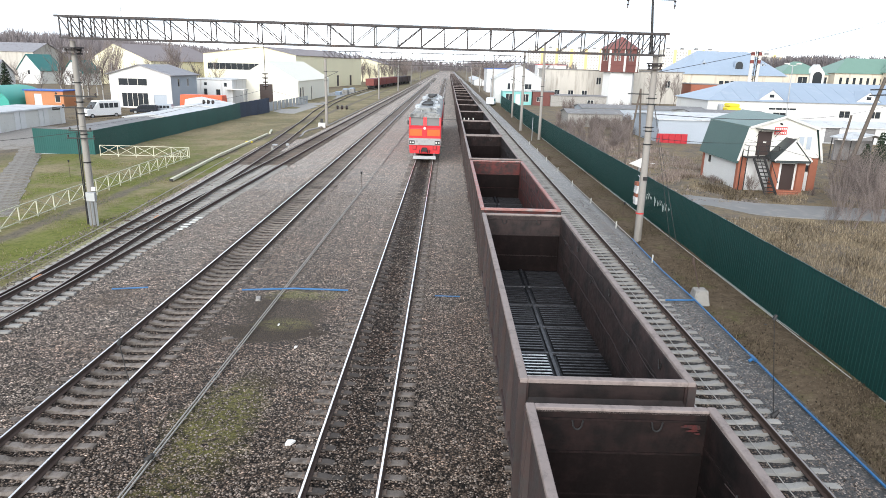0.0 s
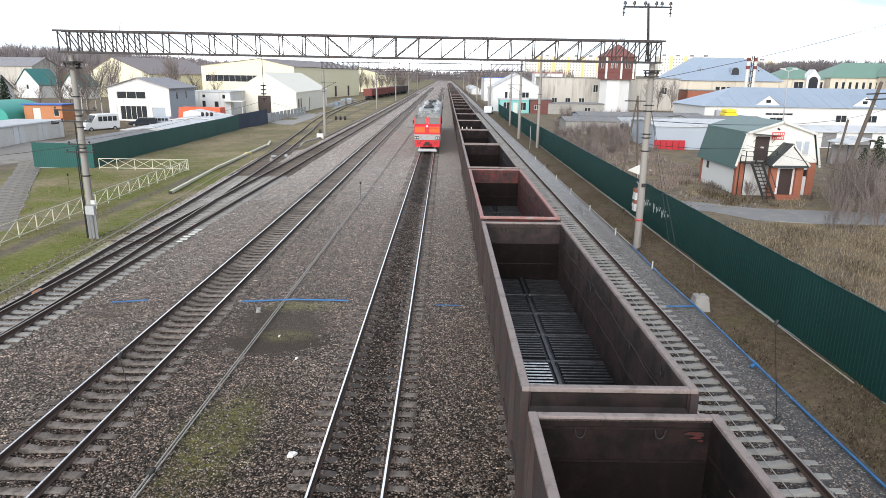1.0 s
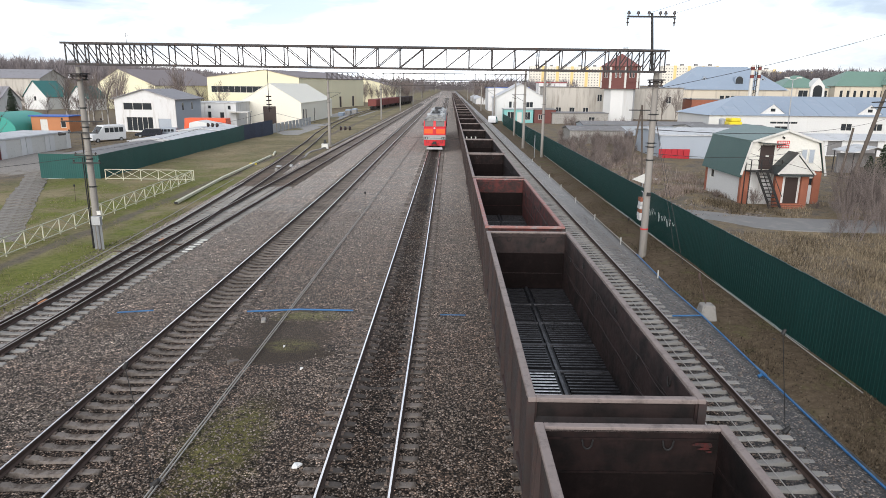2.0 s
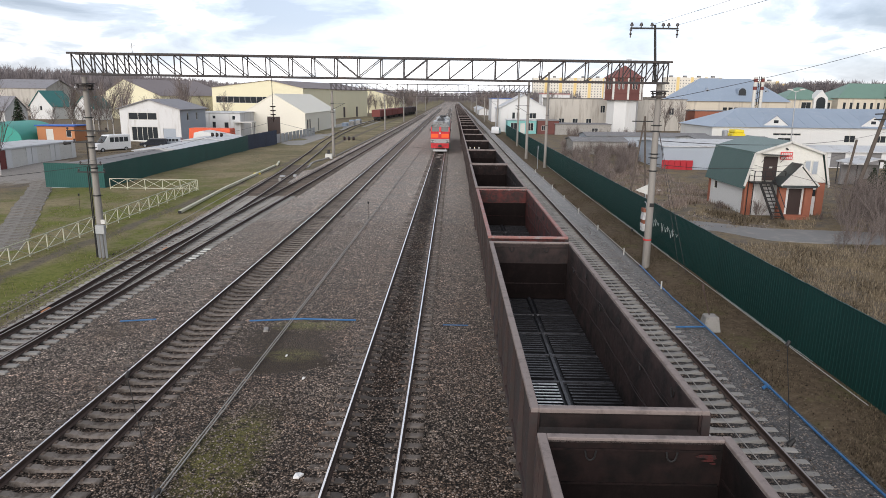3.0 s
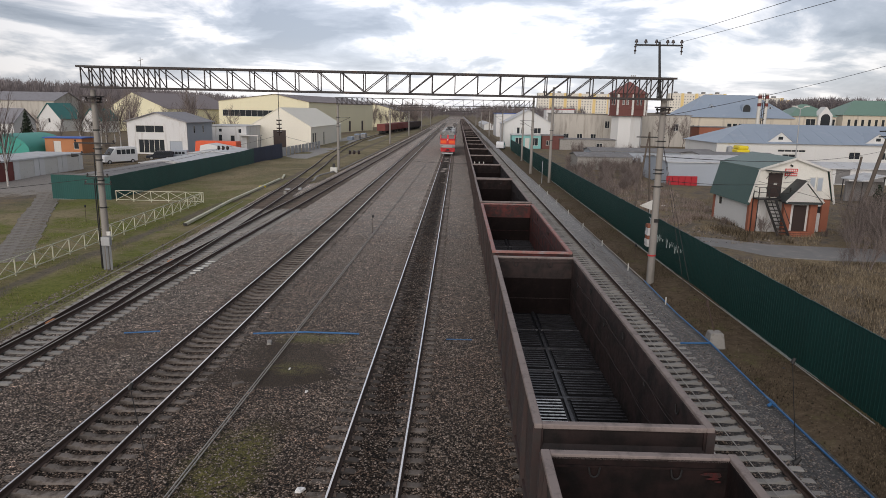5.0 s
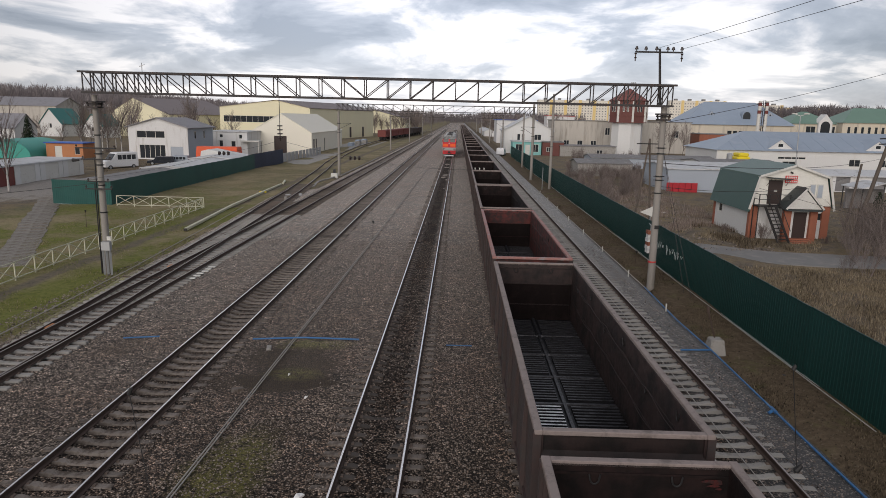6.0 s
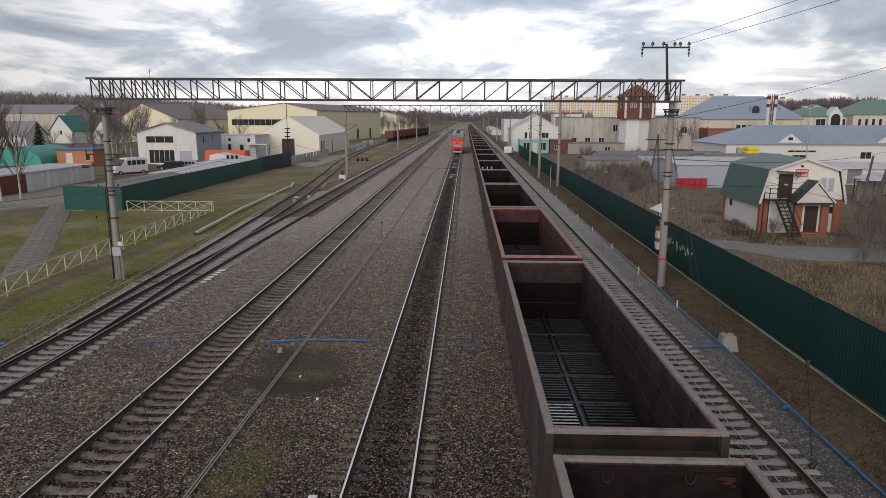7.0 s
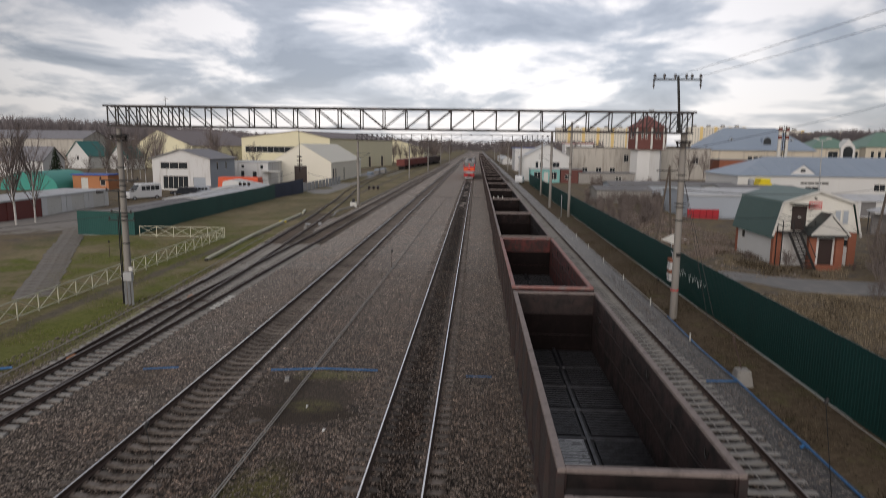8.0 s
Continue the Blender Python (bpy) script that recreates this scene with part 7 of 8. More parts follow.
# vehicles in the yard
def vehicle(name, label, x, y, turn, length, width, height, hood, mat):
    g = thing(name, label, "van" if name == "van" else "car", pose(x, y, G0, 0, 0, turn))
    hl = length / 2
    side = [(-hl, 0.35), (hl, 0.35), (hl, height * 0.5), (hl - hood, height * 0.56), (hl - hood - 0.55 * height * 0.6, height), (-hl + 0.12, height), (-hl, height * 0.6)]
    bm = bmesh.new()
    a = [bm.verts.new((u, -width / 2, z)) for u, z in side]
    b = [bm.verts.new((u, width / 2, z)) for u, z in side]
    n = len(a)
    for k in range(n):
        bm.faces.new((a[k], a[(k + 1) % n], b[(k + 1) % n], b[k]))
    bm.faces.new(a[::-1])
    bm.faces.new(b)
    part("body", bm, mat, g, bevel=0.07)
    lo, hi = height * 0.58, height * 0.86
    cuts = np.linspace(-hl + 0.4, hl - hood - 0.55 * height * 0.6, 5)
    for u0, u1 in zip(cuts, cuts[1:]):
        for s in (-1, 1):
            bm = bmesh.new()
            box(bm, u0 + 0.06, u1 - 0.06, s * width / 2 - 0.012, s * width / 2 + 0.012, lo, hi)
            part("side_window", bm, "glass", g)
    bm = bmesh.new()
    u0, u1 = hl - hood + 0.02, hl - hood - 0.55 * height * 0.6 * 0.8
    v = [(u0, -width / 2 + 0.15, height * 0.6), (u0, width / 2 - 0.15, height * 0.6), (u1, width / 2 - 0.2, height * 0.93), (u1, -width / 2 + 0.2, height * 0.93)]
    f = face(bm, v)
    ex = bmesh.ops.extrude_face_region(bm, geom=[f])
    for e in ex["geom"]:
        if isinstance(e, bmesh.types.BMVert):
            e.co.x += 0.06
    part("windscreen", bm, "glass", g)
    for u in (-hl + 0.9, hl - 0.85):
        for s in (-1, 1):
            bm = bmesh.new()
            tube(bm, (u, s * (width / 2 - 0.2), 0.34), (u, s * (width / 2 + 0.02), 0.34), 0.34, n=14)
            wh = part("tyre", bm, "rubber", g, smooth=True)
            b2 = bmesh.new()
            tube(b2, (u, s * (width / 2 + 0.01), 0.34), (u, s * (width / 2 + 0.035), 0.34), 0.2, n=10)
            part("rim", b2, "galv", wh)
    return g


vehicle("van", "white high-roofed minibus parked in the yard", -54.2, 103.5, 238, 5.6, 2.0, 2.6, 1.2, "car_white")
vehicle("parked_car", "dark hatchback parked beside the minibus", -51.5, 112.5, 200, 4.3, 1.8, 1.5, 1.1, "car_dark")
vehicle("parked_car", "grey saloon parked before the workshop", -50.0, 115.5, 190, 4.3, 1.8, 1.5, 1.1, "grey_wall")
vehicle("parked_car", "white pickup parked by the green fence end", 10.9, 166, 80, 4.8, 1.9, 1.9, 1.2, "car_white")
vehicle("parked_car", "pale saloon parked by the shelter", 41.0, 77, 15, 4.3, 1.8, 1.5, 1.1, "car_white")

# --- beyond the railway fence ---
tower = thing("water_tower", "old octagonal water tower of dark red brick on a whitewashed base", "water tower", pose(46.5, 184, G0))
bm = bmesh.new()


def drum(bm, r0, z0, r1, z1, n=8):
    tube(bm, (0, 0, z0), (0, 0, z1), r0, r1, n)


drum(bm, 4.3, 0, 4.2, 8.7)
part("base", bm, "white", tower, "whitewashed base")
bm = bmesh.new()
drum(bm, 5.15, 8.7, 5.15, 14.6)
part("tank_house", bm, "brick_dark", tower, "dark red brick tank house")
for z in (8.7, 10.5, 14.3):
    bm = bmesh.new()
    drum(bm, 5.28, z, 5.28, z + 0.22)
    part("cornice", bm, "brick_dark", tower)
bm = bmesh.new()
drum(bm, 5.6, 14.6, 0.15, 17.9)
part("roof", bm, "roof_red", tower, "brown-red pyramid roof")
for k in range(8):
    a0 = math.atan2(*reversed(ring(Vector((0, 0, 0)), Vector((0, 0, 1)), 5.2, 8)[k].xy))
    bm = bmesh.new()
    c = Vector((5.1 * math.cos(a0), 5.1 * math.sin(a0), 0))
    bar(bm, c + Vector((0, 0, 8.9)), c + Vector((0, 0, 14.4)), 0.5)
    part("pilaster", bm, "white_paint", tower, "white corner pilaster")
    am = a0 + math.pi / 8
    m = Matrix.Rotation(am, 4, "Z") @ Matrix.Translation((4.78, 0, 11.6))
    for o in (-0.75, 0.3):
        bm = bmesh.new()
        box(bm, -0.02, 0.06, o, o + 0.55, 0, 1.5)
        wn = part("window", bm, "white_paint", tower, m=m)
        b2 = bmesh.new()
        box(b2, 0.05, 0.08, o + 0.07, o + 0.48, 0.08, 1.42)
        part("pane", b2, "glass", wn)
bm = bmesh.new()
tube(bm, (0.9, 0, 16.8), (0.9, 0, 19.6), 0.06, n=6)
for o in (-0.5, 0.0, 0.5):
    box(bm, 0.75 + o, 1.05 + o, -0.15, 0.15, 18.4, 19.6)
part("aerial", bm, "galv", tower, "grey antenna cluster")

building("depot", "long shabby whitewashed depot building with flat roof", "depot", 48.2, 203, G0, 40, 14, 9.0, "plaster", "felt", "flat", 0, 0.3,
         s=[(3, 1.4, 1.6, 1.9, 1), (7, 1.4, 1.6, 1.9, 1), (11, 1.4, 1.6, 1.9, 1), (15, 5, 1.4, 2.1, 1), (31, 4.6, 1.6, 2, 1), (35, 4.6, 1.6, 2, 1)], west=[(3, 4, 1.4, 1.8, 1), (8, 4, 1.4, 1.8, 1)])
building("annex", "low grey concrete annex beside the tower", "annex", 33, 172, G0, 14, 8, 2.6, "concrete", "felt", "flat", 0, 0.2, s=[(9.2, 0.8, 1.6, 1.0, 1)])
building("gabled_house", "white two-storey house with gabled roof above the turquoise shop", "house", 18.9, 186, G0, 13.2, 14, 6.2, "white", "roof_pale", "gable_y", 3.6, 0.4, s=[(3.6, 3.5, 0.8, 1.7, 0), (4.8, 3.5, 0.8, 1.7, 0), (8.2, 3.6, 1.9, 1.5, 1), (4.4, 6.0, 0.8, 0.8, 0)], west=[(3, 3.6, 0.9, 1.5, 0), (6, 3.6, 0.9, 1.5, 0), (9, 3.6, 0.9, 1.5, 0)])
building("small_shop", "low turquoise shop with pale windows", "shop", 17.7, 173, G0, 7.4, 6, 3.4, "teal_shop", "roof_pale", "flat", 0, 0.3, s=[(0.8, 0.8, 1.7, 2.0, 1), (3.3, 0.1, 1.2, 2.6, "white_paint"), (5.0, 0.8, 1.7, 2.0, 1)])
building("brick_shed", "low brown brick shed beside the turquoise shop", "shed", 24.3, 172, G0, 5.4, 6, 3.4, "brick_dark", "felt", "flat", 0, 0.2, s=[(1, 1, 1.2, 1.2, 1)])
building("blue_hall", "far hall with a blue fascia roof", "industrial hall", 22, 262, G0, 15, 20, 8.6, "white_grey", "blue_paint", "flat", 0, 0.4)
building("red_roof_shop", "far shop with a bright red roof band", "shop", 37, 246, G0, 10, 8, 10.4, "white_grey", "red", "flat", 0, 0.2)
building("white_row", "row of low white trackside sheds far down the line", "shed", 15.8, 385, G0, 5, 90, 2.6, "white", "roof_pale", "gable_y", 1.2, 0.3, west=[(6, 1, 1.2, 1.4, 0), (16, 1, 1.2, 1.4, 0), (26, 1, 1.2, 1.4, 0), (40, 1, 1.2, 1.4, 0)])
blue = building("school_building", "large building with pale blue hip roof and arched attic window", "public building", 104.7, 261, G0, 40.3, 22, 8.6, "beige", "roof_blue", "hip", 8.6, 0.7,
                s=[(3, 2, 0.9, 3.6, 0), (5, 2, 0.9, 3.6, 0)] + [(16 + 2.1 * k, 1.5, 1.7, 5.0, 0) for k in range(9)])
bm = bmesh.new()
arch = [(-1.7, 0), (1.7, 0)] + [(1.7 * math.cos(a), 1.7 + 1.7 * math.sin(a)) for a in np.linspace(0, math.pi, 9)]
slab(bm, arch, 0, 5)
part("attic_bay", bm, "roof_blue", blue, m=pose(3.5, -8.6, 10.4))
bm = bmesh.new()
slab(bm, [(x * 0.8, z * 0.85 + 0.2) for x, z in arch], -0.08, 0.2)
part("arched_window", bm, "glass", blue, m=pose(3.5, -8.6, 10.4))
for x in (-9, 13):
    dormer(blue, x, -6.8, 11.8, 3.0, 1.7, 3.5, "roof_blue", "grey_wall")
chim = thing("chimney_pair", "pair of white and red steel chimneys in a dark frame", "chimney", pose(104.5, 231, G0))
for x in (-1.35, 0.95):
    bm = bmesh.new()
    tube(bm, (x, 0, 4), (x, 0, 16.9), 0.6, n=12)
    flue = part("flue", bm, "white_paint", chim, smooth=True)
    for z in (12.6, 15.2):
        b2 = bmesh.new()
        tube(b2, (x, 0, z), (x, 0, z + 1.1), 0.65, n=12)
        part("band", b2, "maroon", flue, "dark red band", smooth=True)
for x in (-0.45, 0.2):
    bm = bmesh.new()
    bar(bm, (x, -0.4, 4), (x, -0.4, 17.1), 0.18)
    part("frame_post", bm, "dark", chim)
for k in range(6):
    bm = bmesh.new()
    bar(bm, (-1.4, -0.4, 5 + 2 * k), (1.0, -0.4, 6.6 + 2 * k), 0.14)
    part("frame_brace", bm, "dark", chim)
bm = bmesh.new()
box(bm, -2.5, 2.2, -1, 3, 0, 4.2)
part("boiler_house", bm, "white", chim)
building("brick_store", "low orange brick store with flat roof", "store", 80.2, 209, G0, 12.8, 10, 5.7, "brick_red", "felt", "flat", 0, 0.2, s=[(2, 1.2, 1.4, 1.6, 0), (7, 1.2, 1.4, 1.6, 0)])
long_ = building("market_hall", "long white market hall with pale blue metal roof and dormers", "market hall", 84.1, 140, G0, 66, 18, 4.0, "white", "roof_blue", "hip", 3.6, 0.5,
                 s=[(3, 1.4, 2.2, 0.9, 1), (12, 2.4, 5.5, 0.5, 3), (13, 0.8, 2.6, 1.2, 1), (26, 1.2, 2.2, 1.4, 1), (32, 1.2, 2.2, 1.4, 1)])
for x in (-20.5, -1.5, 18):
    dormer(long_, x, -8.6, 4.3, 5.0, 1.9, 5.0, "roof_blue", "white")
for k in range(22):
    bm = bmesh.new()
    inward = min(9.0, 3 * k + 1.0, 67 - 3 * k)
    bar(bm, (-32.5 + 3 * k, -9.4, 4.03), (-32.5 + 3 * k, -9.4 + inward, 4.03 + 0.375 * inward), 0.08, 0.1)
    part("roof_seam", bm, "roof_blue", long_)
bm = bmesh.new()
for z, h, d in ((0, 0.8, 2.6), (0.8, 0.7, 2.1), (1.5, 0.7, 1.5)):
    box(bm, -d / 2 - 0.4, d / 2, 0, 3, z, z + h)
single("play_slide", bm, "yellow", "bright yellow moulded play structure by the market hall", "play structure", m=pose(55.0, 127, 0.9), bevel=0.2)
bm = bmesh.new()
box(bm, -2.4, 2.4, 0, 3, 0, 1.6)
single("stall", bm, "roof_grey", "grey stall under the yellow play structure", "stall", m=pose(55, 127, G0 - 0.2), bevel=0.05)
bm = bmesh.new()
box(bm, 0, 0.8, -0.6, 0.6, 0, 3.6)
single("tank", bm, "galv", "upright grey steel tank by the stalls", "tank", m=pose(51.2, 126, G0), bevel=0.2)
for x, y, w, d, h, wall, roof, lab in ((32.5, 93.5, 9, 12, 3.0, "grey_wall", "roof_pale", "pale sheet-roofed garage block"), (38, 99, 8, 10, 2.8, "grey_wall", "roof_pale", "grey garage with pale roof"), (44.5, 108, 12, 12, 2.8, "white_grey", "felt", "low pale garage block behind the shop"), (24.5, 113, 9, 7, 2.1, "concrete", "felt", "low grey shed behind bare shrubs"), (38, 132, 24, 8, 2.0, "grey_wall", "felt", "long low grey shed with felt roof")):
    building("garage_block", lab, "garage", x, y, G0, w, d, h, wall, roof, "gable_x", 0.5, 0.2, group="garage blocks behind the shop")
bm = bmesh.new()
for k in range(5):
    box(bm, 27.8 + 0.82 * k, 28.58 + 0.82 * k, 87.0, 87.15, -0.5, 0.75)
single("red_fence", bm, "red", "crimson sheet fence before the garages", "fence", bevel=0.02)
for x, y, w, d in ((45.8, 72.5, 5, 4), (53, 71, 6, 4)):
    g = thing("market_shelter", "open market shelter with a pale curved roof", "shelter", pose(x, y, G0), "market shelters")
    bm = bmesh.new()
    slab(bm, [(-w / 2, 2.5), (0, 3.1), (w / 2, 2.5), (w / 2, 2.6), (0, 3.2), (-w / 2, 2.6)], -d / 2, d / 2)
    part("roof", bm, "roof_pale", g)
    for sx in (-1, 1):
        for sy in (-1, 1):
            bm = bmesh.new()
            tube(bm, (sx * (w / 2 - 0.2), sy * (d / 2 - 0.2), 0), (sx * (w / 2 - 0.2), sy * (d / 2 - 0.2), 2.6), 0.06, n=6)
            part("post", bm, "dark", g)
    bm = bmesh.new()
    box(bm, -w / 2 + 0.4, w / 2 - 0.4, d / 2 - 0.6, d / 2 - 0.3, 0, 2.2)
    part("back_wall", bm, "felt", g)
    bm = bmesh.new()
    box(bm, -w / 2 + 1, w / 2 - 1, -d / 2 + 0.5, -d / 2 + 1.2, 0, 0.9)
    part("counter", bm, "timber", g)
building("stall_row", "row of pale market stalls beyond the shelters", "market stalls", 62, 96, G0, 22, 7, 2.2, "white_grey", "roof_pale", "gable_x", 0.6, 0.3, s=[(2, 0.1, 2, 2.2, "felt"), (7, 0.1, 2, 2.2, "felt"), (12, 0.1, 2, 2.2, "grey_wall")])
lamp = thing("street_lamp", "tall grey lamp mast with four heads", "street lamp", pose(66.8, 131, G0))
bm = bmesh.new()
tube(bm, (0, 0, 0), (-0.3, 0, 10.9), 0.14, 0.08, n=10)
part("mast", bm, "galv", lamp, smooth=True)
for dx, dy in ((-1.3, 0), (1.3, 0), (-0.7, 0.7), (0.7, -0.7)):
    bm = bmesh.new()
    bar(bm, (-0.3, 0, 10.8), (-0.3 + dx, dy, 11.2), 0.08)
    box(bm, -0.3 + dx - 0.35, -0.3 + dx + 0.35, dy - 0.15, dy + 0.15, 11.15, 11.35)
    part("lamp_head", bm, "white_paint", lamp)
green = building("arcade_building", "beige building with green hip roof and a tall arched entrance", "public building", 134, 262, G0, 17.5, 16, 9.6, "beige", "roof_verdigris", "hip", 4.6, 0.6, s=[(6.3, 3.5, 3.6, 5.2, 1), (15.2, 3.5, 2.0, 5.2, 1)])
bm = bmesh.new()
slab(bm, [(1.5, 0), (6.6, 0), (6.6, 10.2), (4.05, 13.2), (1.5, 10.2)], -9.2, -5)
part("portico", bm, "white", green)
bm = bmesh.new()
slab(bm, [(2.35, 1)] + [(5.75, 1)] + [(4.05 + 1.7 * math.cos(a), 8.9 + 1.7 * math.sin(a)) for a in np.linspace(0, math.pi, 9)], -9.3, -9.15)
part("arched_window", bm, "glass", green)
building("arcade_building", "long beige building with green roof and arched windows", "public building", 176, 268, G0, 56, 18, 10.3, "beige", "roof_verdigris", "hip", 5.8, 0.6, s=[(2 + 2.6 * k, 5.4, 1.2, 3.4, 0) for k in range(16)])
building("pointed_house", "tall beige house with dark green steep roof", "house", 170, 254, G0, 8, 12, 11.5, "beige", "roof_verdigris", "gable_y", 5.2, 0.5)


def apartment(x, y, w, h, cols, label):
    g = thing("apartment_block", label, "apartment block", pose(x, y, G0), "far apartment blocks")
    wall = []
    wu = w / cols
    for r in range(10):
        for c in range(cols):
            if c % 5 != 4:
                wall.append((c * wu + wu * 0.25, 1.2 + r * (h - 2) / 10, wu * 0.36, 1.2))
    hang("wall", wall_mesh(w, h, 0.4, wall, "flat_cream"), g, pose(-w / 2, 0, 0))
    pane = bmesh.new()
    box(pane, -w / 2 + 0.3, w / 2 - 0.3, 0.3, 0.36, 0.5, h - 0.5)
    part("pane", pane, "far_glass", g)
    for c in range(4, cols, 5):
        bm = bmesh.new()
        box(bm, -w / 2 + c * wu, -w / 2 + (c + 1) * wu, -0.5, -0.02, 0, h + 0.4)
        part("stair_bay", bm, "flat_yellow", g, "ochre stair bay")
    bm = bmesh.new()
    box(bm, -w / 2, w / 2, 0.45, 14, 0, h + 0.2)
    part("body", bm, "flat_cream", g)
    for c in range(2, cols, 5):
        bm = bmesh.new()
        box(bm, -w / 2 + c * wu, -w / 2 + (c + 1) * wu, 4, 9, h + 0.2, h + 2.4)
        part("roof_house", bm, "felt", g)
    return g


apartment(284, 800, 66, 34.5, 20, "far ten-storey cream and yellow apartment block")
apartment(362, 830, 74, 32, 20, "far ten-storey cream and yellow apartment block beyond the roofs")
apartment(141, 820, 88, 33, 25, "far cream and yellow apartment block behind the tower")
apartment(432, 860, 60, 30, 15, "far cream apartment block partly hidden by roofs")


# ---- plants ----
def branching(seed, height, first, spread, levels, kids, thick):
    """A bare crown: limbs that fork into ever finer twigs, each a three-sided spike."""
    r = random.Random(seed)
    limbs, twigs = [], []

    def grow(p, d, length, radius, level):
        q = p + d * length
        (limbs if level == 0 else twigs).append((p, q, radius, radius * 0.62))
        if level >= levels:
            return
        for k in range(kids[level]):
            f = first + (1 - first) * (k + r.random()) / kids[level] if level == 0 else 0.3 + 0.7 * (k + r.random()) / kids[level]
            a = r.uniform(0, 2 * math.pi)
            out = Vector((math.cos(a), math.sin(a), 0))
            nd = (d * r.uniform(0.6, 1.1) + out * spread * r.uniform(0.5, 1.1) + Vector((0, 0, 0.22))).normalized()
            grow(p.lerp(q, f), nd, length * r.uniform(0.38, 0.6), radius * 0.42, level + 1)

    grow(Vector((0, 0, -0.2)), Vector((r.uniform(-0.05, 0.05), r.uniform(-0.05, 0.05), 1)).normalized(), height * 0.85, thick, 0)
    return limbs, twigs


def spikes(name, segs, mat, least=0.0):
    vs, fs = [], []
    for p, q, r0, r1 in segs:
        b = len(vs)
        vs += ring(p, q - p, max(r0, least), 3) + ring(q, q - p, max(r1, least * 0.5), 3)
        fs += [(b, b + 1, b + 4, b + 3), (b + 1, b + 2, b + 5, b + 4), (b + 2, b, b + 3, b + 5)]
    return raw(name, vs, fs, mat)


def bare_tree(seed, height, label, bark="timber", spread=0.75, least=0.012):
    limbs, twigs = branching(seed, height, 0.25, spread, 3, (17, 6, 4), height * 0.016)
    g = thing("bare_tree", label, "tree", group="bare trees")
    bm = bmesh.new()
    p, q, r0, r1 = limbs[0]
    tube(bm, p, q, r0, r0 * 0.25, 8)
    part("trunk", bm, bark, g, smooth=True)
    hang("crown", spikes("crown", twigs, "twig", least), g)
    return g


def shrub(seed, height, label, stems=16, least=0.008):
    g = thing("bare_shrub", label, "shrub", group="bare shrubs")
    r = random.Random(seed)
    segs = []
    for k in range(stems):
        a = r.uniform(0, 6.28)
        lean = r.uniform(0.05, 0.55)
        _, tw = branching(seed * 31 + k, height * r.uniform(0.6, 1.05), 0.3, 0.45, 2, (7, 4), 0.018)
        l0, _ = branching(seed * 31 + k, height * 0.9, 0.3, 0.45, 0, (1,), 0.018)
        m = Matrix.Translation((0.35 * math.cos(a), 0.35 * math.sin(a), 0)) @ Matrix.Rotation(a, 4, "Z") @ Matrix.Rotation(lean, 4, "Y")
        segs += [(m @ p, m @ q, r0, r1) for p, q, r0, r1 in l0 + tw]
    hang("crown", spikes("crown", segs, "twig", least), g)
    return g


def scatter(first, spots):
    for k, (x, y, z, s, a) in enumerate(spots):
        m = pose(x, y, z, 0, 0, a) @ Matrix.Diagonal((s, s, s, 1))
        if k == 0:
            first.matrix_basis = m
        else:
            copy_thing(first, m)


pick = random.Random(11)
birch = bare_tree(3, 9.0, "slender bare birch with pale bark", "birch", 0.55, 0.014)
scatter(birch, [(-50.2, 68.5, -0.5, 1.0, 0), (-49.4, 70.5, -0.5, 0.85, 130), (-56, 76, -0.5, 0.9, 200)] + [(-88 + 2.7 * k, 150 + pick.uniform(-8, 14), -0.5, pick.uniform(0.8, 1.15), 67 * k) for k in range(11)])
grey_tree = bare_tree(8, 11.0, "bare grey-brown tree in winter state", "timber", 0.8, 0.02)
scatter(grey_tree, [(-74 + pick.uniform(-28, 18), pick.uniform(140, 215), -0.5, pick.uniform(0.6, 0.95), 41 * k) for k in range(24)])
line_tree = bare_tree(15, 10.0, "bare tree beside the distant tracks", "timber", 0.7, 0.03)
scatter(line_tree, [(-20 - pick.uniform(0, 26), pick.uniform(300, 520), -0.5, pick.uniform(0.8, 1.3), 53 * k) for k in range(26)] + [(15 + pick.uniform(0, 24), pick.uniform(215, 520), -0.5, pick.uniform(0.7, 1.2), 71 * k) for k in range(24)] + [(56 + pick.uniform(-3, 3), 172 + 4 * k, -0.5, 0.8, 31 * k) for k in range(3)])
tall_bush = shrub(4, 3.6, "tall bare shrub with grey-brown stems", 17, 0.0065)
scatter(tall_bush, [(28.2, 45.2, -0.5, 0.95, 0), (29.6, 44.6, -0.5, 1.05, 80), (27.4, 44.4, -0.5, 0.6, 150), (30.4, 46.4, -0.5, 1.0, 220), (28.0, 41.0, -0.5, 0.9, 260), (30.2, 49.2, -0.5, 1.0, 310), (31.2, 50.8, -0.5, 1.15, 10), (25.4, 39.6, -0.5, 0.7, 45), (29.9, 43.6, -0.5, 1.15, 140), (31.4, 46.8, -0.5, 1.2, 200), (24.6, 40.4, -0.5, 0.4, 70)])
thicket = shrub(9, 3.8, "bare shrub in the thicket behind the fence", 12, 0.016)
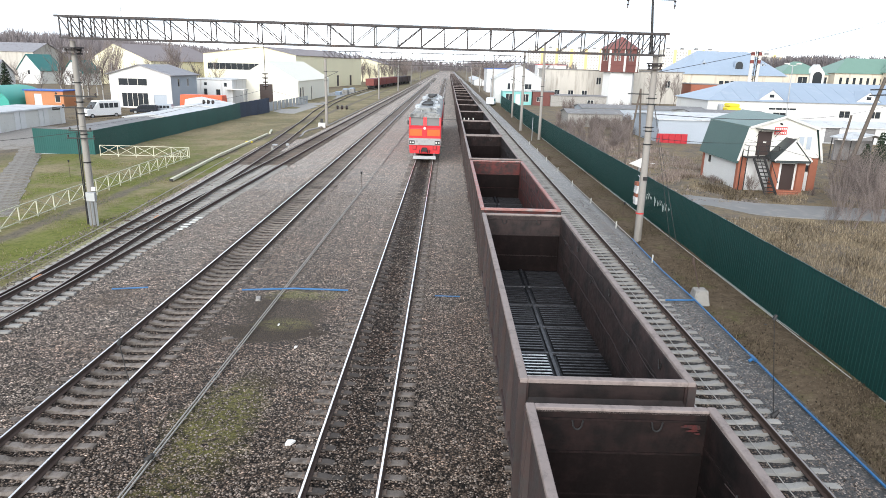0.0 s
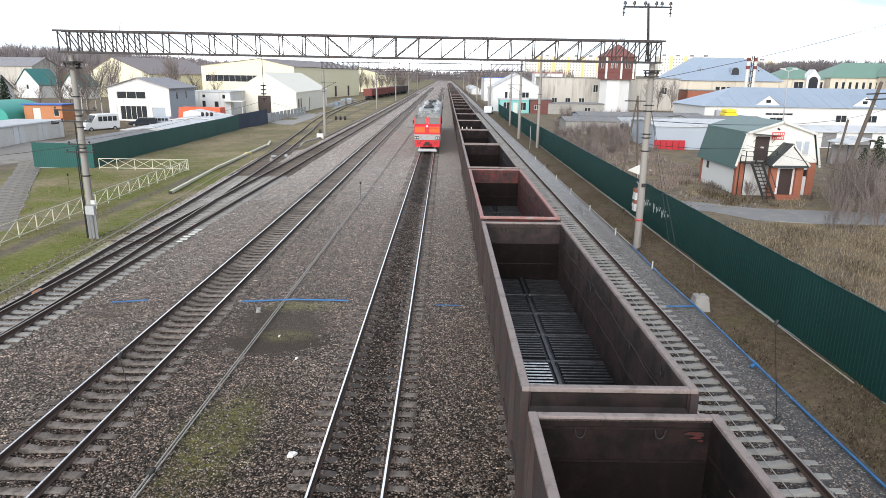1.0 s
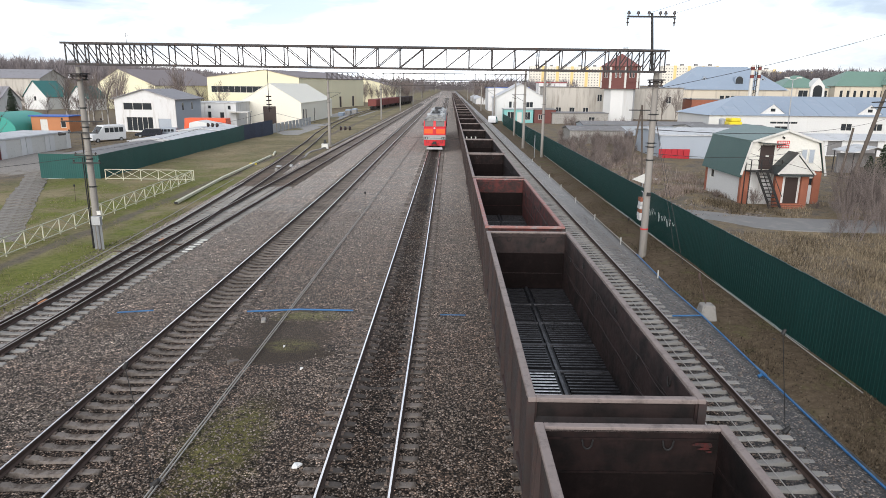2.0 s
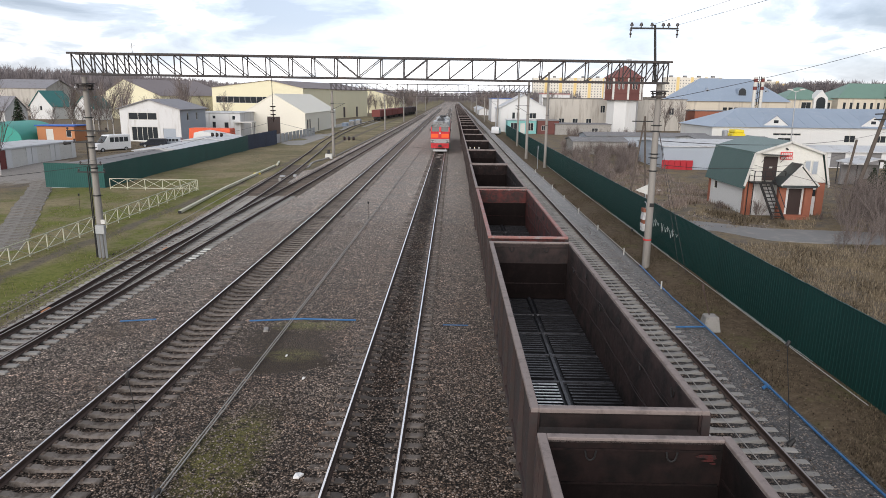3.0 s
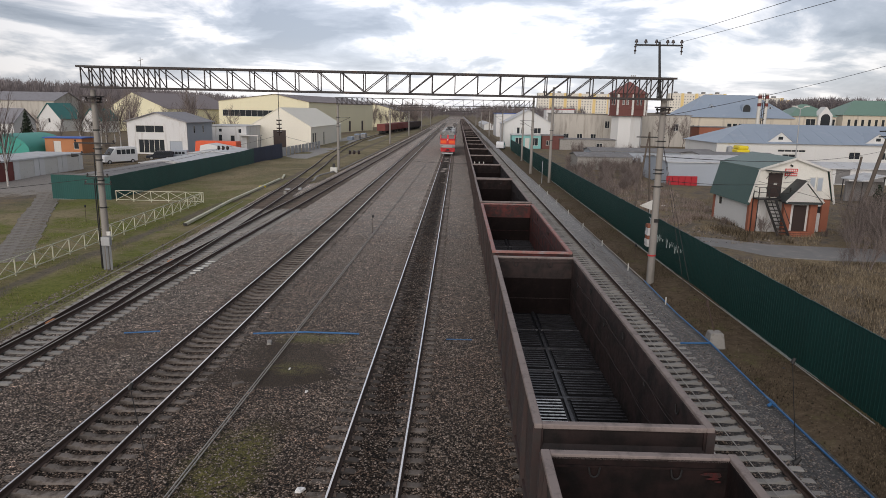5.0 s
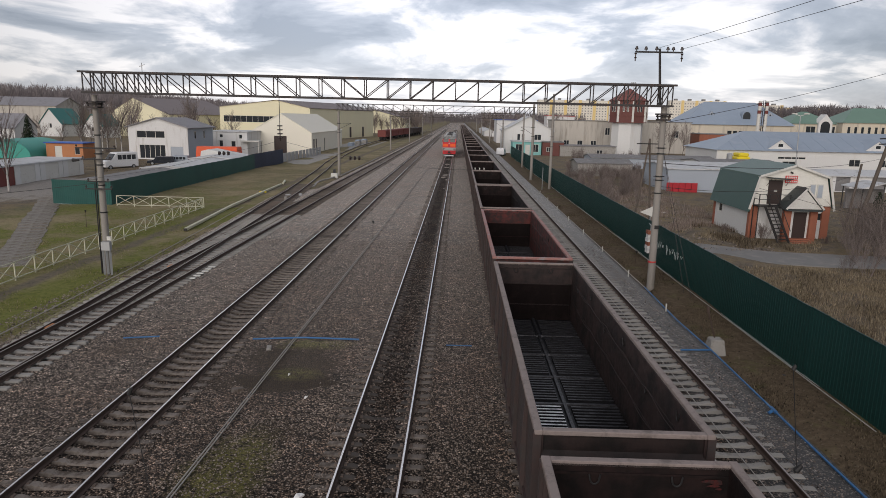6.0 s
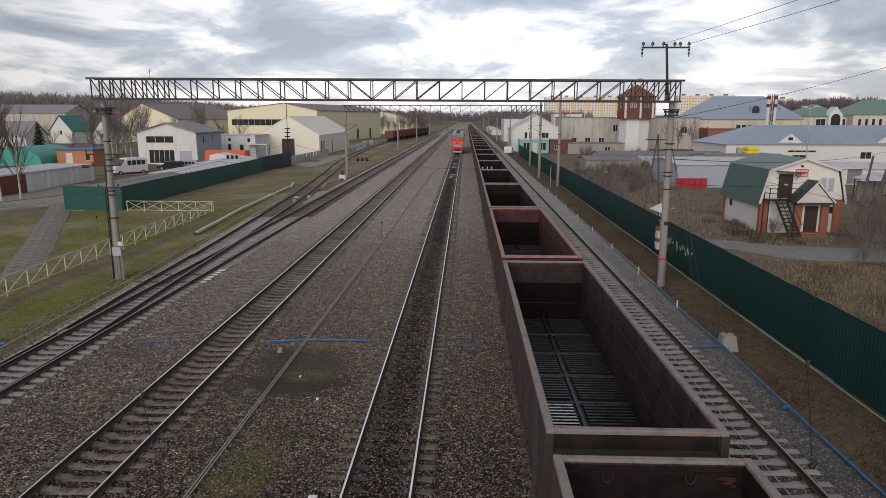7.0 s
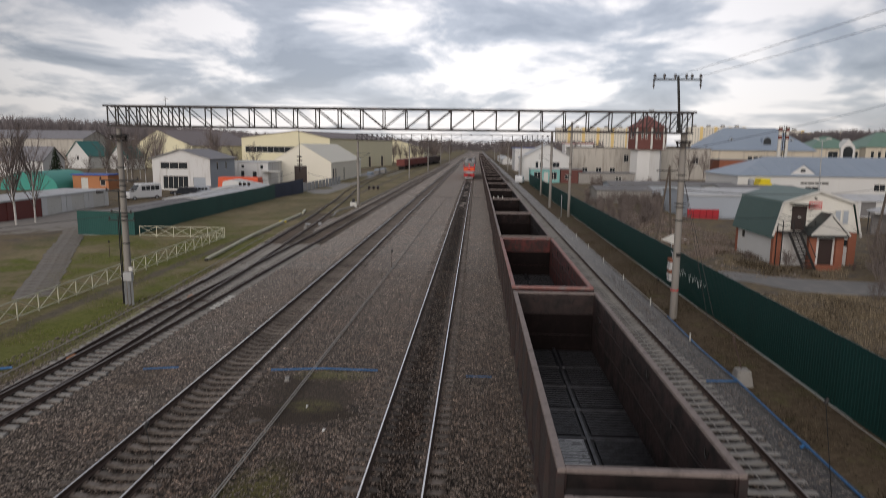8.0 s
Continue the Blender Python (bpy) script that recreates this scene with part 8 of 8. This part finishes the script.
scatter(thicket, [(max(14.6, yy * pick.uniform(0.165, 0.285)), yy, -0.5, pick.uniform(0.4, 0.95), 37 * k) for k, yy in enumerate(np.linspace(64, 152, 92))] + [(yy * pick.uniform(0.19, 0.275), yy, -0.5, pick.uniform(0.5, 0.8), 53 * k) for k, yy in enumerate(np.linspace(78, 122, 56))] + [(18.5 + 0.62 * k, pick.uniform(94, 107), -0.5, pick.uniform(0.8, 1.05), 61 * k) for k in range(16)] + [(26 + pick.uniform(0, 14), pick.uniform(118, 160), -0.5, pick.uniform(0.8, 1.2), 37 * k) for k in range(22)])
hedge = shrub(21, 2.6, "low bare bush by the buildings", 14, 0.014)
scatter(hedge, [(24.3, 51.2, -0.5, 0.5, 0), (25.2, 50.6, -0.5, 0.45, 50), (22.8, 55, -0.5, 0.55, 90), (28.6, 50.2, -0.5, 0.5, 200), (30.4, 50.6, -0.5, 0.7, 120), (17.5, 56.5, -0.5, 0.6, 20), (26.6, 83, -0.5, 0.7, 140)] + [(-62 - pick.uniform(0, 38), pick.uniform(132, 146), -0.5, pick.uniform(0.8, 1.3), 29 * k) for k in range(20)] + [(33 + pick.uniform(0, 6), pick.uniform(77, 83), -0.5, 0.5, 66 * k) for k in range(5)])


def spruce(seed, height, label):
    r = random.Random(seed)
    g = thing("spruce", label, "tree", group="spruces")
    bm = bmesh.new()
    tube(bm, (0, 0, -0.2), (0, 0, height * 0.97), height * 0.014, 0.01, 8)
    part("trunk", bm, "timber", g)
    vs, fs = [], []
    tiers = int(height * 4.5)
    for t in range(tiers):
        z = height * (0.08 + 0.9 * t / tiers)
        reach = (height - z) * 0.27 + 0.12
        for k in range(9):
            a = r.uniform(0, 6.28)
            ln = reach * r.uniform(0.7, 1.1)
            d = Vector((math.cos(a), math.sin(a), -0.28))
            side = Vector((-d.y, d.x, 0)) * ln * 0.22
            p = Vector((0, 0, z))
            for f in (0.35, 0.65, 1.0):
                b = len(vs)
                q = p + d * ln * f
                vs += [q - d * ln * 0.38 + Vector((0, 0, 0.05)), q + side * (1.2 - 0.7 * f), q + Vector((0, 0, 0.1)), q - side * (1.2 - 0.7 * f), q + d * 0.06 - Vector((0, 0, 0.12))]
                fs += [(b, b + 1, b + 2), (b, b + 2, b + 3), (b + 1, b + 4, b + 2), (b + 3, b + 2, b + 4), (b, b + 4, b + 1), (b, b + 3, b + 4)]
    hang("crown", raw("crown", vs, fs, "needle"), g)
    return g


sp = spruce(2, 5.2, "dark green spruce by the shop")
scatter(sp, [(34.3, 51.8, -0.5, 1.0, 0), (-96.5, 146, -0.5, 1.5, 40), (-124, 176, -0.5, 1.5, 90), (35.4, 55.2, -0.5, 0.75, 130)])


def blades(name, n, at, height, width, mat, label):
    """Thousands of thin leaning blades."""
    xy, z = at(n)
    n = len(xy)
    a, lean = rng.random(n) * 6.28, 0.15 + 0.55 * rng.random(n)
    h = height * (0.4 + 0.8 * rng.random(n))
    w = width * (0.6 + 0.8 * rng.random(n))
    c, s = np.cos(a), np.sin(a)
    base = np.stack([xy[:, 0], xy[:, 1], z - 0.02], -1)
    side = np.stack([-s * w, c * w, 0 * w], -1)
    tip = base + np.stack([c * h * lean, s * h * lean, h], -1)
    v = np.stack([base - side, base + side, tip], 1).reshape(-1, 3)
    f = (np.arange(n)[:, None] * 3 + np.arange(3)).tolist()
    return tagged(new(name, raw(name, v, f, mat)), label, "grass", kind="stuff")


def field(x0, x1, y0, y1, clump=0.0):
    def at(n):
        xy = np.stack([x0 + (x1 - x0) * rng.random(n), y0 + (y1 - y0) * rng.random(n) ** 1.3], -1)
        if clump:
            keep = np.sin(xy[:, 0] * 1.3 + 2 * np.sin(xy[:, 1] * 0.6)) + np.sin(xy[:, 1] * 0.9 + 1.7 * np.sin(xy[:, 0] * 0.8)) > clump * (rng.random(n) * 2 - 0.6)
            xy = xy[keep]
        return xy, ground_z(xy[:, 0], xy[:, 1])
    return at


blades("turf", 70000, field(-31, -18.2, 22, 62, 1.1), 0.1, 0.012, "turf_blade", "short green and yellowing turf along the verge")
blades("verge_straw", 34000, field(-31, -18.0, 26, 110, 1.2), 0.13, 0.012, "straw", "dry straw among the verge turf")
blades("fence_litter", 46000, field(10.5, 12.95, 12, 70, 1.2), 0.09, 0.018, "litter", "flattened dead stalks along the fence foot")
blades("dry_grass", 52000, field(13.6, 33, 24, 41.2), 0.24, 0.014, "straw", "tall straw-coloured dry grass behind the fence")
blades("dry_grass_edge", 30000, field(13.6, 38, 46.6, 74, 0.5), 0.28, 0.016, "straw", "dry grass round the little shop")
blades("dead_weeds", 26000, field(13.6, 33, 24, 41.2, 1.0), 0.3, 0.016, "litter", "dark dead weeds among the straw behind the fence")
blades("brown_weeds", 34000, field(13.8, 26, 55, 92, 1.4), 0.5, 0.022, "red_weed", "red-brown dead weeds between fence and garages")
blades("shop_weeds", 5000, field(20.8, 25.0, 47.6, 58, 0.9), 0.5, 0.02, "litter", "dead weeds along the shop wall")
blades("yard_grass", 14000, field(-60, -38, 96, 122, 0.8), 0.2, 0.02, "litter", "dead grass in the yard")


# ---- woods along the horizon ----
def woods(n, spots, tall, name, label):
    """Far bare woods: a thin stem and ragged upright crowns for each tree."""
    xy = spots(n)
    base = ground_z(xy[:, 0], xy[:, 1])
    h = tall * (0.75 + 0.4 * rng.random(n))
    m = 20
    # each tree is a sheaf of fine upward boughs round a stem
    a, u = rng.random((n, m)) * 6.283, rng.random((n, m, 3))
    foot = h[:, None] * (0.12 + 0.5 * u[..., 0])
    reach = h[:, None] * (0.06 + 0.26 * u[..., 1]) * (1.15 - foot / h[:, None])
    top = np.minimum(foot + h[:, None] * (0.2 + 0.3 * u[..., 2]), h[:, None] * (0.9 + 0.1 * u[..., 1]))
    foot[:, 0], reach[:, 0], top[:, 0] = -1.0, 0.1, h * 0.8
    w = h[:, None] * (0.006 + 0.007 * u[..., 2])
    p = np.stack([xy[:, :1] + 0 * a, xy[:, 1:] + 0 * a, base[:, None] + foot], -1)
    q = np.stack([xy[:, :1] + reach * np.cos(a), xy[:, 1:] + reach * np.sin(a), base[:, None] + top], -1)
    x_, y_ = np.array([1.0, 0, 0]), np.array([0, 1.0, 0])
    mid = p + 0.55 * (q - p)
    v = np.stack([p, mid + w[..., None] * x_, mid - 0.5 * w[..., None] * x_ + 0.87 * w[..., None] * y_, mid - 0.5 * w[..., None] * x_ - 0.87 * w[..., None] * y_, q], 2).reshape(-1, 3)
    tri = np.array([(0, 2, 1), (0, 3, 2), (0, 1, 3), (1, 2, 4), (2, 3, 4), (3, 1, 4)])
    vs, fs = v, (np.arange(n * m)[:, None, None] * 5 + tri).reshape(-1, 3).tolist()
    return tagged(new(name, raw(name, vs, fs, "far_wood")), label, "woods", kind="stuff")


def left_side(n):
    y = 430 + 330 * rng.random(n)
    return np.stack([-60 - 520 * rng.random(n), y], -1)


def right_side(n):
    return np.stack([350 + 420 * rng.random(n), 640 + 260 * rng.random(n)], -1)


def far_end(n):
    x = np.where(rng.random(n) < 0.5, -25 - 150 * rng.random(n), 22 + 105 * rng.random(n))
    end = rng.random(n) < 0.3
    return np.stack([np.where(end, -70 + 140 * rng.random(n), x), np.where(end, 930 + 150 * rng.random(n), 620 + 330 * rng.random(n))], -1)


woods(4300, left_side, 16, "far_woods_west", "bare grey-brown woods on the far hill")
woods(3000, right_side, 17, "far_woods_east", "bare grey-brown woods beyond the roofs")
woods(1300, far_end, 17, "far_woods_ahead", "bare woods on both sides of the vanishing tracks")


# ---- pieces of the tracks ----
lay_sleepers(track_a, lambda y: TRACKS["A"], 6.3, 500, SLEEPER)
lay_sleepers(track_b, lambda y: TRACKS["B"], 6.5, 500, OILY)
lay_sleepers(track_d, lambda y: TRACKS["D"], 6.1, 500, PALE)
lay_sleepers(track_w, lambda y: TRACKS["W"], 6.4, 60, SLEEPER, 60)

motions()
